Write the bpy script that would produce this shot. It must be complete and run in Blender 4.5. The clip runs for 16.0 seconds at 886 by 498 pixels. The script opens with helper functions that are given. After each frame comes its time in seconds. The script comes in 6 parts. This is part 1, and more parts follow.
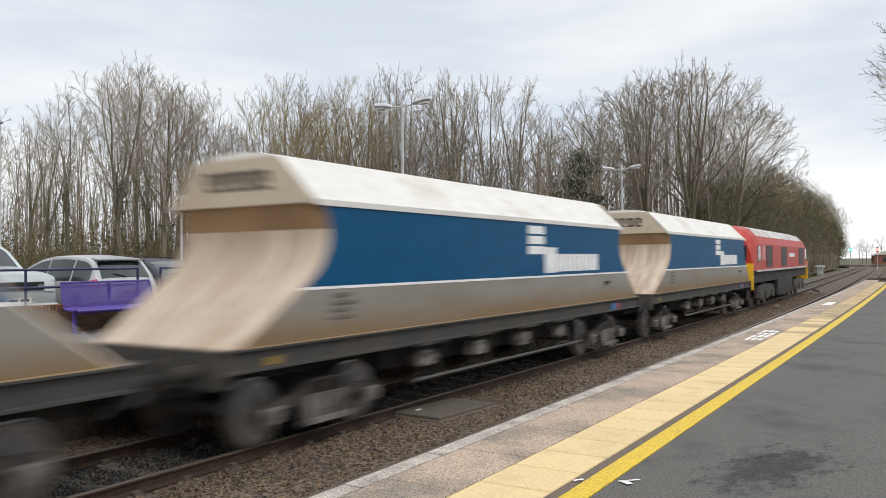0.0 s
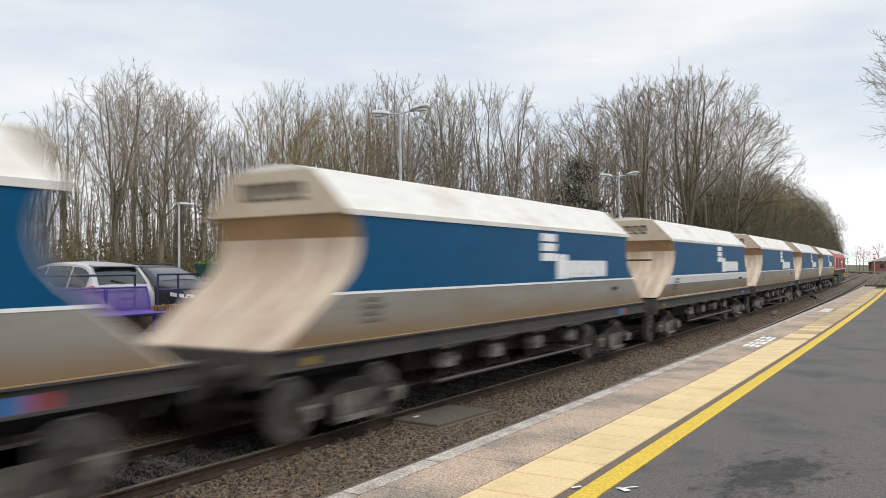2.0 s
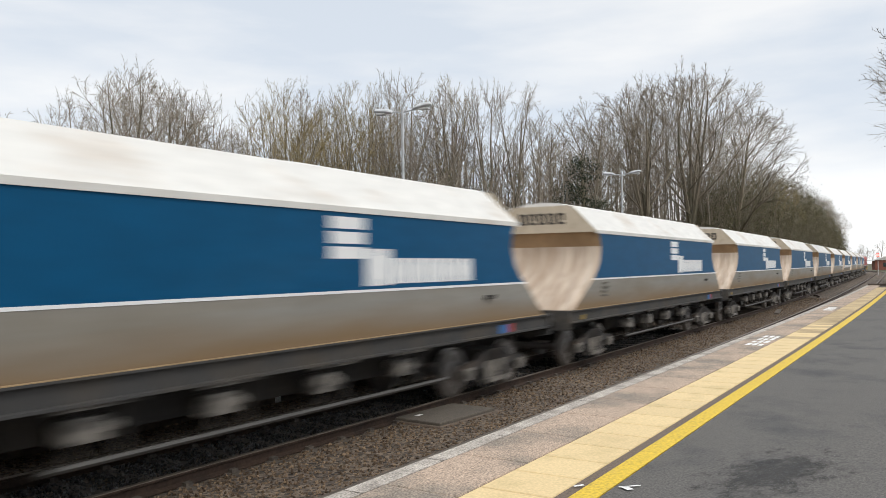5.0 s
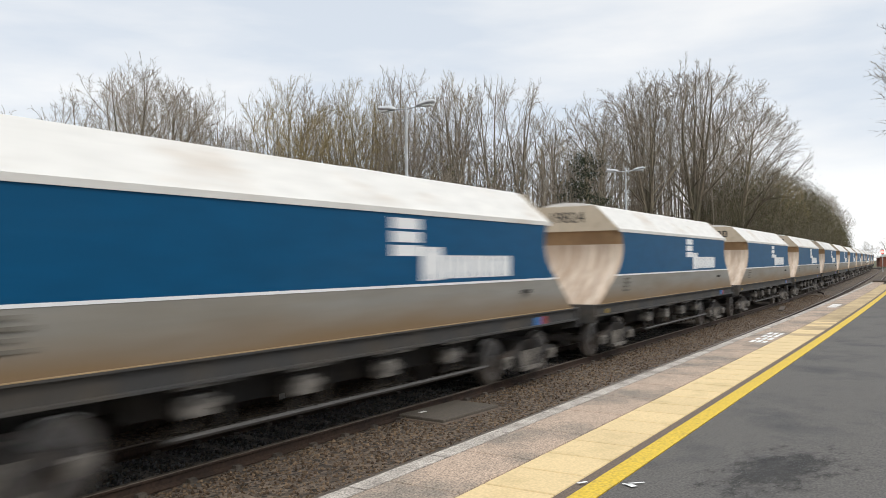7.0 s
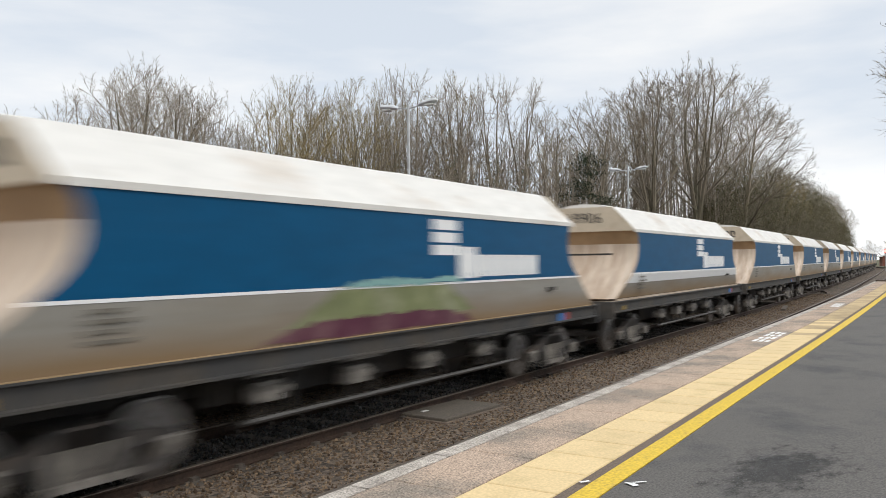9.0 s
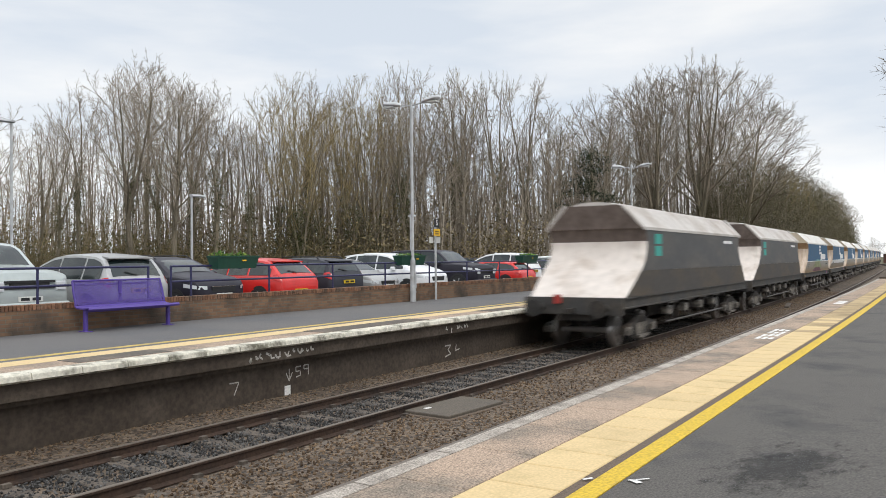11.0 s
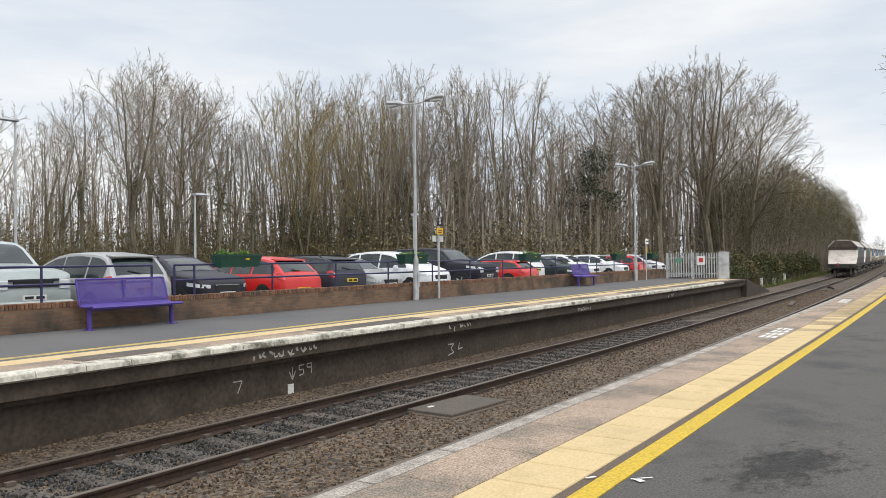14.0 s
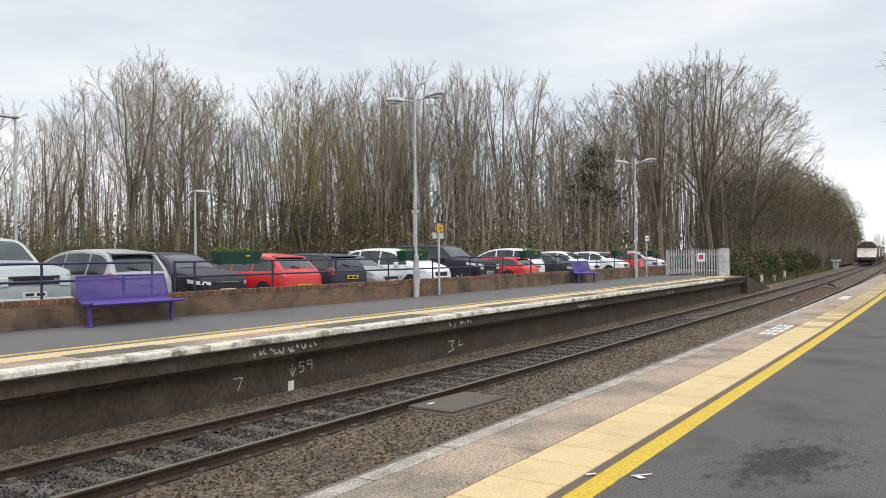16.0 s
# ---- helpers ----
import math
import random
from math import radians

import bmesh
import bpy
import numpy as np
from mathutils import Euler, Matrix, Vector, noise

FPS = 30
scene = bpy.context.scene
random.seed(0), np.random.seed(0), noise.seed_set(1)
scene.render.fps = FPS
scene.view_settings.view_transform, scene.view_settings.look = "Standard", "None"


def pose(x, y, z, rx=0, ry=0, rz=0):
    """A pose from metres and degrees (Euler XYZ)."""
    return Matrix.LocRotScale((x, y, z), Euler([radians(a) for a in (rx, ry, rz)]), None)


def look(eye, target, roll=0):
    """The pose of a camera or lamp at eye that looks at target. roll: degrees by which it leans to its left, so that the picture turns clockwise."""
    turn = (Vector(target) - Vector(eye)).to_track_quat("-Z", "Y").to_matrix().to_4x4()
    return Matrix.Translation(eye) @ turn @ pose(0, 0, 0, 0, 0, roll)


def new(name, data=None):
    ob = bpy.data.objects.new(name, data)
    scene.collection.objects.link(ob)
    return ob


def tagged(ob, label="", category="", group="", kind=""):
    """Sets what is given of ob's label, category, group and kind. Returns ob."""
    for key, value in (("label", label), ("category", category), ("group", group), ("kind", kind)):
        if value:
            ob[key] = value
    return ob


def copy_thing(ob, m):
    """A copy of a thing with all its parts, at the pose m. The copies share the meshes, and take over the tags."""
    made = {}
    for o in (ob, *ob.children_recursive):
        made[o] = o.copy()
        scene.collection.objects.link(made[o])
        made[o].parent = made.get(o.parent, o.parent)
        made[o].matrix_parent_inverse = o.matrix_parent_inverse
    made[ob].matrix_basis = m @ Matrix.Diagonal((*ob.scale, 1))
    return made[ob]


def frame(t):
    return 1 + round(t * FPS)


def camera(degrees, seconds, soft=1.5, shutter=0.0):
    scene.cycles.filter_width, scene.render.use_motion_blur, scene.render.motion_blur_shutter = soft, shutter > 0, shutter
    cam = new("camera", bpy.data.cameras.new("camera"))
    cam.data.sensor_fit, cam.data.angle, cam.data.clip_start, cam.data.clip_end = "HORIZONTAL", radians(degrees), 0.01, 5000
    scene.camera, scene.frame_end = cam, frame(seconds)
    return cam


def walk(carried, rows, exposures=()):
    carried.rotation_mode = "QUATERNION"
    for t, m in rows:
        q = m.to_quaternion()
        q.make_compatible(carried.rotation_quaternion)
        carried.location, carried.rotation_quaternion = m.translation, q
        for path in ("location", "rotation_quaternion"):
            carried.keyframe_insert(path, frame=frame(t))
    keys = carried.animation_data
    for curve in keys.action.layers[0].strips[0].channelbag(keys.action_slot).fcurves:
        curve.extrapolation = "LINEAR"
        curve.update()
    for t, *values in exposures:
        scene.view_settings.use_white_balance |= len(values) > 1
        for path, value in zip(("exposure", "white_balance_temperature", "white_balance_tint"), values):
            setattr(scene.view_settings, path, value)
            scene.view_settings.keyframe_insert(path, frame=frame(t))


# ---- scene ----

# The clip's place: a country station on a gentle left-hand bend. x runs along the line,
# y across it to the far side, z is up from the rail heads.
PLAT = 0.956
EYE = (0.0, 0.0, 2.304)


def aim(yaw, pitch, roll):
    a, b = radians(yaw), radians(pitch)
    way = Vector((math.cos(a) * math.cos(b), math.sin(a) * math.cos(b), math.sin(b)))
    return look(EYE, Vector(EYE) + way, roll)


cam = camera(58.5, 16.0, soft=0.85, shutter=0.5)
AIMS = [
    (0, 32.041, 0.872, -0.587),
    (0.5, 32.101, 1.059, -0.589),
    (1, 31.991, 1.158, -0.583),
    (1.5, 31.832, 1.300, -0.593),
    (2, 31.869, 1.347, -0.584),
    (2.5, 31.937, 1.347, -0.586),
    (3, 31.985, 1.345, -0.584),
    (3.5, 32.081, 1.344, -0.583),
    (4, 32.043, 1.315, -0.580),
    (6.5, 32.245, 1.097, -0.586),
    (7, 32.324, 1.036, -0.584),
    (7.5, 32.361, 1.033, -0.573),
    (8, 32.380, 1.050, -0.567),
    (8.5, 32.442, 0.972, -0.570),
    (9, 32.490, 0.972, -0.573),
    (11.5, 32.767, 0.732, -0.571),
    (12, 32.815, 0.732, -0.574),
    (12.5, 32.833, 0.731, -0.571),
    (13, 32.844, 0.722, -0.573),
    (13.5, 32.883, 0.721, -0.571),
    (14, 32.931, 0.672, -0.576),
    (14.5, 32.963, 0.644, -0.581),
    (15, 32.963, 0.616, -0.585),
    (15.5, 32.944, 0.565, -0.581),
    (16, 32.948, 0.447, -0.581),
]
walk(cam, [(t, aim(a, b, c)) for t, a, b, c in AIMS])

# ---- light: an overcast sky, brightest overhead, and a wide veiled sun ----
world = bpy.data.worlds.new("overcast")
scene.world = world
world.use_nodes = True
wn, wl = world.node_tree.nodes, world.node_tree.links
wn.clear()
w_out = wn.new("ShaderNodeOutputWorld")
w_bg = wn.new("ShaderNodeBackground")
w_sky = wn.new("ShaderNodeTexSky")
w_sky.sky_type = "NISHITA"
w_sky.sun_disc = False
w_sky.sun_elevation, w_sky.sun_rotation = radians(48), radians(200)
w_tc = wn.new("ShaderNodeTexCoord")
w_map = wn.new("ShaderNodeMapping")
w_map.inputs["Scale"].default_value = (1.2, 1.2, 5.5)
w_noise = wn.new("ShaderNodeTexNoise")
w_noise.inputs["Scale"].default_value = 1.5
w_noise.inputs["Detail"].default_value = 6
w_noise.inputs["Roughness"].default_value = 0.52
w_ramp = wn.new("ShaderNodeValToRGB")
w_ramp.color_ramp.elements[0].position, w_ramp.color_ramp.elements[0].color = 0.40, (0.73, 0.795, 0.88, 1)
w_ramp.color_ramp.elements[1].position, w_ramp.color_ramp.elements[1].color = 0.60, (0.97, 0.98, 0.99, 1)
w_sep = wn.new("ShaderNodeSeparateXYZ")
w_up = wn.new("ShaderNodeValToRGB")
for e, (pos, v) in zip(w_up.color_ramp.elements, ((0.0, 1.25), (1.0, 1.9))):
    e.position, e.color = pos, (v, v, v, 1)
for pos, v in ((0.12, 1.04), (0.33, 1.0), (0.6, 1.6)):
    e = w_up.color_ramp.elements.new(pos)
    e.color = (v, v, v, 1)
w_mul = wn.new("ShaderNodeMix")
w_mul.data_type, w_mul.blend_type = "RGBA", "MULTIPLY"
w_mul.inputs["Factor"].default_value = 1
w_scale = wn.new("ShaderNodeMix")
w_scale.data_type, w_scale.blend_type = "RGBA", "MULTIPLY"
w_scale.inputs["Factor"].default_value = 1
w_scale.inputs["B"].default_value = (0.1, 0.1, 0.1, 1)
w_mix = wn.new("ShaderNodeMix")
w_mix.data_type = "RGBA"
w_mix.inputs["Factor"].default_value = 0.92
wl.new(w_tc.outputs["Generated"], w_map.inputs["Vector"])
wl.new(w_map.outputs["Vector"], w_noise.inputs["Vector"])
wl.new(w_noise.outputs["Fac"], w_ramp.inputs["Fac"])
wl.new(w_tc.outputs["Generated"], w_sep.inputs["Vector"])
wl.new(w_sep.outputs["Z"], w_up.inputs["Fac"])
wl.new(w_ramp.outputs["Color"], w_mul.inputs["A"])
wl.new(w_up.outputs["Color"], w_mul.inputs["B"])
wl.new(w_sky.outputs["Color"], w_scale.inputs["A"])
wl.new(w_scale.outputs["Result"], w_mix.inputs["A"])
wl.new(w_mul.outputs["Result"], w_mix.inputs["B"])
wl.new(w_mix.outputs["Result"], w_bg.inputs["Color"])
w_bg.inputs["Strength"].default_value = 1.0
wl.new(w_bg.outputs["Background"], w_out.inputs["Surface"])

sun_data = bpy.data.lights.new("sun", "SUN")
sun_data.energy, sun_data.angle, sun_data.color = 1.1, radians(18), (1.0, 0.95, 0.87)
sun = new("sun", sun_data)
sun.matrix_world = look((0, -30, 50), (22, 6, 0))
scene.view_settings.exposure = 0.0


# ---- materials ----
def material(name, base, rough=0.7, metal=0.0, grain=0.0, grain_size=40.0, stain=None, stain_size=1.2, stain_at=(0.45, 0.7),
             bump=0.0, bump_size=60.0, spec=0.5, vary=0.0, coat=0.0, alpha=1.0, stretch=(1, 1, 1), cells=False, bump_dist=0.02, splash=None, placed=False):
    """A principled material in object space: fine grain, larger stains in a second colour, relief, and a shift from piece to piece."""
    m = bpy.data.materials.new(name)
    m.use_nodes = True
    n, k = m.node_tree.nodes, m.node_tree.links
    bsdf = n["Principled BSDF"]
    bsdf.inputs["Roughness"].default_value = rough
    bsdf.inputs["Metallic"].default_value = metal
    bsdf.inputs["Specular IOR Level"].default_value = spec
    bsdf.inputs["Coat Weight"].default_value = coat
    bsdf.inputs["Alpha"].default_value = alpha
    tc = n.new("ShaderNodeTexCoord")
    mp = n.new("ShaderNodeMapping")
    mp.inputs["Scale"].default_value = stretch
    if placed:
        # one continuous surface over many pieces
        spot = n.new("ShaderNodeNewGeometry")
        k.new(spot.outputs["Position"], mp.inputs["Vector"])
    else:
        k.new(tc.outputs["Object"], mp.inputs["Vector"])
    rgb = n.new("ShaderNodeRGB")
    rgb.outputs[0].default_value = (*base, 1)
    colour = rgb.outputs[0]
    if stain:
        tex = n.new("ShaderNodeTexNoise")
        tex.inputs["Scale"].default_value, tex.inputs["Detail"].default_value = stain_size, 7
        tex.inputs["Roughness"].default_value = 0.62
        k.new(mp.outputs["Vector"], tex.inputs["Vector"])
        ramp = n.new("ShaderNodeMapRange")
        ramp.inputs["From Min"].default_value, ramp.inputs["From Max"].default_value = stain_at
        k.new(tex.outputs["Fac"], ramp.inputs["Value"])
        mix = n.new("ShaderNodeMix")
        mix.data_type = "RGBA"
        mix.inputs["B"].default_value = (*stain, 1)
        k.new(ramp.outputs["Result"], mix.inputs["Factor"])
        k.new(colour, mix.inputs["A"])
        colour = mix.outputs["Result"]
    if grain:
        if cells:
            tex = n.new("ShaderNodeTexVoronoi")
            tex.inputs["Scale"].default_value = grain_size
            sep = n.new("ShaderNodeSeparateColor")
            k.new(tex.outputs["Color"], sep.inputs["Color"])
            fac = sep.outputs["Red"]
        else:
            tex = n.new("ShaderNodeTexNoise")
            tex.inputs["Scale"].default_value, tex.inputs["Detail"].default_value = grain_size, 4
            fac = tex.outputs["Fac"]
        k.new(mp.outputs["Vector"], tex.inputs["Vector"])
        ramp = n.new("ShaderNodeMapRange")
        ramp.inputs["From Min"].default_value, ramp.inputs["From Max"].default_value = (0.0, 1.0) if cells else (0.3, 0.7)
        ramp.inputs["To Min"].default_value, ramp.inputs["To Max"].default_value = 1 - grain, 1 + grain
        k.new(fac, ramp.inputs["Value"])
        hsv = n.new("ShaderNodeHueSaturation")
        k.new(ramp.outputs["Result"], hsv.inputs["Value"])
        k.new(colour, hsv.inputs["Color"])
        colour = hsv.outputs["Color"]
    if splash:
        # thrown-up stone dust: thickest low down, with a ragged upper edge
        dust, low, high = splash
        sep_z = n.new("ShaderNodeSeparateXYZ")
        k.new(tc.outputs["Object"], sep_z.inputs["Vector"])
        ragged = n.new("ShaderNodeTexNoise")
        ragged.inputs["Scale"].default_value, ragged.inputs["Detail"].default_value = 1.3, 6
        k.new(mp.outputs["Vector"], ragged.inputs["Vector"])
        add = n.new("ShaderNodeMath")
        add.operation = "MULTIPLY_ADD"
        add.inputs[1].default_value, add.inputs[2].default_value = 0.5, -0.25
        k.new(ragged.outputs["Fac"], add.inputs[0])
        add2 = n.new("ShaderNodeMath")
        k.new(add.outputs[0], add2.inputs[0])
        k.new(sep_z.outputs["Z"], add2.inputs[1])
        rng_z = n.new("ShaderNodeMapRange")
        rng_z.inputs["From Min"].default_value, rng_z.inputs["From Max"].default_value = high, low
        k.new(add2.outputs[0], rng_z.inputs["Value"])
        dmix = n.new("ShaderNodeMix")
        dmix.data_type = "RGBA"
        dmix.inputs["B"].default_value = (*dust, 1)
        k.new(rng_z.outputs["Result"], dmix.inputs["Factor"])
        k.new(colour, dmix.inputs["A"])
        colour = dmix.outputs["Result"]
    if vary:
        info = n.new("ShaderNodeObjectInfo")
        ramp = n.new("ShaderNodeMapRange")
        ramp.inputs["To Min"].default_value, ramp.inputs["To Max"].default_value = 1 - vary, 1 + vary
        k.new(info.outputs["Random"], ramp.inputs["Value"])
        hsv = n.new("ShaderNodeHueSaturation")
        k.new(ramp.outputs["Result"], hsv.inputs["Value"])
        k.new(colour, hsv.inputs["Color"])
        colour = hsv.outputs["Color"]
    k.new(colour, bsdf.inputs["Base Color"])
    if bump:
        tex = n.new("ShaderNodeTexNoise")
        tex.inputs["Scale"].default_value, tex.inputs["Detail"].default_value = bump_size, 5
        k.new(mp.outputs["Vector"], tex.inputs["Vector"])
        bm_node = n.new("ShaderNodeBump")
        bm_node.inputs["Strength"].default_value, bm_node.inputs["Distance"].default_value = bump, bump_dist
        k.new(tex.outputs["Fac"], bm_node.inputs["Height"])
        k.new(bm_node.outputs["Normal"], bsdf.inputs["Normal"])
    return m


def island_material(name, dark, light, rough=0.85, spec=0.3, third=None):
    """A colour that differs from loose piece to loose piece of one mesh."""
    m = bpy.data.materials.new(name)
    m.use_nodes = True
    n, k = m.node_tree.nodes, m.node_tree.links
    bsdf = n["Principled BSDF"]
    bsdf.inputs["Roughness"].default_value, bsdf.inputs["Specular IOR Level"].default_value = rough, spec
    geo = n.new("ShaderNodeNewGeometry")
    ramp = n.new("ShaderNodeValToRGB")
    ramp.color_ramp.elements[0].color, ramp.color_ramp.elements[1].color = (*dark, 1), (*light, 1)
    if third:
        ramp.color_ramp.elements.new(0.5).color = (*third, 1)
    k.new(geo.outputs["Random Per Island"], ramp.inputs["Fac"])
    tc = n.new("ShaderNodeTexCoord")
    tex = n.new("ShaderNodeTexNoise")
    tex.inputs["Scale"].default_value, tex.inputs["Detail"].default_value = 0.7, 5
    k.new(tc.outputs["Object"], tex.inputs["Vector"])
    rng = n.new("ShaderNodeMapRange")
    rng.inputs["To Min"].default_value, rng.inputs["To Max"].default_value = 0.55, 1.45
    k.new(tex.outputs["Fac"], rng.inputs["Value"])
    hsv = n.new("ShaderNodeHueSaturation")
    k.new(rng.outputs["Result"], hsv.inputs["Value"])
    k.new(ramp.outputs["Color"], hsv.inputs["Color"])
    k.new(hsv.outputs["Color"], bsdf.inputs["Base Color"])
    return m


ASPHALT = material("asphalt", (0.091, 0.083, 0.074), 0.85, grain=0.45, grain_size=70, stain=(0.048, 0.046, 0.044), stain_size=1.1, stain_at=(0.5, 0.66), bump=0.8, bump_size=60, bump_dist=0.012)
ASPHALT_FAR = material("asphalt_pale", (0.122, 0.116, 0.112), 0.85, grain=0.2, grain_size=50, stain=(0.09, 0.09, 0.095), stain_size=0.4, bump=0.3, bump_size=120, bump_dist=0.006)
COPING = material("coping_stone", (0.41, 0.365, 0.315), 0.9, grain=0.55, grain_size=75, stain=(0.22, 0.19, 0.16), stain_size=3, stain_at=(0.4, 0.64), bump=0.4, bump_size=80, vary=0.02, bump_dist=0.006, placed=True)
PAVING = material("grit_paving", (0.37, 0.275, 0.203), 0.9, grain=0.55, grain_size=75, stain=(0.20, 0.165, 0.13), stain_size=1.3, stain_at=(0.45, 0.65), bump=0.5, bump_size=90, vary=0.03, bump_dist=0.006, placed=True)
CREAM_OLD = material("dull_cream_tile", (0.44, 0.325, 0.175), 0.85, grain=0.15, grain_size=50, stain=(0.28, 0.205, 0.11), stain_size=1.6, stain_at=(0.42, 0.66), bump=0.2, bump_size=100, vary=0.08, bump_dist=0.004, placed=True)
CREAM = material("cream_tile", (0.60, 0.45, 0.235), 0.8, grain=0.12, grain_size=50, stain=(0.44, 0.33, 0.16), stain_size=2.2, stain_at=(0.52, 0.78), bump=0.2, bump_size=100, vary=0.05, bump_dist=0.004, placed=True)
YELLOW = material("yellow_line_paint", (0.57, 0.385, 0.025), 0.7, grain=0.25, grain_size=45, stain=(0.36, 0.25, 0.05), stain_size=9, stain_at=(0.58, 0.72), bump=0.3, bump_size=90, bump_dist=0.004)
GAP = material("bitumen_joint", (0.125, 0.092, 0.068), 0.9, grain=0.3, grain_size=60, bump=0.4, bump_size=60)
WHITE_PAINT = material("white_paint", (0.72, 0.71, 0.68), 0.75, grain=0.15, grain_size=30, stain=(0.35, 0.34, 0.31), stain_size=6, stain_at=(0.55, 0.75))
EDGE_WHITE = material("white_edge_paint", (0.62, 0.585, 0.49), 0.8, grain=0.2, grain_size=20, stain=(0.13, 0.12, 0.085), stain_size=3.5, stain_at=(0.46, 0.66), bump=0.3, bump_size=30, vary=0.06, placed=True)
SOOT_WALL = material("sooty_platform_brick", (0.054, 0.040, 0.029), 0.95, grain=0.3, grain_size=14, stain=(0.085, 0.066, 0.05), stain_size=1.1, bump=0.5, bump_size=14)
CHALK = material("chalk_paint", (0.42, 0.40, 0.36), 0.9, grain=0.4, grain_size=30)
BALLAST_BED = material("ballast_bed", (0.118, 0.088, 0.062), 0.95, grain=0.8, grain_size=22, cells=True, stain=(0.075, 0.056, 0.042), stain_size=0.8, bump=1.0, bump_size=16, bump_dist=0.05)
STONES = island_material("ballast_stones", (0.055, 0.036, 0.023), (0.24, 0.168, 0.106), 0.9, 0.25, (0.120, 0.082, 0.052))
STONES_DARK = island_material("oily_ballast_stones", (0.018, 0.017, 0.017), (0.13, 0.125, 0.12), 0.8, 0.4, (0.05, 0.048, 0.046))
SLEEPER = material("sleeper_concrete", (0.115, 0.093, 0.074), 0.9, grain=0.3, grain_size=25, stain=(0.05, 0.040, 0.032), stain_size=3, bump=0.4, bump_size=40, vary=0.15, placed=True)
RAIL_RUST = material("rail_rust", (0.062, 0.037, 0.025), 0.75, metal=0.3, grain=0.3, grain_size=25, stain=(0.028, 0.020, 0.016), stain_size=2, bump=0.3, bump_size=30)
RAIL_TOP = material("rail_head", (0.19, 0.155, 0.125), 0.5, metal=0.7, grain=0.1, grain_size=6, stretch=(0.2, 8, 8))
GRASS_SOIL = material("rough_grass_soil", (0.07, 0.075, 0.03), 0.95, grain=0.5, grain_size=5, stain=(0.10, 0.075, 0.045), stain_size=0.35, stain_at=(0.42, 0.62), bump=0.8, bump_size=6, bump_dist=0.1)
WOOD_FLOOR = material("leaf_litter", (0.075, 0.052, 0.03), 0.95, grain=0.5, grain_size=4, stain=(0.05, 0.06, 0.02), stain_size=0.3, bump=0.8, bump_size=5, bump_dist=0.1)


# ---- the line's way ----
BENDS = ((10.0, 0.00056), (70.0, 0.0001), (190.0, 0.0035))
WAY_S, WAY_X, WAY_Y, WAY_T = [], [], [], []
_x, _y, _t = -400.0, 0.0, 0.0
for _i in range(1780):
    _s = -400 + 0.5 * _i
    WAY_S.append(_s), WAY_X.append(_x), WAY_Y.append(_y), WAY_T.append(_t)
    _t += 0.5 * ([k for s, k in BENDS if _s >= s] or [0.0])[-1]
    _x += 0.5 * math.cos(_t)
    _y += 0.5 * math.sin(_t)


def heading(s):
    k = min(max((s + 400) * 2, 0), 1778)
    i = int(k)
    return WAY_T[i] + (WAY_T[i + 1] - WAY_T[i]) * (k - i)


def at(s, y, z=0.0):
    """The place s metres along the line, y metres to its far side and z above the rail heads."""
    k = min(max((s + 400) * 2, 0), 1778)
    i = int(k)
    f, t = k - i, heading(s)
    return Vector((WAY_X[i] + (WAY_X[i + 1] - WAY_X[i]) * f - y * math.sin(t), WAY_Y[i] + (WAY_Y[i + 1] - WAY_Y[i]) * f + y * math.cos(t), z))


def stand(s, y, z=0.0, turn=0.0):
    """A pose on the line's way, with local x along it."""
    p = at(s, y, z)
    return pose(p.x, p.y, p.z, 0, 0, math.degrees(heading(s)) + turn)


EDGE_NEAR, TRACK_NEAR, TRACK_FAR, EDGE_FAR, WALL_Y = 3.10, 4.55, 8.11, 9.56, 14.6


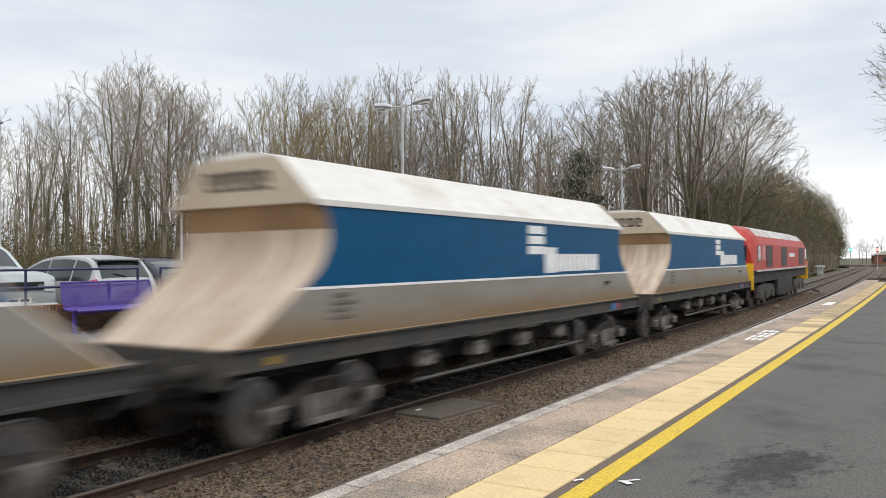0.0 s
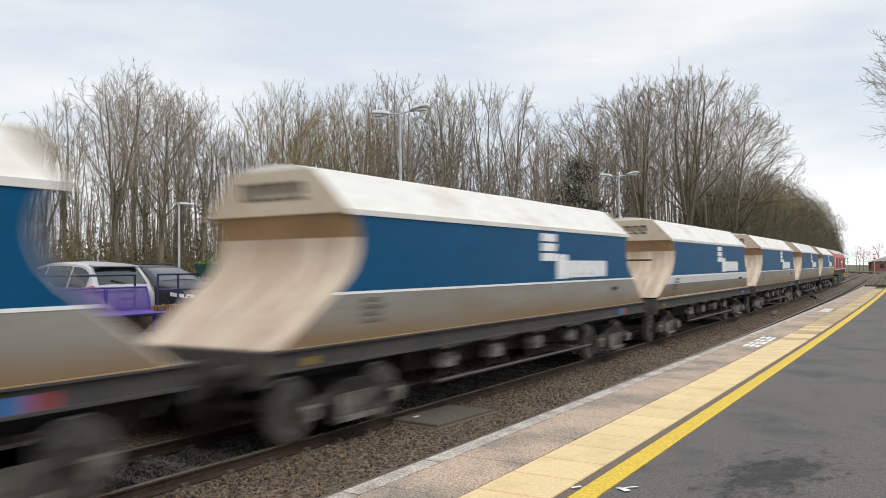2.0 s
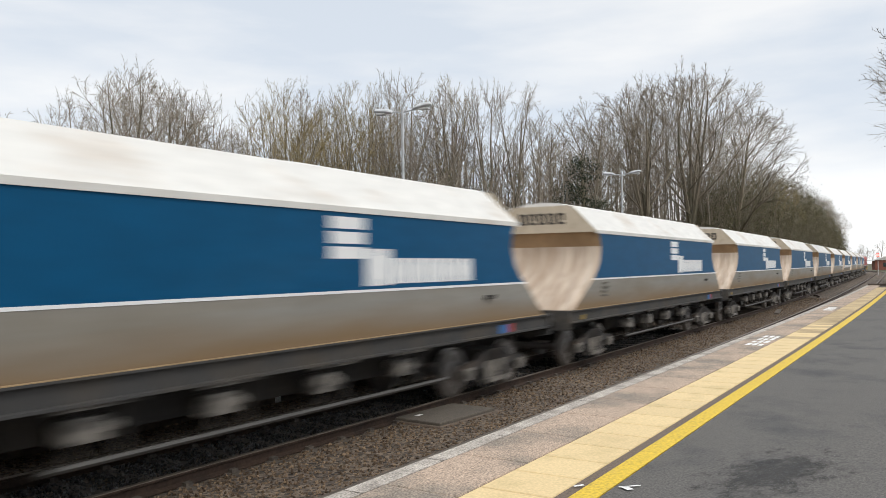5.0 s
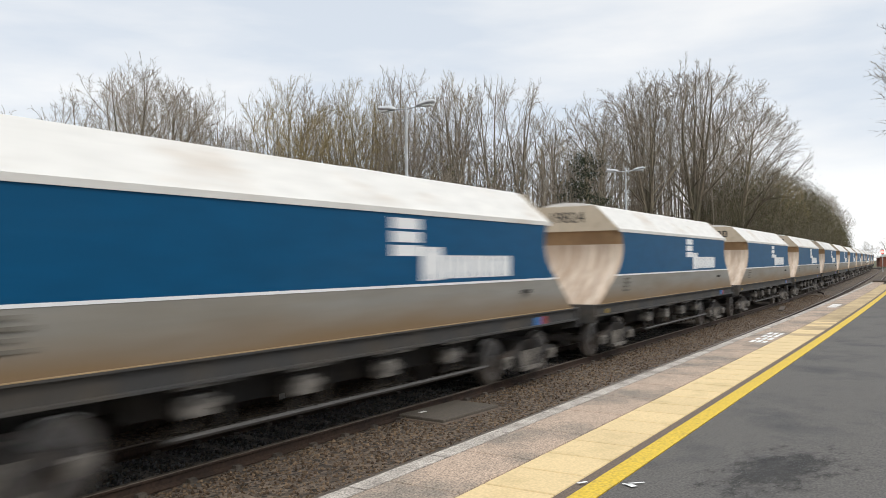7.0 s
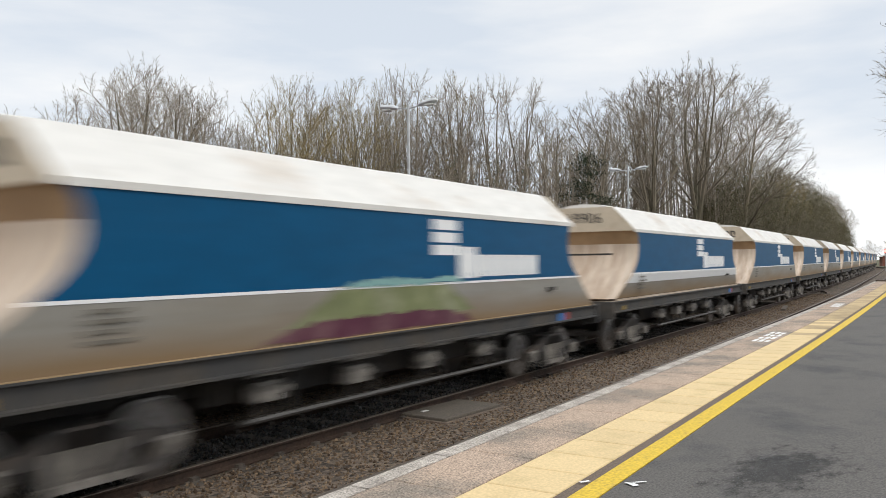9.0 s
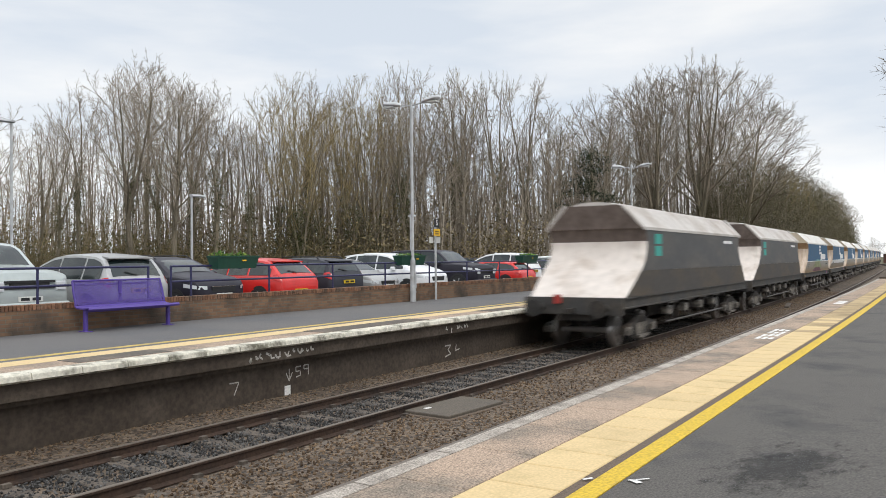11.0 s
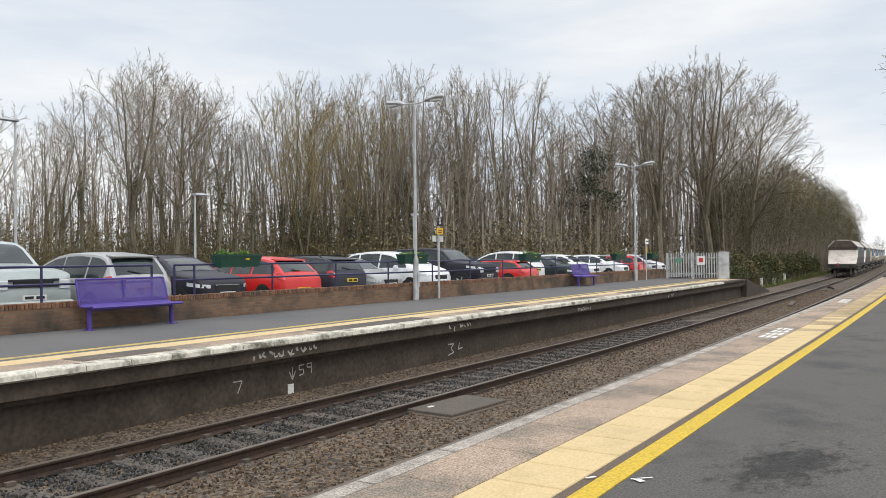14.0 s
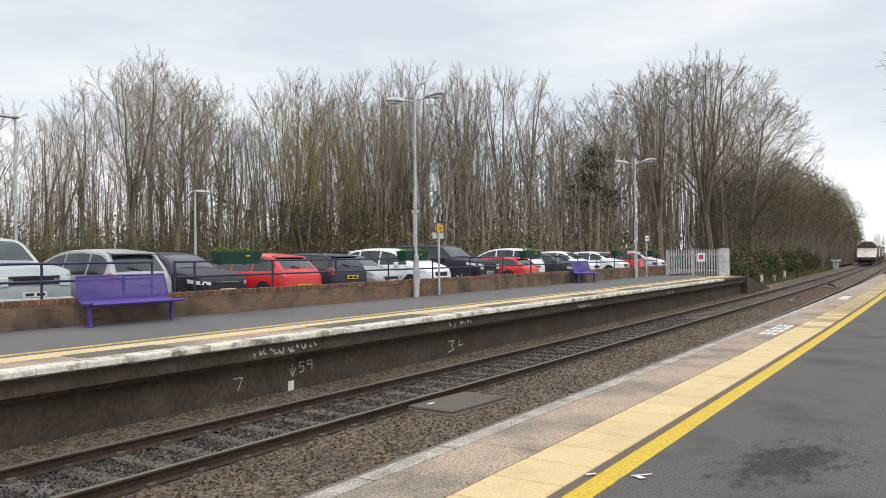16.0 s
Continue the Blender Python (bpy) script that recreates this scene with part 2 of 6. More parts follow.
# ---- building meshes ----
class Shape:
    """Collects corners and faces of one mesh; slots pick a material."""

    def __init__(self):
        self.v, self.f, self.m = [], [], []

    def add(self, verts, faces, slot=0):
        b = len(self.v)
        self.v += [tuple(p) for p in verts]
        self.f += [tuple(b + i for i in q) for q in faces]
        self.m += [slot] * len(faces)
        return self

    def box(self, x0, x1, y0, y1, z0, z1, slot=0, m=None):
        v = [Vector((x, y, z)) for x in (x0, x1) for y in (y0, y1) for z in (z0, z1)]
        if m is not None:
            v = [m @ p for p in v]
        return self.add(v, [(0, 1, 3, 2), (4, 6, 7, 5), (0, 4, 5, 1), (2, 3, 7, 6), (0, 2, 6, 4), (1, 5, 7, 3)], slot)

    def soft_box(self, x0, x1, y0, y1, z0, z1, r=0.02, slot=0, m=None):
        """A box with its edges along z and at the top chamfered."""
        def ring(d, z):
            return [Vector(p) for p in ((x0 + r + d, y0 + d, z), (x1 - r - d, y0 + d, z), (x1 - d, y0 + r + d, z), (x1 - d, y1 - r - d, z),
                                        (x1 - r - d, y1 - d, z), (x0 + r + d, y1 - d, z), (x0 + d, y1 - r - d, z), (x0 + d, y0 + r + d, z))]
        rings = [ring(0, z0), ring(0, z1 - r), ring(r * 0.7, z1)]
        if m is not None:
            rings = [[m @ p for p in q] for q in rings]
        return self.loft(rings, slot)

    def loft(self, rings, slot=0, closed=True, caps=True):
        n = len(rings[0])
        v = [p for ring in rings for p in ring]
        f = []
        for i in range(len(rings) - 1):
            for j in range(n if closed else n - 1):
                a, b = i * n + j, i * n + (j + 1) % n
                f.append((a, b, b + n, a + n))
        if caps and closed:
            f.append(tuple(range(n))[::-1])
            f.append(tuple(range((len(rings) - 1) * n, len(rings) * n)))
        return self.add(v, f, slot)

    def tube(self, p0, p1, r0, r1=None, n=8, slot=0, caps=True):
        p0, p1 = Vector(p0), Vector(p1)
        r1 = r0 if r1 is None else r1
        q = (p1 - p0).to_track_quat("Z", "Y")
        rings = []
        for p, r in ((p0, r0), (p1, r1)):
            rings.append([p + q @ Vector((r * math.cos(2 * math.pi * i / n), r * math.sin(2 * math.pi * i / n), 0)) for i in range(n)])
        return self.loft(rings, slot, True, caps)

    def pipe(self, points, r, n=6, slot=0):
        points = [Vector(p) for p in points]
        rings = []
        for i, p in enumerate(points):
            d = points[min(i + 1, len(points) - 1)] - points[max(i - 1, 0)]
            q = d.to_track_quat("Z", "Y")
            rings.append([p + q @ Vector((r * math.cos(2 * math.pi * j / n), r * math.sin(2 * math.pi * j / n), 0)) for j in range(n)])
        return self.loft(rings, slot)

    def lathe(self, axis0, way, profile, n=20, slot=0):
        """Turns (along, radius) pairs about an axis."""
        axis0, way = Vector(axis0), Vector(way).normalized()
        q = way.to_track_quat("Z", "Y")
        rings = [[axis0 + way * a + q @ Vector((r * math.cos(2 * math.pi * j / n), r * math.sin(2 * math.pi * j / n), 0)) for j in range(n)] for a, r in profile]
        return self.loft(rings, slot)

    def sweep(self, profile, steps, slot=0, closed=True):
        """A profile of (y, z) carried along the line's way."""
        return self.loft([[at(s, y, z) for y, z in profile] for s in steps], slot, closed, closed)

    def mesh(self, name, *mats, smooth=False):
        me = bpy.data.meshes.new(name)
        me.from_pydata(self.v, [], self.f)
        for m in mats:
            me.materials.append(m)
        if len(mats) > 1:
            me.polygons.foreach_set("material_index", self.m)
        if smooth:
            me.polygons.foreach_set("use_smooth", [True] * len(me.polygons))
        bm = bmesh.new()
        bm.from_mesh(me)
        bmesh.ops.recalc_face_normals(bm, faces=bm.faces)
        bm.to_mesh(me)
        bm.free()
        if smooth:
            me.set_sharp_from_angle(angle=radians(38))
        me.update()
        return me


def part(name, shape, mats, parent, label="", smooth=False, m=None):
    """Links a shape as one mesh object under a thing or a part."""
    mats = mats if isinstance(mats, (list, tuple)) else [mats]
    me = shape if isinstance(shape, bpy.types.Mesh) else shape.mesh(name, *mats, smooth=smooth)
    ob = new(name, me)
    ob.parent = parent
    if m is not None:
        ob.matrix_basis = m
    return tagged(ob, label)


def thing(name, label, category, group="", kind="", m=None):
    ob = new(name)
    ob.empty_display_size = 0.2
    if m is not None:
        ob.matrix_basis = m
    return tagged(ob, label, category, group, kind)


def solo(name, shape, mats, label, category, group="", kind="", smooth=False, m=None):
    mats = mats if isinstance(mats, (list, tuple)) else [mats]
    ob = new(name, shape.mesh(name, *mats, smooth=smooth))
    if m is not None:
        ob.matrix_basis = m
    return tagged(ob, label, category, group, kind)


def span(a, b, step):
    n = max(1, int(round((b - a) / step)))
    return [a + (b - a) * i / n for i in range(n + 1)]


# ---- ground, tracks and platforms ----
ground = Shape()
ground.add([(-900, -700, -0.62), (1600, -700, -0.62), (1600, 900, -0.62), (-900, 900, -0.62)], [(0, 1, 2, 3)])
solo("ground", ground, GRASS_SOIL, "rough grass and bare soil", "ground", kind="structure")

LONG = span(-60, 2, 8) + span(4, 190, 3)[0:] + span(193, 460, 3)
bed = Shape()
bed.sweep([(3.2, -0.60), (3.3, -0.17), (5.9, -0.16), (6.3, -0.14), (7.2, -0.15), (7.42, -0.19), (8.80, -0.19), (9.0, -0.15), (9.9, -0.06), (10.6, -0.06)], [-400] + LONG, closed=False)
solo("ballast_bed", bed, BALLAST_BED, "bed of brown crushed stone under the tracks", "ballast", kind="structure")


def rail_mesh(y):
    sh = Shape()
    web = [(-0.07, -0.158), (0.07, -0.158), (0.07, -0.145), (0.012, -0.118), (0.012, -0.045), (0.035, -0.034), (0.035, -0.010), (-0.035, -0.010), (-0.035, -0.034), (-0.012, -0.045), (-0.012, -0.118), (-0.07, -0.145)]
    sh.sweep([(y + a, b) for a, b in web], [-400] + LONG, 0)
    head = [(-0.034, -0.012), (0.034, -0.012), (0.031, -0.003), (0.022, 0.0), (-0.022, 0.0), (-0.031, -0.003)]
    sh.sweep([(y + a, b) for a, b in head], [-400] + LONG, 1)
    return sh


def sleeper_mesh():
    sh = Shape()
    sh.loft([[Vector((x, y, z)) for x, z in ((-0.13, -0.30), (0.13, -0.30), (0.125, zt - 0.02), (0.10, zt), (-0.10, zt), (-0.125, zt - 0.02))]
             for y, zt in ((-1.25, -0.150), (-0.85, -0.145), (-0.5, -0.160), (0.5, -0.160), (0.85, -0.145), (1.25, -0.150))])
    for y in (-0.7525, 0.7525):
        for d in (-0.11, 0.11):
            sh.box(-0.05, 0.05, y + d - 0.035, y + d + 0.035, -0.150, -0.105)
    return sh.mesh("sleeper", SLEEPER)


SLEEPER_MESH = sleeper_mesh()
SLEEPERS_LATER = []
for name, y, first, last in (("railway_track_far", TRACK_FAR, 2.0, 150.0), ("railway_track_near", TRACK_NEAR, 14.0, 130.0)):
    track = thing(name, "rusty steel railway track on stone ballast", "railway track", "railway tracks", "structure")
    for side in (-0.7525, 0.7525):
        part("rail", rail_mesh(y + side), [RAIL_RUST, RAIL_TOP], track, "rusty rail with a worn bright head")
    SLEEPERS_LATER.append((track, y, first, last))


def stones(s0, s1, y0, y1, count, z, mat, name, label, size=(0.014, 0.032), skip=(), seed=3):
    rng = random.Random(seed)
    sh = Shape()
    base = [Vector(p) for p in ((1, 0, 0), (-1, 0, 0), (0, 1, 0), (0, -1, 0), (0, 0, 1), (0, 0, -0.6))]
    faces = [(0, 2, 4), (2, 1, 4), (1, 3, 4), (3, 0, 4), (2, 0, 5), (1, 2, 5), (3, 1, 5), (0, 3, 5)]
    for _ in range(count):
        s, y = s0 + (s1 - s0) * rng.random() ** 1.7, rng.uniform(y0, y1)
        if any(a <= y <= b for a, b in skip):
            continue
        r = rng.uniform(*size)
        e = Euler((rng.uniform(0, 6), rng.uniform(0, 6), rng.uniform(0, 6))).to_matrix()
        c = at(s, y, z(y) + rng.uniform(-0.012, 0.012))
        sh.add([c + e @ Vector((p.x * r * rng.uniform(0.6, 1.25), p.y * r * rng.uniform(0.6, 1.2), p.z * r * rng.uniform(0.5, 1.0))) for p in base], faces)
    me = bpy.data.meshes.new(name)
    me.from_pydata(sh.v, [], sh.f)
    me.materials.append(mat)
    return tagged(new(name, me), label, "ballast", kind="stuff")


def bed_height(y):
    return float(np.interp(y, (3.3, 5.9, 6.3, 9.2, 9.9, 10.6), (-0.17, -0.16, -0.14, -0.15, -0.06, -0.06)))


stones(0.5, 60, 4.6, 7.2, 30000, bed_height, STONES, "ballast_stones", "loose brown crushed stone between the tracks", seed=4)
stones(0.5, 50, 8.95, 9.9, 12000, bed_height, STONES, "ballast_stones", "loose brown crushed stone below the platform wall", seed=5)
stones(0.5, 30, 7.42, 8.8, 16000, lambda y: -0.166, STONES_DARK, "ballast_stones", "oil-darkened crushed stone between the rails", seed=6)

# near platform
END_NEAR = 52.0
NEAR = span(-40, 10, 10) + span(12, END_NEAR, 2)
deck = Shape()
deck.sweep([(-7.0, PLAT - 0.02), (1.695, PLAT), (1.695, -0.6), (-7.0, -0.6)], NEAR)
solo("platform_near", deck, ASPHALT, "dark grey asphalt station platform with worn patches", "platform", kind="structure")
core = Shape()
core.sweep([(1.70, PLAT - 0.05), (EDGE_NEAR - 0.02, PLAT - 0.05), (EDGE_NEAR - 0.3, PLAT - 0.12), (EDGE_NEAR - 0.3, -0.6), (1.70, -0.6)], NEAR)
solo("platform_wall_near", core, SOOT_WALL, "sooty brick platform wall", "platform wall", kind="structure")
line = Shape()
line.sweep([(1.70, PLAT - 0.045), (1.70, PLAT + 0.004), (1.845, PLAT + 0.004), (1.845, PLAT - 0.045)], NEAR)
solo("yellow_line", line, YELLOW, "painted yellow safety line, worn at its edges", "platform line", kind="structure")
seam = Shape()
seam.sweep([(1.846, PLAT - 0.06), (1.846, PLAT - 0.004), (1.925, PLAT - 0.004), (1.925, PLAT - 0.06)], NEAR)
solo("joint_strip", seam, GAP, "dark bitumen strip beside the tiles", "joint strip", kind="structure")


def slab_piece(length, y0, y1, top, thick, nose=0.0, gap=0.006):
    """A slab of a platform: along x from 0, its upper edges eased."""
    sh = Shape()
    a, b = gap, length - gap
    if nose:
        rings = [[Vector((x, y, z)) for y, z in ((y0, top - thick), (y0, top), (y1 - 0.018, top), (y1 - 0.005, top - 0.006), (y1, top - 0.02), (y1 - nose, top - thick))] for x in (a, b)]
        return sh.loft(rings)
    e = 0.006
    rings = [[Vector(p) for p in ((a + d, y0 + gap + d, z), (b - d, y0 + gap + d, z), (b - d, y1 - gap - d, z), (a + d, y1 - gap - d, z))] for z, d in ((top - thick, 0), (top - e, 0), (top, e))]
    return sh.loft(rings)


PAVED = []
CREAM_MESH = slab_piece(0.455, 1.925, 2.41, 0.0, 0.05).mesh("tactile_tile", CREAM)
CREAM_OLD_MESH = slab_piece(0.455, 1.925, 2.41, 0.0, 0.05).mesh("tactile_tile", CREAM_OLD)
GRIT_MESH = slab_piece(0.91, 2.41, 2.94, 0.0, 0.05, gap=0.004).mesh("paving_slab", PAVING)
COPE_MESH = slab_piece(0.91, 2.94, EDGE_NEAR, 0.0, 0.12, nose=0.03).mesh("coping_stone", COPING)
pavement_near = thing("platform_edge_near", "cream tactile tiles and grey coping along the platform edge", "platform edge", kind="structure")
for i in range(-30, 104):
    PAVED.append(("tactile_tile", CREAM_OLD_MESH if i > 40 or i in (33, 36, 37, 39) else CREAM_MESH, pavement_near, 0.1 + 0.46 * i))
for i in range(-15, 57):
    PAVED.append(("paving_slab", GRIT_MESH, pavement_near, 0.33 + 0.915 * i))
    PAVED.append(("coping_stone", COPE_MESH, pavement_near, 0.10 + 0.915 * i))

# oily stains worn into the near asphalt
OIL = material("oily_asphalt_stain", (0.026, 0.025, 0.024), 0.75, grain=0.5, grain_size=60, bump=0.6, bump_size=60, bump_dist=0.008)
o_n, o_k = OIL.node_tree.nodes, OIL.node_tree.links
o_tc, o_noise, o_len, o_mix, o_rng = o_n.new("ShaderNodeTexCoord"), o_n.new("ShaderNodeTexNoise"), o_n.new("ShaderNodeVectorMath"), o_n.new("ShaderNodeMath"), o_n.new("ShaderNodeMapRange")
o_len.operation, o_mix.operation = "LENGTH", "MULTIPLY_ADD"
o_noise.inputs["Scale"].default_value, o_noise.inputs["Detail"].default_value, o_noise.inputs["Roughness"].default_value = 3.2, 10, 0.78
o_rng.inputs["From Min"].default_value, o_rng.inputs["From Max"].default_value, o_rng.inputs["To Max"].default_value = -0.22, 0.12, 0.52
o_k.new(o_tc.outputs["Object"], o_noise.inputs["Vector"])
o_k.new(o_tc.outputs["Object"], o_len.inputs[0])
o_mix.inputs[1].default_value = 2.6
o_shift = o_n.new("ShaderNodeMath")
o_shift.operation = "MULTIPLY_ADD"
o_shift.inputs[1].default_value, o_shift.inputs[2].default_value = -0.75, -0.95
o_k.new(o_len.outputs["Value"], o_shift.inputs[0])
o_k.new(o_noise.outputs["Fac"], o_mix.inputs[0])
o_k.new(o_shift.outputs[0], o_mix.inputs[2])
o_k.new(o_mix.outputs[0], o_rng.inputs["Value"])
o_k.new(o_rng.outputs["Result"], o_n["Principled BSDF"].inputs["Alpha"])
for x, y, kx, ky, turn in ((5.45, 0.92, 0.95, 0.46, -10),):
    sh = Shape().add([(1.05 * math.cos(a * 0.2618), 1.05 * math.sin(a * 0.2618), 0) for a in range(24)], [tuple(range(24))])
    solo("asphalt_stain", sh, OIL, "dark oily stain worn into the platform asphalt", "stain", kind="structure", m=pose(x, y, PLAT + 0.002, 0, 0, turn) @ Matrix.Diagonal((kx, ky, 1, 1)))

# writing on the near platform's edge, too worn to read
marks = thing("platform_marking", "worn white lettering painted across the platform edge", "platform marking", kind="structure")
for i in range(4):
    for j in range(3):
        sh = Shape()
        s0, y0 = 13.7 + 0.52 * i, 2.47 + 0.1 * j
        w = 0.40 if (i + j) % 3 else 0.30
        sh.add([at(s0, y0, PLAT + 0.004), at(s0 + w, y0, PLAT + 0.004), at(s0 + w, y0 + 0.07, PLAT + 0.004), at(s0, y0 + 0.07, PLAT + 0.004)], [(0, 1, 2, 3)])
        part("painted_bar", sh, WHITE_PAINT, marks)
sh = Shape()
for s0 in (24.6, 25.2, 25.8):
    sh.add([at(s0, 2.5, PLAT + 0.004), at(s0 + 0.45, 2.5, PLAT + 0.004), at(s0 + 0.45, 2.75, PLAT + 0.004), at(s0, 2.75, PLAT + 0.004)], [(0, 1, 2, 3)])
part("painted_bar", sh, WHITE_PAINT, marks)
sh = Shape()
for (a, b), (c, d), w in (((4.64, 1.64), (4.60, 1.58), 0.022), ((4.62, 1.66), (4.72, 1.56), 0.009), ((4.50, 1.90), (4.56, 1.86), 0.012)):
    p, q = at(a, b, PLAT + 0.009), at(c, d, PLAT + 0.009)
    n = (q - p).cross(Vector((0, 0, 1))).normalized() * w
    sh.add([p - n, p + n, q + n, q - n], [(0, 1, 2, 3)])
part("survey_mark", sh, WHITE_PAINT, marks)

# the far end of the near platform: a dark step down and a low barrier
ramp = Shape()
ramp.loft([[at(END_NEAR, y, z) for y, z in ((-7, -0.6), (EDGE_NEAR - 0.3, -0.6), (EDGE_NEAR - 0.02, PLAT - 0.01), (-7, PLAT - 0.02))],
           [at(END_NEAR + 1.2, y, z) for y, z in ((-7, -0.6), (EDGE_NEAR - 0.3, -0.6), (EDGE_NEAR - 0.3, -0.5), (-7, -0.5))]])
solo("platform_ramp_near", ramp, ASPHALT, "dark sloping end of the platform", "platform ramp", kind="structure")

sh = Shape().sweep([(-6.5, PLAT - 0.25), (-6.5, PLAT + 0.10), (EDGE_NEAR - 0.1, PLAT + 0.10), (EDGE_NEAR - 0.1, PLAT - 0.25)], (END_NEAR + 0.01, END_NEAR + 0.2))
solo("end_barrier", sh, SOOT_WALL, "low dark barrier across the platform's end", "barrier", kind="structure")

# far platform
FAR_YELLOW = material("faded_yellow_line", (0.52, 0.38, 0.10), 0.8, grain=0.15, grain_size=20, stain=(0.25, 0.20, 0.11), stain_size=2.5, stain_at=(0.5, 0.75))
PATCH = material("dark_patched_paving", (0.10, 0.085, 0.07), 0.9, grain=0.3, grain_size=20, stain=(0.16, 0.13, 0.10), stain_size=1.5)
END_FAR = 47.3
FARS = span(-80, 10, 10) + span(12, END_FAR, 2)
deck = Shape()
deck.sweep([(11.3, PLAT), (WALL_Y, PLAT + 0.02), (WALL_Y, -0.6), (11.3, -0.6)], FARS)
solo("platform_far", deck, ASPHALT_FAR, "grey asphalt station platform across the tracks", "platform", kind="structure")
deck = Shape()
deck.sweep([(EDGE_FAR + 0.32, PLAT - 0.002), (10.45, PLAT - 0.002), (10.45, PLAT - 0.3), (EDGE_FAR + 0.32, PLAT - 0.3)], FARS, 0)
solo("platform_strip_far", deck, PAVING, "brown gritty paving behind the white platform edge", "paving", kind="structure")
deck = Shape()
deck.sweep([(10.45, PLAT + 0.001), (10.93, PLAT + 0.001), (10.93, PLAT - 0.3), (10.45, PLAT - 0.3)], FARS, 0)
deck.sweep([(10.93, PLAT), (11.12, PLAT), (11.12, PLAT - 0.3), (10.93, PLAT - 0.3)], FARS, 1)
deck.sweep([(11.12, PLAT + 0.003), (11.3, PLAT + 0.003), (11.3, PLAT - 0.3), (11.12, PLAT - 0.3)], FARS, 2)
solo("tactile_strip_far", deck, [CREAM, ASPHALT_FAR, FAR_YELLOW], "cream tactile paving with a yellow line", "platform line", kind="structure")
rng = random.Random(12)
patches = thing("paving_patches", "darker patched lengths of platform paving", "paving", kind="structure")
s = 2.0
while s < END_FAR - 4:
    n = rng.uniform(1.5, 4.5)
    wd = rng.uniform(0.35, 0.50)
    sh = Shape().sweep([(10.36 - wd, PLAT - 0.01), (10.36 - wd, PLAT + 0.003), (10.44 + 0.1 * rng.random(), PLAT + 0.005), (10.44, PLAT - 0.01)], span(s, s + n, 1.0))
    part("patch", sh, PATCH, patches)
    s += n + rng.uniform(1.0, 4.0)
wall = Shape()
wall.sweep([(EDGE_FAR + 0.10, PLAT - 0.125), (EDGE_FAR + 0.10, PLAT - 0.34), (EDGE_FAR + 0.20, PLAT - 0.36), (EDGE_FAR + 0.20, PLAT - 0.42), (EDGE_FAR + 0.34, PLAT - 0.43), (EDGE_FAR + 0.34, -0.6), (11.2, -0.6), (11.2, PLAT - 0.31), (EDGE_FAR + 0.32, PLAT - 0.31), (EDGE_FAR + 0.32, PLAT - 0.125)], FARS)
platform_wall = solo("platform_wall_far", wall, SOOT_WALL, "soot-black brick platform wall with an overhanging edge", "platform wall", kind="structure")
EDGE_MESH = Shape()
EDGE_MESH.loft([[Vector((x, y, z)) for y, z in ((0.0, -0.085), (0.012, -0.02), (0.03, 0.0), (0.32, 0.0), (0.32, -0.12), (0.09, -0.12), (0.06, -0.095))] for x in (0.006, 0.674)])
EDGE_MESH = EDGE_MESH.mesh("edge_stone", EDGE_WHITE)
OLD_EDGE_MESH = Shape()
OLD_EDGE_MESH.loft([[Vector((x, y, z)) for y, z in ((0.0, -0.085), (0.012, -0.02), (0.03, 0.0), (0.32, 0.0), (0.32, -0.12), (0.09, -0.12), (0.06, -0.095))] for x in (0.006, 0.674)])
OLD_EDGE_MESH = OLD_EDGE_MESH.mesh("edge_stone", SOOT_WALL)
platform_edge_far = thing("platform_edge_far", "white-painted coping stones, stained and chipped", "platform edge", kind="structure")
for i in range(-6, 67):
    PAVED.append(("edge_stone", EDGE_MESH if i < 59 else OLD_EDGE_MESH, platform_edge_far, 1.4 + 0.68 * i))

# the far platform's ramp
ramp = Shape()
ramp.loft([[at(END_FAR, y, z) for y, z in ((EDGE_FAR + 0.05, -0.6), (12.2, -0.6), (12.2, PLAT), (EDGE_FAR + 0.02, PLAT))],
           [at(END_FAR + 8.0, y, z) for y, z in ((EDGE_FAR + 0.1, -0.6), (12.0, -0.6), (12.0, -0.05), (EDGE_FAR + 0.1, -0.05))]])
solo("platform_ramp_far", ramp, SOOT_WALL, "dark brick ramp at the platform end", "platform ramp", kind="structure")

# chalked survey marks on the far platform wall
chalk = thing("survey_marks", "white chalked arrow and figures on the platform wall", "survey marks", kind="structure")
FACE = EDGE_FAR + 0.335


def stroke(points, w=0.022, y=None):
    sh = Shape()
    for (a, za), (b, zb) in zip(points, points[1:]):
        d = Vector((b - a, zb - za)).normalized()
        nx, nz = -d.y * w / 2, d.x * w / 2
        p = [at(a + nx, y or FACE, za + nz), at(b + nx, y or FACE, zb + nz), at(b - nx, y or FACE, zb - nz), at(a - nx, y or FACE, za - nz)]
        sh.add(p, [(0, 1, 2, 3)])
    part("chalk_stroke", sh, CHALK, chalk)


S9 = 10.33
stroke([(S9, 0.40), (S9, 0.18)])
stroke([(S9 - 0.08, 0.33), (S9, 0.18), (S9 + 0.08, 0.33)])
stroke([(S9 + 0.30, 0.41), (S9 + 0.17, 0.41), (S9 + 0.17, 0.33), (S9 + 0.28, 0.33), (S9 + 0.29, 0.25), (S9 + 0.17, 0.23)])
stroke([(S9 + 0.50, 0.35), (S9 + 0.38, 0.35), (S9 + 0.38, 0.42), (S9 + 0.50, 0.42), (S9 + 0.50, 0.24)])
stroke([(8.95, 0.32), (9.15, 0.32), (9.05, 0.12)])
stroke([(15.5, 0.30), (15.75, 0.30), (15.62, 0.2), (15.75, 0.1), (15.5, 0.05)], 0.03)
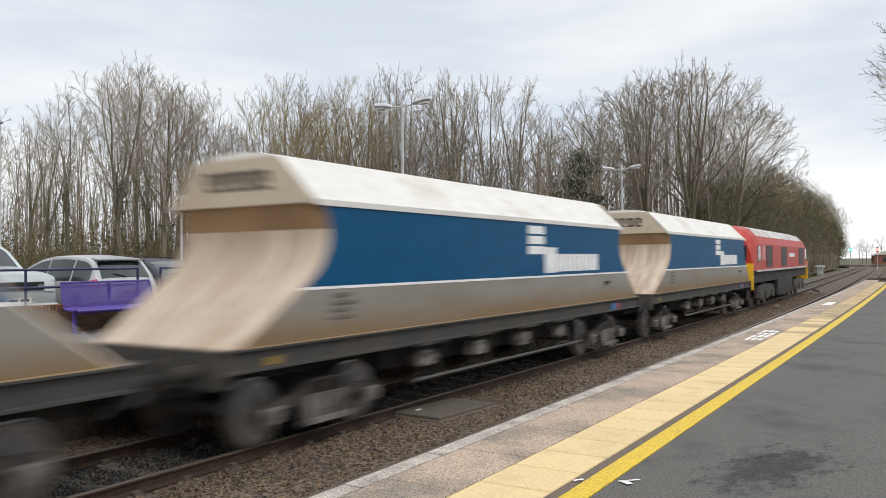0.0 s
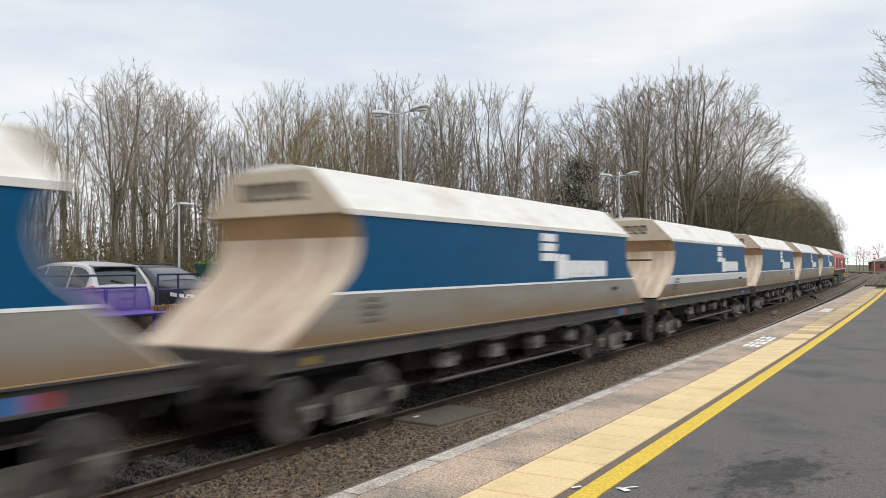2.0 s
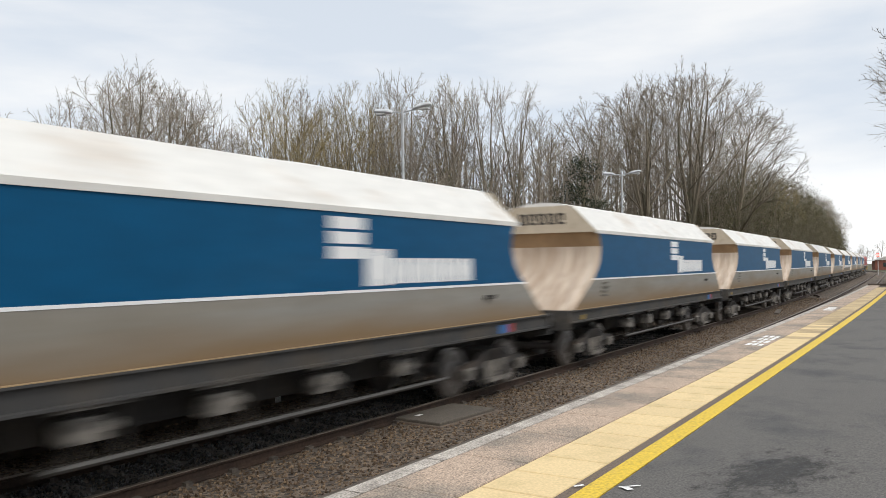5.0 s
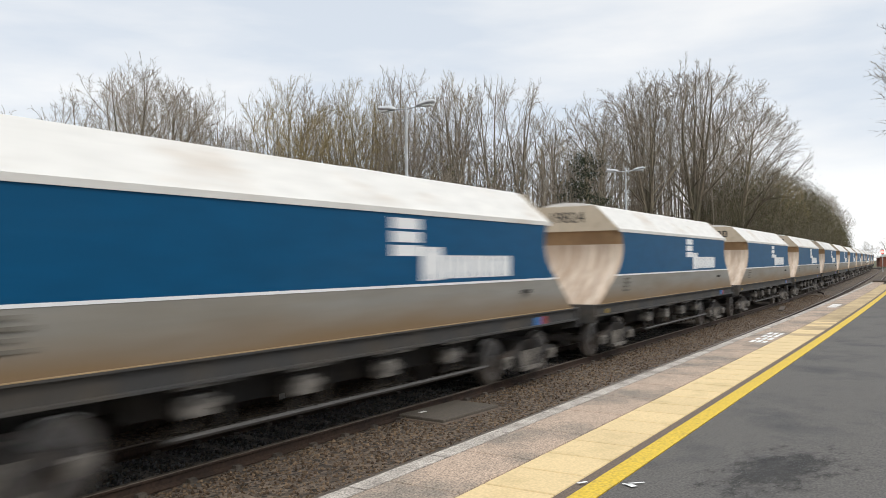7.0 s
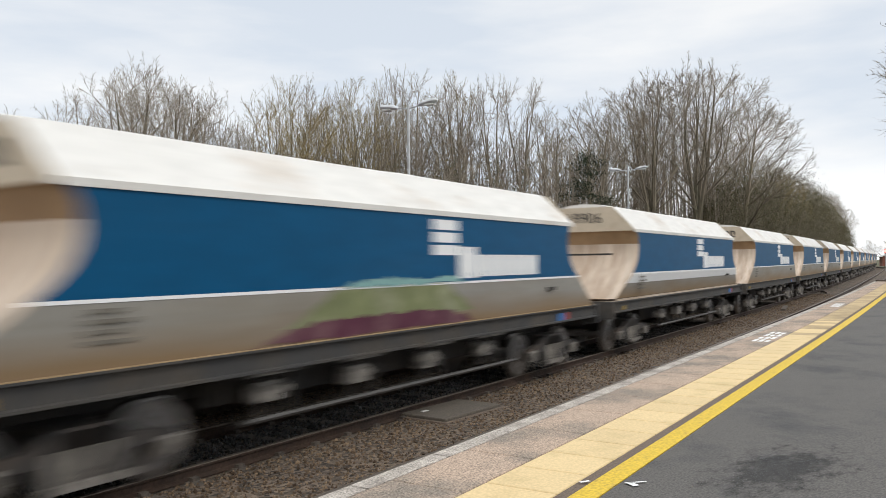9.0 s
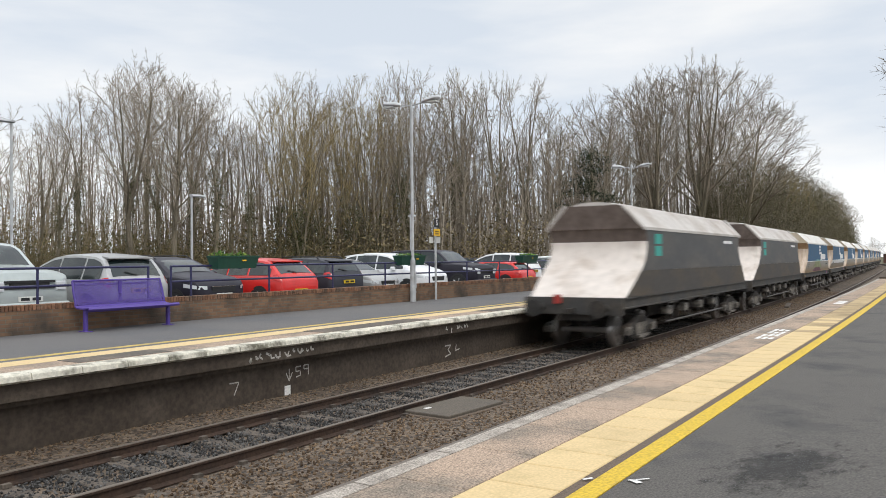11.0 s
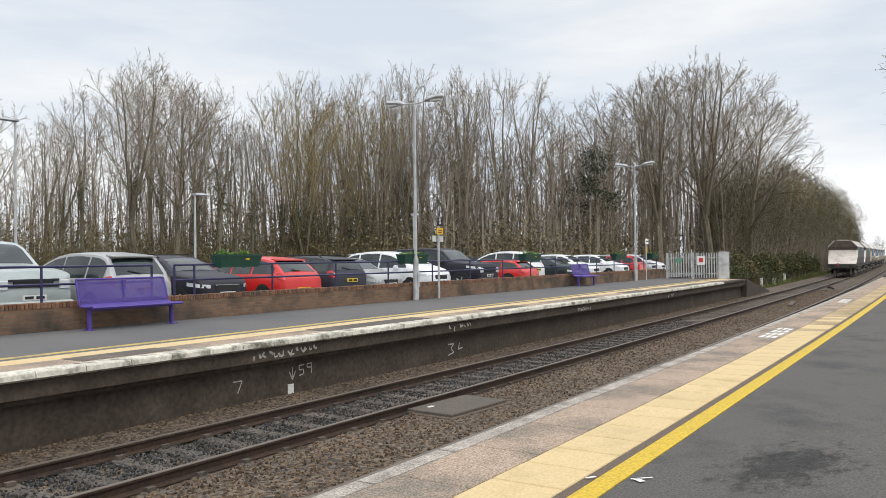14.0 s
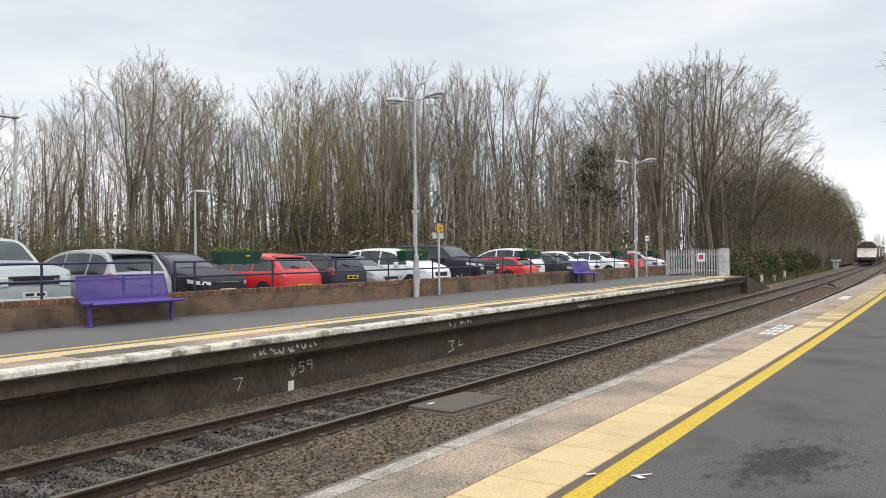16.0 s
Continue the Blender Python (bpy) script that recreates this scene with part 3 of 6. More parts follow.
stroke([(16.0, 0.3), (15.95, 0.15), (16.15, 0.18)], 0.03)
sh = Shape()
sh.add([at(S9 - 0.12, FACE, -0.10), at(S9 + 0.03, FACE, -0.10), at(S9 + 0.03, FACE, 0.11), at(S9 - 0.12, FACE, 0.11)], [(0, 1, 2, 3)])
part("datum_plate", sh, WHITE_PAINT, chalk, "small white datum plate")
rng = random.Random(8)
for s0, n in ((9.2, 15), (15.2, 9), (22.6, 10), (32.0, 8)):
    for i in range(n):
        a = s0 + i * 0.11
        if rng.random() < 0.9:
            z = PLAT - 0.17 - 0.06 * rng.random()
            stroke([(a, z), (a + rng.uniform(-0.05, 0.08), z - rng.uniform(0.03, 0.10)), (a + rng.uniform(0.0, 0.1), z - rng.uniform(0.02, 0.1))], rng.uniform(0.025, 0.045), EDGE_FAR + 0.096)

# access cover between the tracks
cover = thing("trackside_cover", "weathered concrete trackside access cover", "access cover", m=stand(11.0, 6.84, -0.10, -4))
sh = Shape().soft_box(-0.86, 0.86, -0.50, 0.50, -0.22, -0.02, 0.015)
part("surround", sh, GAP, cover, "dark concrete surround")
COVER = material("cover_concrete", (0.105, 0.087, 0.067), 0.9, grain=0.25, grain_size=30, stain=(0.09, 0.075, 0.06), stain_size=3, bump=0.3, bump_size=40)
sh = Shape().soft_box(-0.80, 0.76, -0.44, 0.44, -0.02, 0.025, 0.012)
part("lid", sh, COVER, cover)
sh = Shape().box(-0.52, -0.38, 0.2, 0.27, 0.025, 0.029)
part("label_plate", sh, WHITE_PAINT, cover, "small white plate")

# rail-side odds and ends beyond the platforms
sh = Shape().pipe([(-1.2, 0.0, 0.04), (-0.5, 0.1, 0.07), (0.2, 0.35, 0.10), (0.8, 0.5, 0.05)], 0.07, 7)
solo("cable_duct", sh, RAIL_RUST, "dark bent cable duct lying on the ballast", "cable duct", m=stand(62, 6.4, -0.12))
sh = Shape().soft_box(-1.6, 1.6, -0.11, 0.11, -0.05, 0.06, 0.02)
solo("spare_sleeper", sh, SLEEPER, "pale spare timber lying between the tracks", "spare sleeper", m=stand(42, 6.5, -0.12, 6))

# car park, a step up behind the brick wall
CARPARK = 0.94
sh = Shape()
sh.add([at(s, y, CARPARK) for s, y in ((-120, WALL_Y + 0.15), (0, WALL_Y + 0.15), (30, WALL_Y + 0.15), (62, WALL_Y + 0.15), (62, 33), (30, 38), (0, 40), (-120, 40))], [(0, 1, 2, 3, 4, 5, 6, 7)])
sh.add([at(s, y, z) for s, y, z in ((62, WALL_Y + 0.15, CARPARK), (62, 33, CARPARK), (62.5, 33, -0.62), (62.5, WALL_Y + 0.15, -0.62))], [(0, 1, 2, 3)])
solo("car_park", sh, ASPHALT_FAR, "asphalt car park behind the station", "car park", kind="structure")
sh = Shape()
sh.add([(-150, 39, 0.7), (30, 39, 0.7), (62, 31, 0.7), (66, 20, 0.2), (75, 14.5, -0.3), (200, 19, -0.3), (320, 80, 0), (320, 260, 3), (-150, 260, 3)], [(0, 1, 2, 3, 4, 5, 6, 7, 8)])
solo("woodland_floor", sh, WOOD_FLOOR, "brown leaf litter under the trees", "ground", kind="structure")

BRICK = bpy.data.materials.new("weathered_brick")
BRICK.use_nodes = True
bn, bk = BRICK.node_tree.nodes, BRICK.node_tree.links
b_tc, b_tex, b_noise, b_mix = bn.new("ShaderNodeTexCoord"), bn.new("ShaderNodeTexBrick"), bn.new("ShaderNodeTexNoise"), bn.new("ShaderNodeMix")
b_map = bn.new("ShaderNodeMapping")
b_map.inputs["Rotation"].default_value = (radians(90), 0, 0)
b_tex.inputs["Color1"].default_value, b_tex.inputs["Color2"].default_value, b_tex.inputs["Mortar"].default_value = (0.235, 0.130, 0.072, 1), (0.15, 0.090, 0.056, 1), (0.155, 0.13, 0.10, 1)
b_tex.inputs["Scale"].default_value, b_tex.inputs["Mortar Size"].default_value = 1.0, 0.009
b_tex.inputs["Brick Width"].default_value, b_tex.inputs["Row Height"].default_value = 0.225, 0.075
b_noise.inputs["Scale"].default_value, b_noise.inputs["Detail"].default_value = 1.3, 8
b_mix.data_type = "RGBA"
b_rng = bn.new("ShaderNodeMapRange")
b_rng.inputs["From Min"].default_value, b_rng.inputs["From Max"].default_value = 0.45, 0.68
b_mix.inputs["B"].default_value = (0.055, 0.043, 0.033, 1)
b_bump = bn.new("ShaderNodeBump")
b_bump.inputs["Strength"].default_value, b_bump.inputs["Distance"].default_value = 0.6, 0.01
bk.new(b_tc.outputs["Object"], b_map.inputs["Vector"])
bk.new(b_map.outputs["Vector"], b_tex.inputs["Vector"])
bk.new(b_tc.outputs["Object"], b_noise.inputs["Vector"])
bk.new(b_noise.outputs["Fac"], b_rng.inputs["Value"])
bk.new(b_rng.outputs["Result"], b_mix.inputs["Factor"])
bk.new(b_tex.outputs["Color"], b_mix.inputs["A"])
bk.new(b_mix.outputs["Result"], bn["Principled BSDF"].inputs["Base Color"])
bk.new(b_tex.outputs["Fac"], b_bump.inputs["Height"])
b_bump.invert = True
bk.new(b_bump.outputs["Normal"], bn["Principled BSDF"].inputs["Normal"])
bn["Principled BSDF"].inputs["Roughness"].default_value = 0.9

brick_wall = thing("wall_car_park", "low weathered red-brick wall behind the far platform", "brick wall", kind="structure")
sh = Shape()
sh.sweep([(WALL_Y, PLAT - 0.3), (WALL_Y, 1.425), (WALL_Y + 0.22, 1.425), (WALL_Y + 0.22, PLAT - 0.3)], span(-80, 10, 10) + span(12, 49, 2))
part("wall_body", sh, BRICK, brick_wall)
HEADER_BRICK = material("header_brick", (0.20, 0.098, 0.055), 0.9, grain=0.3, grain_size=20, stain=(0.10, 0.07, 0.05), stain_size=3, stain_at=(0.45, 0.6), bump=0.3, bump_size=40, vary=0.35, placed=True)
CAP_MESH = Shape().soft_box(0.004, 0.071, -0.012, 0.232, 0.0, 0.105, 0.008).mesh("brick", HEADER_BRICK)


# ---- the train ----
SPEED, PITCH, START = 24.168, 15.776, 13.03
# small unevenness of the train's run: seconds, metres ahead of its mean
RUN = ((0, 0.51), (0.5, -0.1), (1, 0.2), (1.5, -0.4), (2, 0.22), (2.5, -0.32), (3, 0.16), (3.5, -0.41), (4, 0.11), (6.5, -0.29), (7, 0.24), (7.5, -0.26), (8, 0.35), (8.5, -0.29), (9, 0.26), (11.5, -0.46), (12.5, -0.7), (16, 0))
BLUE = material("blue_wagon_paint", (0.0012, 0.070, 0.165), 0.5, spec=0.14, grain=0.08, grain_size=6, stain=(0.008, 0.078, 0.170), stain_size=0.9, stain_at=(0.55, 0.85), stretch=(0.35, 1, 1))
ROOF_WHITE = material("dusty_white_roof", (0.66, 0.64, 0.60), 0.8, grain=0.07, grain_size=5, stain=(0.50, 0.42, 0.34), stain_size=1.1, stain_at=(0.52, 0.78), stretch=(0.5, 1, 1))
LOWER = material("stone_dusted_grey_steel", (0.285, 0.272, 0.243), 0.75, grain=0.08, grain_size=4, stain=(0.235, 0.205, 0.16), stain_size=0.7, stain_at=(0.4, 0.75), stretch=(0.3, 1, 1.5), splash=((0.225, 0.150, 0.080), 1.33, 1.76))
SLOPE = material("dusty_slope_sheet", (0.37, 0.28, 0.205), 0.85, grain=0.12, grain_size=4, stain=(0.52, 0.43, 0.345), stain_size=1.5, stain_at=(0.42, 0.62), stretch=(0.5, 3.2, 0.35))
# brown of the upper end sheet, darkened as the number board's shade
BAND = material("shaded_end_sheet", (0.30, 0.19, 0.10), 0.85, grain=0.12, grain_size=6, stain=(0.20, 0.12, 0.06), stain_size=1.5)
BOARD = material("cream_end_board", (0.54, 0.46, 0.35), 0.8, grain=0.08, grain_size=5, stain=(0.42, 0.34, 0.25), stain_size=1.5)
SILL = material("grimy_solebar", (0.045, 0.043, 0.041), 0.75, grain=0.2, grain_size=8, stain=(0.075, 0.060, 0.043), stain_size=1.5, bump=0.2, bump_size=20)
DARK = material("underframe_grime", (0.024, 0.022, 0.020), 0.85, grain=0.3, grain_size=10, stain=(0.05, 0.039, 0.028), stain_size=2)
BOGIE = material("bogie_steel", (0.032, 0.029, 0.027), 0.7, grain=0.3, grain_size=10, stain=(0.075, 0.055, 0.04), stain_size=3, bump=0.2, bump_size=25)
WHEEL = material("wheel_steel", (0.21, 0.19, 0.175), 0.6, metal=0.2, grain=0.2, grain_size=8)
TYRE = material("wheel_tread", (0.35, 0.33, 0.31), 0.35, metal=0.9)
LINE_WHITE = material("white_lining", (0.78, 0.78, 0.77), 0.55, grain=0.05, grain_size=8)
TEXT_DARK = material("dark_lettering", (0.10, 0.09, 0.08), 0.8)
FADED = material("faded_lettering", (0.14, 0.125, 0.10), 0.8)
TICKET_BLUE = material("blue_label", (0.03, 0.14, 0.36), 0.6)
TICKET_RED = material("red_label", (0.36, 0.04, 0.03), 0.6)
YEL_PAINT = material("yellow_axle_paint", (0.27, 0.17, 0.025), 0.6, grain=0.2, grain_size=12)
GEAR = material("dusty_gear_steel", (0.20, 0.18, 0.155), 0.7, grain=0.35, grain_size=12, stain=(0.05, 0.045, 0.04), stain_size=5, stain_at=(0.45, 0.6))
PIPE = material("handrail_grey", (0.075, 0.069, 0.062), 0.6, metal=0.2, grain=0.3, grain_size=9)
ORANGE_DUST = material("orange_stone_dust", (0.36, 0.245, 0.13), 0.9, grain=0.2, grain_size=8)
GREY_SIDE = material("dark_grey_wagon_paint", (0.060, 0.061, 0.062), 0.6, grain=0.1, grain_size=6, stain=(0.10, 0.09, 0.08), stain_size=1.0, stretch=(0.35, 1, 1))
GREY_LOW = material("dirty_dark_grey_steel", (0.075, 0.068, 0.062), 0.75, grain=0.1, grain_size=6, stain=(0.12, 0.09, 0.06), stain_size=0.8, stretch=(0.35, 1, 1))
PALE_SLOPE = material("pale_slope_sheet", (0.66, 0.60, 0.55), 0.85, grain=0.08, grain_size=4, stain=(0.42, 0.34, 0.28), stain_size=1.2, stain_at=(0.5, 0.8))
DARK_BAND = material("brown_end_sheet", (0.13, 0.10, 0.085), 0.85, grain=0.15, grain_size=6, stain=(0.08, 0.06, 0.05), stain_size=2)
GREY_ROOF = material("dusty_grey_roof", (0.52, 0.49, 0.46), 0.8, grain=0.08, grain_size=5, stain=(0.36, 0.31, 0.27), stain_size=1.0)
TEAL = material("teal_emblem", (0.03, 0.33, 0.28), 0.6)

# the hopper's outline: height, half width, half length
LEVELS = ((1.31, 1.31, 7.18), (1.97, 1.385, 6.20), (2.60, 1.385, 5.67), (3.08, 1.385, 5.80), (3.72, 0.80, 5.88))
# the curve of its ends above the lower sheet
BOW = ((1.97, 6.20), (2.12, 5.98), (2.28, 5.82), (2.45, 5.72), (2.60, 5.67), (2.74, 5.67), (2.92, 5.71), (3.08, 5.80))


def quad(points, thick, inward):
    """A steel plate: four corners given a thickness inward."""
    sh = Shape()
    a = [Vector(p) for p in points]
    b = [p + Vector(inward) * thick for p in a]
    return sh.loft([a, b])


def plate(rows, thick, inward):
    """A bent steel plate through rows of two corners."""
    k = Vector(inward) * thick
    return Shape().loft([[Vector(a), Vector(b), Vector(b) + k, Vector(a) + k] for a, b in rows])


def wagon(name, label, low, group, grey=False):
    """A bogie hopper wagon on its rails, centred, x forward. low: the body's sheets stop short of the solebar and leave a walkway."""
    w = thing(name, label, "hopper wagon", group)
    blue, lower, roof_mat, slope, band, board = (GREY_SIDE, GREY_LOW, GREY_ROOF, PALE_SLOPE, DARK_BAND, DARK_BAND) if grey else (BLUE, LOWER, ROOF_WHITE, SLOPE, BAND, BOARD)
    (z0, w0, l0), (z1, w1, l1), (z2, w2, l2), (z3, w3, l3), (z4, w4, l4) = LEVELS
    base = z0
    if low:
        l0, w0, z0 = 7.0, 1.22, 1.36
    c = 0.12
    for s in (-1, 1):
        inn = (0, -s, 0)
        sh = Shape()
        sh.loft([[Vector((x, s * (w1 - d), z)) for x, z in [(c - l, z) for z, l in BOW] + [(l - c, z) for z, l in reversed(BOW)]] for d in (0, 0.03)])
        part("side_sheet", sh, blue, w, "dark blue painted side sheet" if not grey else "")
        part("lower_sheet", quad(((-l0 + c, s * w0, z0), (-l1 + c, s * w1, z1 - 0.004), (l1 - c, s * w1, z1 - 0.004), (l0 - c, s * w0, z0)), 0.03, inn), lower, w, "dusty grey lower sheet")
        sh = Shape().box(-l1 + c, l1 - c, s * w1 - 0.004, s * w1 + 0.006, z1 - 0.015, z1 + 0.022)
        if not grey:
            part("lining", sh, LINE_WHITE, w)
        if low:
            f = 0.24 / (z1 - z0)
            lb, wb = l1 + (l0 - l1) * f - c, w1 + (w0 - w1) * f + 0.006
            part("band", quad(((-lb, s * wb, z1 - 0.24), (-l1 + c, s * (w1 + 0.006), z1 - 0.016), (l1 - c, s * (w1 + 0.006), z1 - 0.016), (lb, s * wb, z1 - 0.24)), 0.005, inn), LINE_WHITE, w, "broad white band")
        sh = Shape().box(-l3 - 0.02, l3 + 0.02, s * (w3 - 0.02), s * (w3 + 0.02), z3 - 0.04, z3 + 0.04)
        part("eave_rail", sh, roof_mat, w)
        # solebar with its flange
        sh = Shape()
        sh.loft([[Vector((x, s * a, z)) for a, z in ((1.26, 1.03), (1.34, 1.03), (1.34, 1.06), (1.29, 1.07), (1.29, base - 0.04), (1.35, base - 0.03), (1.35, base - 0.005), (1.26, base - 0.005))] for x in (-7.3, 7.3)])
        part("solebar", sh, SILL, w, "grimy steel solebar")
        if not grey and not low:
            part("dust_ledge", Shape().box(-6.95, 6.95, s * 1.33 - 0.012, s * 1.33 + 0.012, 1.306, 1.318), ORANGE_DUST, w, "ledge of orange stone dust")
        for x, wd, mat in ((5.2, 0.30, TICKET_BLUE), (5.55, 0.18, TICKET_RED)):
            if not grey and (s < 0):
                part("label_holder", Shape().box(x, x + wd, s * 1.30, s * 1.298 - s * -0.012, 1.05, 1.22), mat, w)
        if s < 0 and not grey:
            part("axle_mark", Shape().box(-6.62, -6.42, -1.305, -1.29, 1.08, 1.18), YEL_PAINT, w)
            sh = Shape()
            for k in range(4):
                sh.box(-5.5, -5.0 - 0.12 * (k % 2), -1.352 - 0.016 * k, -1.345 - 0.016 * k, 1.56 + 0.10 * k, 1.60 + 0.10 * k)
            part("data_panel", sh, FADED, w)
            sh = Shape().box(4.55, 4.85, -1.40, -1.34, 1.72, 1.79)
            part("door_handle_plate", sh, DARK, w)
        # brake and side pipes
        sh = Shape().pipe([(-3.4, s * 1.22, 0.46), (3.4, s * 1.22, 0.46)], 0.035, 6)
        part("brake_pipe", sh, PIPE, w)
        for x in (-2.9, -1.2, 0.6, 2.4):
            # hopper door gear: a cylinder on a hanger, its crank and a short step rail
            sh = Shape().soft_box(x - 0.28, x + 0.10, s * 1.10 - 0.14, s * 1.10 + 0.14, 0.66, 0.90, 0.04).tube((x + 0.10, s * 1.10, 0.78), (x + 0.36, s * 1.10, 0.74), 0.07, 0.05, 8)
            gear = part("door_gear", sh, GEAR, w, "dusty steel door cylinder")
            for a, b in ((-0.24, -0.16), (0.28, 0.34)):
                part("hanger", Shape().box(x + a, x + b, s * 1.14 - 0.03, s * 1.14 + 0.03, 0.52, 1.05), DARK, gear)
            part("step_rail", Shape().box(x - 0.45, x + 0.42, s * 1.27 - 0.02, s * 1.27 + 0.02, 0.985, 1.02), GEAR, gear)
    # upper roof slopes and the open top with its load hidden below the rim
    for s in (-1, 1):
        part("roof_slope", quad(((-l3, s * w3, z3 + 0.03), (l3, s * w3, z3 + 0.03), (l4 - 0.35, s * w4, z4), (-l4, s * w4, z4)), 0.04, (0, -s * 0.4, -0.9)), roof_mat, w)
    sh = Shape()
    rng = random.Random(len(name) + (5 if grey else 0))
    top = []
    for i in range(13):
        x = -l4 + 0.02 + (2 * l4 - 0.42) * i / 12
        h = rng.uniform(-0.01, 0.05)
        top.append([Vector((x, y, z)) for y, z in ((-w4, z4 - 0.03), (-w4 * 0.5, z4 + 0.05 + h), (0, z4 + 0.08 + h), (w4 * 0.5, z4 + 0.05 + h), (w4, z4 - 0.03))])
    sh.loft([[Vector((q.x, -w4, z4 - 0.1))] + ring + [Vector((q.x, w4, z4 - 0.1))] for ring in top for q in ring[:1]])
    part("roof_top", sh, roof_mat, w)
    for s in (-1, 1):
        # the sloping end sheet bends into one browned as shade under the number board
        g = 0.06
        ln, wn, zn = l3 + 0.02 + (l4 - l3 - 0.02) * g, w3 + (w4 - w3) * g, z3 + (z4 - z3) * g
        ends = [(z0, w0, l0)] + [(z, w1, l) for z, l in BOW]
        part("slope_sheet", plate([((s * l, c - wd, z), (s * l, wd - c, z)) for z, wd, l in ends[:7]], 0.03, (-s * 0.8, 0, -0.5)), slope, w, "dusty sloping end sheet", smooth=True)
        part("end_sheet", plate([((s * l, c - wd, z), (s * l, wd - c, z)) for z, wd, l in ends[6:8]] + [((s * (l3 - 0.03), c - w3, z3), (s * (l3 - 0.03), w3 - c, z3))], 0.03, (-s, 0, 0)), band, w, "brown end sheet with the board's shade in its colour", smooth=True)
        part("end_edge", quad(((s * (l3 + 0.02), -w3, z3), (s * (l3 + 0.02), w3, z3), (s * ln, wn, zn), (s * ln, -wn, zn)), 0.04, (-s, 0, 0)), board, w)
        part("number_board", quad(((s * ln, -wn, zn), (s * ln, wn, zn), (s * l4, w4, z4), (s * l4, -w4, z4)), 0.04, (-s, 0, 0)), board, w, "cream end board")
        for k in (-1, 1):
            for rows, mat in ((ends[:7], slope), (ends[6:], band)):
                part("corner_sheet", plate([((s * (l - c), k * wd, z), (s * l, k * (wd - c), z)) for z, wd, l in rows], 0.012, (-s * 0.7, -k * 0.7, 0)), mat, w, smooth=True)
        if grey:
            for k in (-1, 1):
                sh = Shape().tube((s * (l3 - 0.02), k * w3, z3), (s * l4, k * w4, z4), 0.05, 0.05, 6)
                part("end_rim", sh, roof_mat, w)
        # end platform, headstock, buffers and coupling
        part("end_platform", Shape().soft_box(min(s * 6.4, s * 7.28), max(s * 6.4, s * 7.28), -1.28, 1.28, base - 0.06, base - 0.012, 0.01), SLOPE if not grey else SILL, w)
        part("headstock", Shape().box(min(s * 7.28, s * 7.36), max(s * 7.28, s * 7.36), -1.33, 1.33, 0.88, base), SILL, w)
        for k in (-0.865, 0.865):
            sh = Shape().lathe((s * 7.36, k, 1.05), (s, 0, 0), ((0, 0.10), (0.28, 0.09), (0.281, 0.06), (0.46, 0.06), (0.47, 0.22), (0.50, 0.22), (0.505, 0.12)), 14)
            part("buffer", sh, DARK, w, smooth=True)
        sh = Shape().pipe([(s * 7.36, 0.35, 0.9), (s * 7.55, 0.36, 0.6), (s * 7.7, 0.33, 0.45)], 0.03, 6)
        part("air_hose", sh, DARK, w)
        sh = Shape().box(min(s * 7.36, s * 7.78), max(s * 7.36, s * 7.78), -0.06, 0.06, 0.92, 1.04)
        part("coupling", sh, DARK, w)
    if low:
        part("slot", Shape().box(-5.72, -5.66, -0.72, 0.72, 2.42, 2.50), DARK, w, "dark slot in the end sheet")
        for s in (-1, 1):
            part("walkway_rail", Shape().box(-6.9, 6.9, s * 1.24 - 0.03, s * 1.24 + 0.03, 1.305, 1.35), SLOPE, w)
    part("underframe", Shape().box(-7.25, 7.25, -0.5, 0.5, 0.72, base - 0.03).box(-3.6, 3.6, -0.75, 0.75, 0.62, 1.1), DARK, w)
    sh = Shape().tube((-1.4, 0.55, 0.55), (0.2, 0.55, 0.55), 0.22, 0.22, 12)
    part("air_tank", sh, DARK, w)
    # markings on the near side: three stacked squares and a block mark
    y = -1.385 - 0.004
    if not grey:
        for k in range(3):
            part("emblem_square", Shape().box(0.36, 1.09, y - 0.004, y, 2.82 - 0.20 * k, 2.98 - 0.20 * k), LINE_WHITE, w, "white square emblem")
        for x, a, b in ((1.12, 2.04, 2.56), (1.73, 2.06, 2.43), (2.20, 2.06, 2.43), (2.67, 2.06, 2.43), (3.14, 2.06, 2.43), (3.61, 2.06, 2.43)):
            wd = 0.57 if x < 1.5 else 0.43
            sh = Shape().box(x, x + wd * 0.46, y - 0.004, y, a, b).box(x + wd * 0.54, x + wd, y - 0.004, y, a, b).box(x + wd * 0.46, x + wd * 0.54, y - 0.004, y, a + 0.10, b - 0.10)
            part("emblem_bar", sh, LINE_WHITE, w, "white block mark")
    else:
        part("emblem_square", Shape().box(-4.9, -4.3, y - 0.004, y, 2.35, 2.62).box(-4.9, -4.3, y - 0.004, y, 2.68, 2.95), TEAL, w, "teal emblem")
        part("emblem_bar", Shape().box(3.1, 4.4, y - 0.004, y, 2.78, 2.88), LINE_WHITE, w)
        part("tail_lamp", Shape().box(-7.43, -7.36, 0.30, 0.48, 1.15, 1.38), TICKET_RED, w, "red tail lamp")
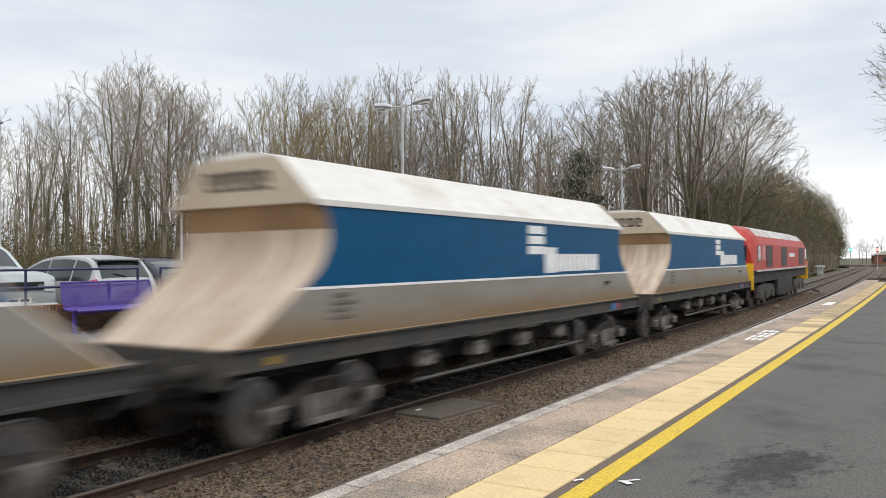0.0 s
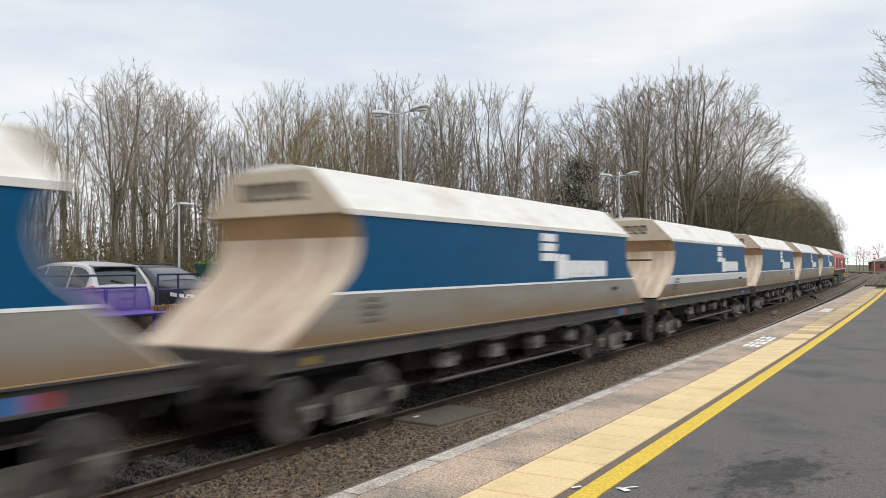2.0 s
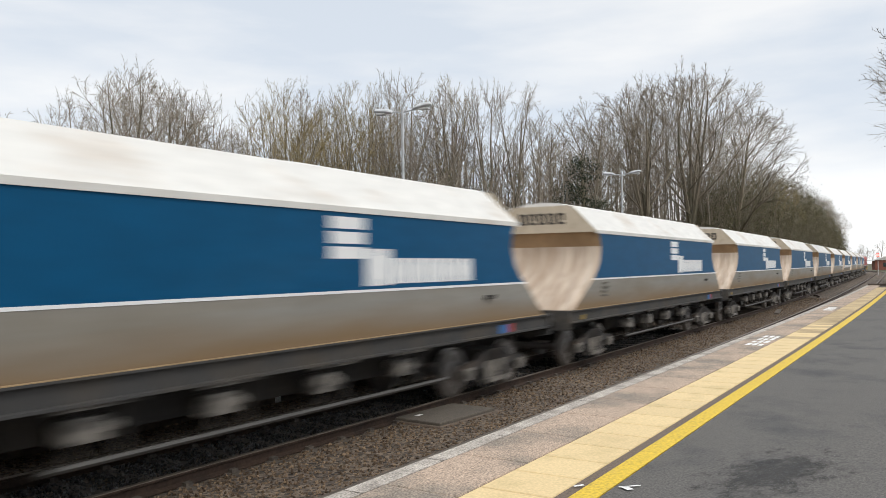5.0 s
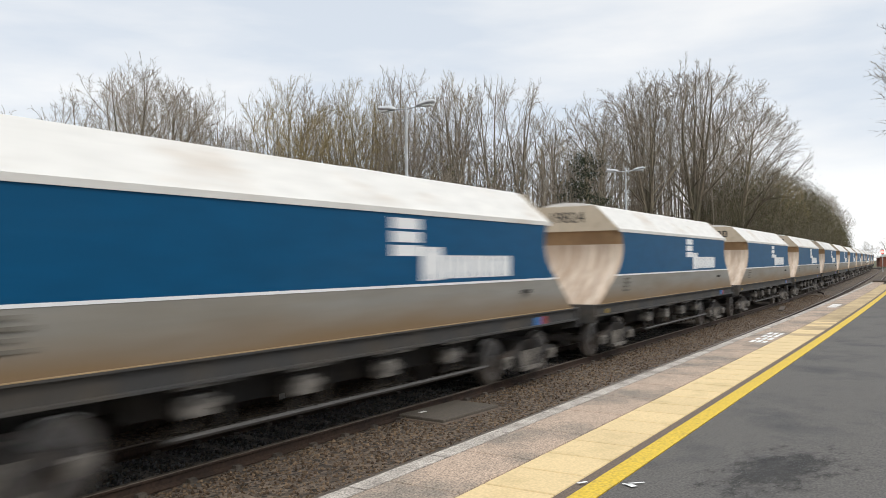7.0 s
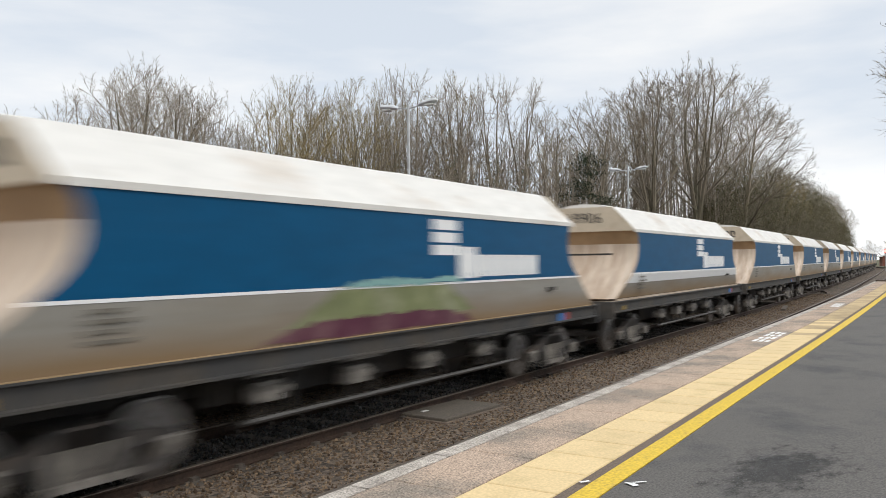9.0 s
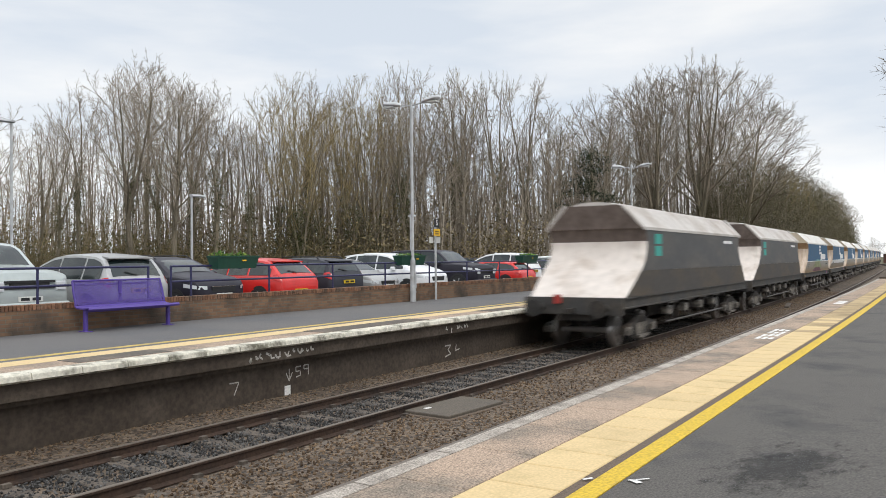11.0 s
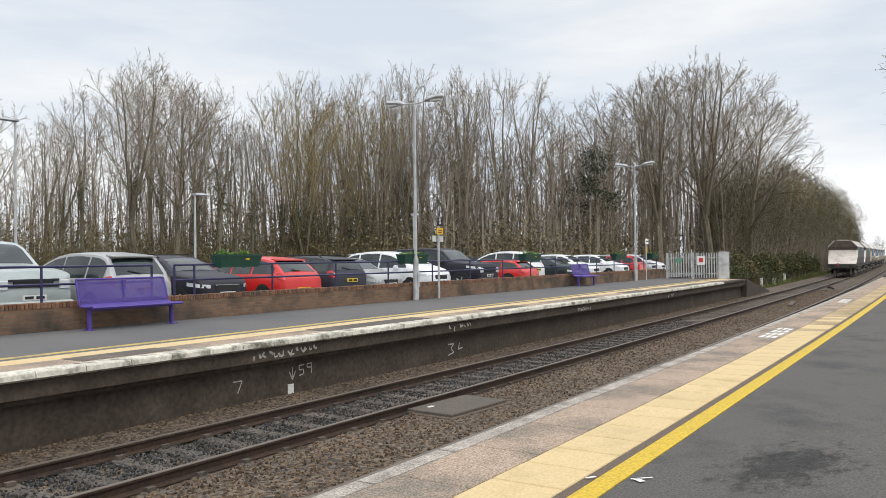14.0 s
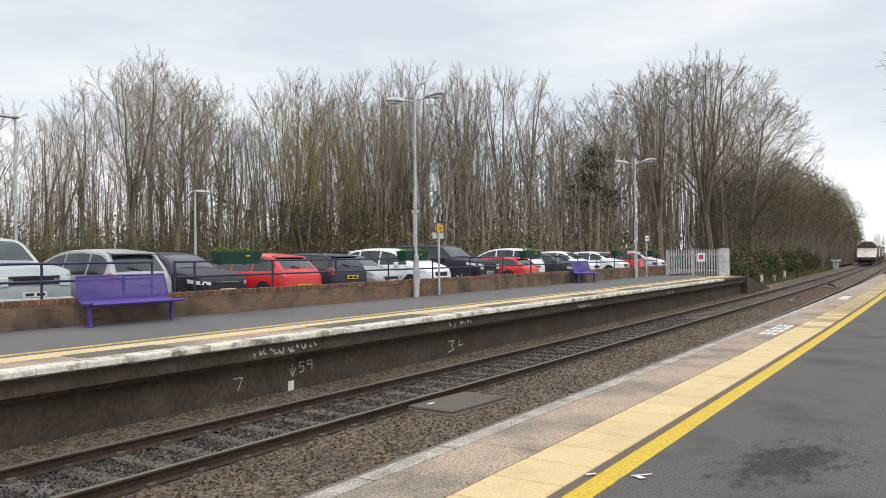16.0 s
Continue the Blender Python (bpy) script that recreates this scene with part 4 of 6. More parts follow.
    # two bogies
    for b in (-5.35, 5.35):
        bogie = part("bogie", Shape().box(-0.35, 0.35, -1.12, 1.12, 0.48, 0.78), BOGIE, w, "grimy cast bogie", m=pose(b, 0, 0))
        for s in (-1, 1):
            sh = Shape()
            sh.loft([[Vector((x, s * a, z)) for x, z in ((-1.16, 0.50), (-1.10, 0.57), (-0.62, 0.62), (-0.40, 0.74), (0.40, 0.74), (0.62, 0.62), (1.10, 0.57), (1.16, 0.50), (0.58, 0.46), (0.42, 0.20), (-0.42, 0.20), (-0.58, 0.46))] for a in (0.99, 1.12)])
            part("side_frame", sh, BOGIE, bogie)
            sh = Shape()
            for x in (-0.3, -0.1, 0.1, 0.3):
                sh.tube((x, s * 1.10, 0.26), (x, s * 1.10, 0.58), 0.075, 0.075, 8)
            sh.box(-0.46, 0.46, s * 1.10 - 0.1, s * 1.10 + 0.1, 0.20, 0.27)
            part("spring_nest", sh, GEAR, bogie, "pale dusty coil springs")
            for x in (-1.0, 1.0):
                sh = Shape().soft_box(x - 0.13, x + 0.13, s * 1.08 - 0.1, s * 1.08 + 0.1, 0.32, 0.52, 0.03)
                part("axle_box", sh, GEAR, bogie)
        for x in (-1.0, 1.0):
            sh = Shape()
            for s in (-1, 1):
                sh.lathe((0, s * 0.70, 0), (0, s, 0), ((0, 0.44), (0.03, 0.44), (0.035, 0.42), (0.13, 0.415)), 20, 1)
                sh.lathe((0, s * 0.825, 0), (0, s, 0), ((0, 0.36), (0.006, 0.33), (0.004, 0.14), (0.05, 0.12), (0.06, 0.05)), 20, 0)
                for k in range(3):
                    c, d = math.cos(k * 2.094), math.sin(k * 2.094)
                    sh.tube((0.24 * c, s * 0.83, 0.24 * d), (0.24 * c, s * 0.842, 0.24 * d), 0.035, 0.035, 7, 0)
            sh.tube((0, -0.7, 0), (0, 0.7, 0), 0.08, 0.08, 8, 0)
            part("wheelset", sh, [WHEEL, TYRE], bogie, smooth=True, m=pose(x, 0, 0.42))
    return w


WAGONS = []
PARK = pose(-300, TRACK_FAR, 0)
blue_wagon = wagon("hopper_wagon", "blue and white bogie hopper wagon with dusty sloping ends", False, "hopper wagons of the train")
slot_wagon = wagon("hopper_wagon", "blue hopper wagon with a broad white band and slotted end", True, "hopper wagons of the train")
grey_wagon = wagon("hopper_wagon", "dark grey hopper wagon with a pale sloping end", False, "hopper wagons of the train", True)
used = set()
for i in range(-1, 17):
    model = grey_wagon if i >= 15 else slot_wagon if i in (2, 13) else blue_wagon
    if model in used:
        ob = copy_thing(model, PARK)
    else:
        used.add(model)
        ob = model
    WAGONS.append((i, ob))


def letters(text, size, mat, parent, m, name="wagon_number"):
    curve = bpy.data.curves.new(name, "FONT")
    curve.body, curve.size, curve.extrude = text, size, 0.003
    curve.align_x, curve.align_y = "CENTER", "CENTER"
    tmp = bpy.data.objects.new(name, curve)
    me = bpy.data.meshes.new_from_object(tmp)
    me.materials.clear()
    me.materials.append(mat)
    bpy.data.objects.remove(tmp)
    ob = new(name, me)
    ob.parent = parent
    ob.matrix_basis = m
    return ob


for i, ob in WAGONS:
    m = pose(-5.85, 0, 3.42, 90, 0, -90) @ pose(0, 0, 0.02, 14, 0, 0)
    if i == 10:
        letters("19824", 0.40, TEXT_DARK, ob, m)
    elif i == 13:
        letters("19906", 0.40, TEXT_DARK, ob, m)
    elif i < 15:
        rng = random.Random(i + 50)
        for k in range(5):
            x = -0.58 + 0.25 * k
            sh = Shape().box(x, x + 0.19, 0.08, 0.13, 0, 0.006).box(x, x + 0.19, -0.14, -0.09, 0, 0.006).box(x, x + 0.06, -0.14, 0.13, 0, 0.006).box(x + 0.13, x + 0.19, -0.14 + 0.1 * rng.randint(0, 1), 0.13, 0, 0.006)
            part("number_bar", sh, TEXT_DARK, ob, m=m)

# a spray-painted patch on one wagon
SPRAY_GREEN = material("faded_green_spray", (0.20, 0.22, 0.10), 0.7, grain=0.2, grain_size=3, stain=(0.30, 0.30, 0.20), stain_size=1.5)
SPRAY_PURPLE = material("faded_purple_spray", (0.10, 0.022, 0.045), 0.7, grain=0.2, grain_size=3, stain=(0.18, 0.10, 0.10), stain_size=1.5)
SPRAY_MINT = material("mint_spray", (0.20, 0.36, 0.34), 0.7, grain=0.2, grain_size=5)


def lower_skin(x, z, out=0.006):
    (z0, w0, _), (z1, w1, _) = LEVELS[:2]
    k = min(1.0, (z - z0) / (z1 - z0))
    return Vector((x, -(w0 + (w1 - w0) * k) - out, z))


for i, ob in WAGONS:
    if i != 14:
        continue
    rng = random.Random(2)
    for mat, x0, x1, za, zb, out in ((SPRAY_GREEN, -2.87, 1.62, 1.50, 1.97, 0.006), (SPRAY_PURPLE, -3.3, 1.77, 1.33, 1.58, 0.010), (SPRAY_MINT, -1.96, 1.31, 1.985, 2.09, 0.014)):
        sh = Shape()
        n = 26
        lo = [lower_skin(x0 + (x1 - x0) * k / n, max(1.32, za + rng.uniform(-0.03, 0.03)), out) for k in range(n + 1)]
        hi = [lower_skin(x0 + (x1 - x0) * k / n + 0.02, za + (zb - za) * min(1, 5 * k / n, 5 * (n - k) / n) + rng.uniform(-0.04, 0.04), out) for k in range(n + 1)]
        for k in range(n):
            sh.add([lo[k], lo[k + 1], hi[k + 1], hi[k]], [(0, 1, 2, 3)])
        part("spray_paint", sh, mat, ob, "faded graffiti patch")

# the locomotive
LOCO_RED = material("red_loco_paint", (0.40, 0.022, 0.013), 0.5, grain=0.06, grain_size=6, stain=(0.36, 0.05, 0.035), stain_size=0.8)
LOCO_ROOF = material("pale_grey_loco_roof", (0.55, 0.53, 0.50), 0.6, grain=0.1, grain_size=6, stain=(0.30, 0.28, 0.26), stain_size=1)
LOCO_YELLOW = material("yellow_loco_end", (0.75, 0.42, 0.01), 0.45, grain=0.05, grain_size=6)
LOCO_GLASS = material("dark_window_glass", (0.02, 0.03, 0.045), 0.08, spec=0.7)
LOCO_GRILLE = material("dark_grille", (0.035, 0.03, 0.03), 0.6, stain=(0.06, 0.05, 0.05), stain_size=2)
loco = thing("diesel_locomotive", "red diesel freight locomotive with yellow ends and pale roof", "locomotive")
sh = Shape()
prof = [(-1.31, 1.72), (-1.31, 2.95), (-1.12, 3.35), (-0.8, 3.66), (-0.3, 3.82), (0.3, 3.82), (0.8, 3.66), (1.12, 3.35), (1.31, 2.95), (1.31, 1.72)]
rings = []
for x, sc, dz in ((-10.3, 0.86, -0.35), (-9.6, 0.97, -0.08), (-9.0, 1, 0), (9.0, 1, 0), (9.6, 0.97, -0.08), (10.3, 0.86, -0.35)):
    rings.append([Vector((x, y * (sc if z > 1.8 else 1), z + (dz if z > 2.8 else 0))) for y, z in prof])
sh.loft(rings)
part("body", sh, LOCO_RED, loco, "bright red bodyside")
sh = Shape()
sh.loft([[Vector((x, y, z)) for y, z in ((-1.14, 3.33), (-0.81, 3.675), (-0.3, 3.835), (0.3, 3.835), (0.81, 3.675), (1.14, 3.33))] for x in (-8.6, 8.6)], 0, False)
part("roof", sh, LOCO_ROOF, loco)
for s in (-1, 1):
    part("valance", Shape().box(-9.6, 9.6, s * 1.325 - 0.02, s * 1.325 + 0.02, 1.66, 1.75), LOCO_ROOF, loco)
    for x0, x1 in ((-9.3, -8.6), (8.6, 9.3)):
        part("cab_door", Shape().box(x0, x1, s * 1.318 - 0.006, s * 1.318 + 0.006, 2.1, 2.85), LOCO_GLASS, loco)
    for x0, x1 in ((-6.9, -5.0), (-1.9, 0.2), (5.6, 7.8)):
        part("grille", Shape().box(x0, x1, s * 1.318 - 0.01, s * 1.318 + 0.01, 1.85, 2.9), LOCO_GRILLE, loco)
    for x in (-7.9, -7.5):
        part("stripe", Shape().box(x, x + 0.09, s * 1.318 - 0.006, s * 1.318 + 0.006, 2.2, 2.9), LINE_WHITE, loco)
    part("name_mark", Shape().box(1.2, 3.4, s * 1.318 - 0.006, s * 1.318 + 0.006, 2.35, 2.55), LINE_WHITE, loco)
    part("end_panel", Shape().box(min(s * 10.3, s * 10.42), max(s * 10.3, s * 10.42), -1.28, 1.28, 0.85, 2.05), LOCO_YELLOW, loco, "yellow end panel")
    part("windscreen", Shape().box(min(s * 10.28, s * 10.34), max(s * 10.28, s * 10.34), -1.0, 1.0, 2.2, 2.85), LOCO_GLASS, loco)
    for k in (-0.865, 0.865):
        part("buffer", Shape().lathe((s * 10.4, k, 1.05), (s, 0, 0), ((0, 0.1), (0.2, 0.1), (0.3, 0.07), (0.31, 0.24), (0.35, 0.24)), 14), DARK, loco)
part("fuel_tank", Shape().soft_box(-2.8, 2.8, -1.25, 1.25, 0.35, 1.2, 0.06), DARK, loco)
part("underframe", Shape().box(-9.8, 9.8, -1.22, 1.22, 1.15, 1.71), DARK, loco)
for b in (-6.4, 6.4):
    bogie = part("bogie", Shape().box(-2.3, 2.3, -0.9, 0.9, 0.45, 0.85), DARK, loco, m=pose(b, 0, 0))
    for s in (-1, 1):
        sh = Shape()
        sh.loft([[Vector((x, s * a, z)) for x, z in ((-2.5, 0.45), (-2.4, 0.95), (-1.0, 1.02), (1.0, 1.02), (2.4, 0.95), (2.5, 0.45), (1.2, 0.40), (-1.2, 0.40))] for a in (1.05, 1.2)])
        part("side_frame", sh, BOGIE, bogie)
        for x in (-1.85, 0, 1.85):
            part("axle_box", Shape().soft_box(x - 0.22, x + 0.22, s * 1.2 - 0.08, s * 1.2 + 0.08, 0.34, 0.72, 0.03), PIPE, bogie)
    for x in (-1.85, 0, 1.85):
        sh = Shape()
        for s in (-1, 1):
            sh.lathe((0, s * 0.70, 0), (0, s, 0), ((0, 0.55), (0.03, 0.55), (0.035, 0.53), (0.13, 0.525), (0.132, 0.4), (0.128, 0.1)), 20)
        sh.tube((0, -0.7, 0), (0, 0.7, 0), 0.1, 0.1, 8)
        part("wheelset", sh, WHEEL, bogie, smooth=True, m=pose(x, 0, 0.53))


def train_pose(s, half):
    """A vehicle's pose with its bogies on the line."""
    a, b = at(s - half, TRACK_FAR), at(s + half, TRACK_FAR)
    c = (a + b) / 2
    return pose(c.x, c.y, 0, 0, 0, math.degrees(math.atan2(b.y - a.y, b.x - a.x)))


def run(t):
    return START + SPEED * t + float(np.interp(t, [a for a, _ in RUN], [b for _, b in RUN]))


def motions():
    for i, ob in WAGONS:
        walk(ob, [(0.5 * k, train_pose(run(0.5 * k) - PITCH * i, 5.35)) for k in range(33)])
    walk(loco, [(0.5 * k, train_pose(run(0.5 * k) + PITCH + 7.8 + 10.8, 6.4)) for k in range(33)])
    spin = {}
    for i, ob in WAGONS + [(99, loco)]:
        for bogie in [c for c in ob.children if c.name.startswith("bogie")]:
            for ws in [c for c in bogie.children if c.name.startswith("wheelset")]:
                x, r = round(ws.location.x, 3), round(ws.location.z, 3)
                if (x, r) not in spin:
                    step = min(SPEED / FPS / r, radians(85))
                    walk(ws, [(k / FPS, pose(x, 0, r) @ Matrix.Rotation(step * k, 4, "Y")) for k in range(16 * FPS + 1)])
                    spin[(x, r)] = (ws.animation_data.action, ws.animation_data.action_slot)
                elif not ws.animation_data:
                    ws.rotation_mode = "QUATERNION"
                    keys = ws.animation_data_create()
                    keys.action, keys.action_slot = spin[(x, r)]


# ---- the wood ----
BARK = material("grey_brown_bark", (0.19, 0.158, 0.115), 0.95, grain=0.3, grain_size=9, stain=(0.105, 0.10, 0.055), stain_size=1.0, vary=0.25, stretch=(1, 1, 0.3))
TWIG = island_material("bare_twigs", (0.165, 0.139, 0.108), (0.37, 0.32, 0.255), 0.95, 0.2, (0.255, 0.217, 0.170))
TWIG_OLIVE = island_material("budding_twigs", (0.15, 0.118, 0.060), (0.35, 0.275, 0.14), 0.95, 0.2, (0.235, 0.187, 0.094))
IVY = island_material("ivy_leaves", (0.030, 0.036, 0.012), (0.11, 0.115, 0.040), 0.7, 0.3, (0.060, 0.066, 0.024))
CONIFER = island_material("dark_evergreen_leaves", (0.012, 0.020, 0.010), (0.045, 0.055, 0.025), 0.7, 0.3, (0.025, 0.035, 0.016))
SHRUB = island_material("hawthorn_twigs", (0.060, 0.054, 0.028), (0.145, 0.130, 0.064), 0.9, 0.2, (0.097, 0.088, 0.042))
BRAMBLE = island_material("brown_undergrowth", (0.11, 0.086, 0.046), (0.24, 0.19, 0.105), 0.95, 0.2, (0.165, 0.132, 0.068))


def twig(sh, p, q, r0, r1, n=3):
    """A tapered stick without caps."""
    d = (q - p)
    u = d.cross(Vector((0.31, 0.52, 0.79))).normalized()
    v = d.cross(u).normalized()
    ring = [(math.cos(2 * math.pi * i / n), math.sin(2 * math.pi * i / n)) for i in range(n)]
    b = len(sh.v)
    sh.v += [tuple(p + (u * c + v * s) * r0) for c, s in ring] + [tuple(q + (u * c + v * s) * r1) for c, s in ring]
    for i in range(n):
        j = (i + 1) % n
        sh.f.append((b + i, b + j, b + n + j, b + n + i))
        sh.m.append(0)


def plain_mesh(sh, name, mat):
    me = bpy.data.meshes.new(name)
    me.from_pydata(sh.v, [], sh.f)
    me.materials.append(mat)
    return me


def leaves(sh, rng, centre, spread, count, size):
    for _ in range(count):
        c = centre + Vector((rng.gauss(0, spread[0]), rng.gauss(0, spread[1]), rng.gauss(0, spread[2])))
        a = Vector((rng.uniform(-1, 1), rng.uniform(-1, 1), rng.uniform(-1, 1))).normalized()
        b = a.cross(Vector((rng.uniform(-1, 1), rng.uniform(-1, 1), rng.uniform(-1, 1)))).normalized()
        s = size * rng.uniform(0.6, 1.4)
        sh.add([c + a * s, c + b * s * 0.6, c - a * s, c - b * s * 0.6], [(0, 1, 2, 3)])


def cone(sh, p, q, r):
    """The finest twigs taper to a point."""
    d = q - p
    u = d.cross(Vector((0.31, 0.52, 0.79))).normalized() * r
    v = d.cross(u).normalized() * r
    b = len(sh.v)
    sh.v += [tuple(p + u), tuple(p - u * 0.5 + v * 0.87), tuple(p - u * 0.5 - v * 0.87), tuple(q)]
    sh.f += [(b, b + 1, b + 3), (b + 1, b + 2, b + 3), (b + 2, b, b + 3)]
    sh.m += [0, 0, 0]


def grow(seed, bare, width, leaders, limbs, subs, twigs, rise=0.9, low_fork=False, ivy=0.0, twig_mat=None, stout=0.013):
    """A bare tree ten metres tall. Its limbs, branches and twigs all end at a rounded crown; bare: share of the height below the crown;
    width: the crown's radius as a share of the height; leaders: main stems; rise: how far the lowest limbs spread, in radians."""
    rng = random.Random(seed)
    H = 10.0
    trunk, crown, green = Shape(), Shape(), Shape()
    low = bare * H * 0.8
    mid, half, wide = Vector((0, 0, (low + H) / 2)), (H - low) / 2, width * H

    def room(p, d):
        """How far a branch may run from p along d before it leaves the crown."""
        q, e = p - mid, d
        q, e = Vector((q.x / wide, q.y / wide, q.z / half)), Vector((e.x / wide, e.y / wide, e.z / half))
        a, b, c = e.dot(e), q.dot(e), q.dot(q) - 1
        disc = b * b - a * c
        return max(0.25, (-b + math.sqrt(disc)) / a) if disc > 0 else 0.3

    def curve(sh, p, d, length, r0, r1, steps, wobble, lift, sides):
        pts = [p]
        for i in range(steps):
            d = (d + Vector((rng.gauss(0, wobble), rng.gauss(0, wobble), rng.gauss(0, wobble * 0.5) + lift))).normalized()
            q = p + d * length / steps
            twig(sh, p, q, r0 + (r1 - r0) * i / steps, r0 + (r1 - r0) * (i + 1) / steps, sides)
            pts.append(q)
            p = q
        return pts

    def along(pts, f):
        k = min(f, 0.9999) * (len(pts) - 1)
        i = int(k)
        return pts[i].lerp(pts[i + 1], k - i), (pts[i + 1] - pts[i]).normalized()

    def off(d, tilt, turn):
        side = Matrix.Rotation(turn, 3, d) @ d.orthogonal().normalized()
        return (d * math.cos(tilt) + side * math.sin(tilt)).normalized()

    def branch(p, d, length, r):
        """A branch with its twigs, and theirs."""
        pts = curve(crown, p, d, length, r, r * 0.4, 3, 0.14, 0.05, 3)
        for k in range(twigs):
            q, e = along(pts, 0.2 + 0.8 * (k + rng.random()) / twigs)
            td = (off(e, rng.uniform(0.4, 0.95), rng.uniform(0, 6.283)) + Vector((0, 0, 0.08))).normalized()
            tl = min(length * rng.uniform(0.35, 0.6), room(q, td) * rng.uniform(0.85, 1.05))
            tip = q + td * tl
            cone(crown, q, tip, max(r * 0.42, 0.0085))
            for _ in range(2):
                w = q.lerp(tip, rng.uniform(0.2, 0.85))
                wd = (off(td, rng.uniform(0.45, 0.95), rng.uniform(0, 6.283)) + Vector((0, 0, 0.05))).normalized()
                cone(crown, w, w + wd * min(tl * rng.uniform(0.35, 0.6), room(w, wd)), 0.0068)

    turn = rng.uniform(0, 6.283)
    r0 = H * stout
    stems = []
    base = curve(trunk, Vector((0, 0, -0.1)), Vector((rng.gauss(0, 0.03), rng.gauss(0, 0.03), 1)), H * bare * (0.25 if low_fork else 0.95), r0, r0 * 0.82, 4, 0.03, 0.02, 7)
    for k in range(leaders):
        lean = 0.0 if leaders == 1 else rng.uniform(0.12, 0.30)
        d = off(Vector((0, 0, 1)), lean, turn + k * 6.283 / leaders)
        rl = r0 * (0.8 if leaders == 1 else 0.62)
        stems.append((curve(trunk, base[-1], d, room(base[-1], d) * (0.80 if leaders == 1 else 0.88), rl, rl * 0.22, 7, 0.06, 0.045, 6), rl))
    if ivy:
        for pts in [base] + [q[:4] for q, _ in stems]:
            for p, q in zip(pts, pts[1:]):
                leaves(green, rng, p.lerp(q, 0.5), (r0 * 1.2 + 0.05, r0 * 1.2 + 0.05, (q - p).length * 0.4), int(260 * ivy), 0.036)
    for pts, rl in stems:
        for n in range(limbs):
            f = (n + rng.random()) / limbs
            if low_fork:
                f = bare + (1 - bare) * f
            q, e = along(pts, f * 0.97)
            turn += 2.4 + rng.uniform(-0.4, 0.4)
            d = (off(e, rise * (1.0 - 0.55 * f) * rng.uniform(0.8, 1.15), turn) + Vector((0, 0, 0.12))).normalized()
            ll = room(q, d) * rng.uniform(0.86, 1.0)
            rb = max(rl * (1.0 - 0.65 * f) * rng.uniform(0.36, 0.52), 0.018)
            lp = curve(trunk if rb > 0.035 else crown, q, d, ll, rb, rb * 0.25, 5, 0.12, 0.03, 4)
            for k in range(subs):
                g = 0.18 + 0.82 * (k + rng.random()) / subs
                w, e2 = along(lp, g)
                wd = (off(e2, rng.uniform(0.4, 0.9), rng.uniform(0, 6.283)) + Vector((0, 0, 0.06))).normalized()
                branch(w, wd, min(room(w, wd) * rng.uniform(0.85, 1.04), ll * 0.5 * (1.25 - 0.5 * g)), max(rb * 0.36 * (1.2 - 0.6 * g), 0.010))
            branch(lp[-1], (lp[-1] - lp[-2]).normalized(), H * 0.06, max(rb * 0.25, 0.010))
        branch(pts[-1], Vector((0, 0, 1)), H * 0.09, 0.016)
    top = max(v[2] for v in crown.v) / H
    for sh in (trunk, crown, green):
        sh.v = [(x, y, z / top) for x, y, z in sh.v]
    return (plain_mesh(trunk, "trunk", BARK), plain_mesh(crown, "crown", twig_mat or TWIG), plain_mesh(green, "ivy", IVY) if green.v else None)


KINDS = [
    grow(11, 0.34, 0.27, 2, 7, 6, 5, 1.0),
    grow(12, 0.42, 0.21, 2, 7, 6, 5, 0.85, False, 0.8),
    grow(13, 0.20, 0.25, 4, 4, 6, 5, 0.8, True, 0.0, TWIG_OLIVE, 0.011),
    grow(14, 0.25, 0.23, 3, 5, 6, 6, 0.85, True, 0.9, TWIG_OLIVE, 0.012),
    grow(15, 0.32, 0.38, 4, 7, 7, 7, 1.0, False, 0.0, None, 0.017),
    grow(16, 0.38, 0.21, 3, 5, 6, 5, 0.8, False, 0.5, None, 0.012),
    grow(17, 0.45, 0.19, 2, 6, 5, 4, 0.8),
    grow(18, 0.28, 0.33, 1, 18, 8, 7, 1.15, False, 0.0, None, 0.016),
]


def plant(kind, x, y, z, height, turn, label, wide=1.0):
    trunk, crown, ivy = KINDS[kind]
    k = height / 10.0
    tree = thing("tree", label, "tree", "trees of the wood", m=pose(x, y, z, 0, 0, turn) @ Matrix.Diagonal((k * wide, k * wide, k, 1)))
    part("trunk", trunk, BARK, tree)
    part("crown", crown, TWIG, tree)
    if ivy:
        part("ivy", ivy, IVY, tree, "dark ivy on the trunk")
    return tree


# the wood's skyline: azimuth from the line's way in degrees, and its height as a slope seen from the near platform
SKY_AZ = (5.0, 6.5, 8.0, 9.0, 10.5, 12.5, 15.0, 18.0, 20.5, 24.0, 28.0, 33.0, 38.0, 42.0, 45.5, 48.0, 51.0, 55.0, 62.0)
SKY_UP = (0.03, 0.088, 0.118, 0.165, 0.21, 0.24, 0.265, 0.27, 0.220, 0.213, 0.225, 0.232, 0.246, 0.234, 0.224, 0.226, 0.258, 0.23, 0.20)


def skyline(x, y):
    d = math.hypot(x, y)
    return EYE[2] + d * float(np.interp(math.degrees(math.atan2(y, x)), SKY_AZ, SKY_UP))


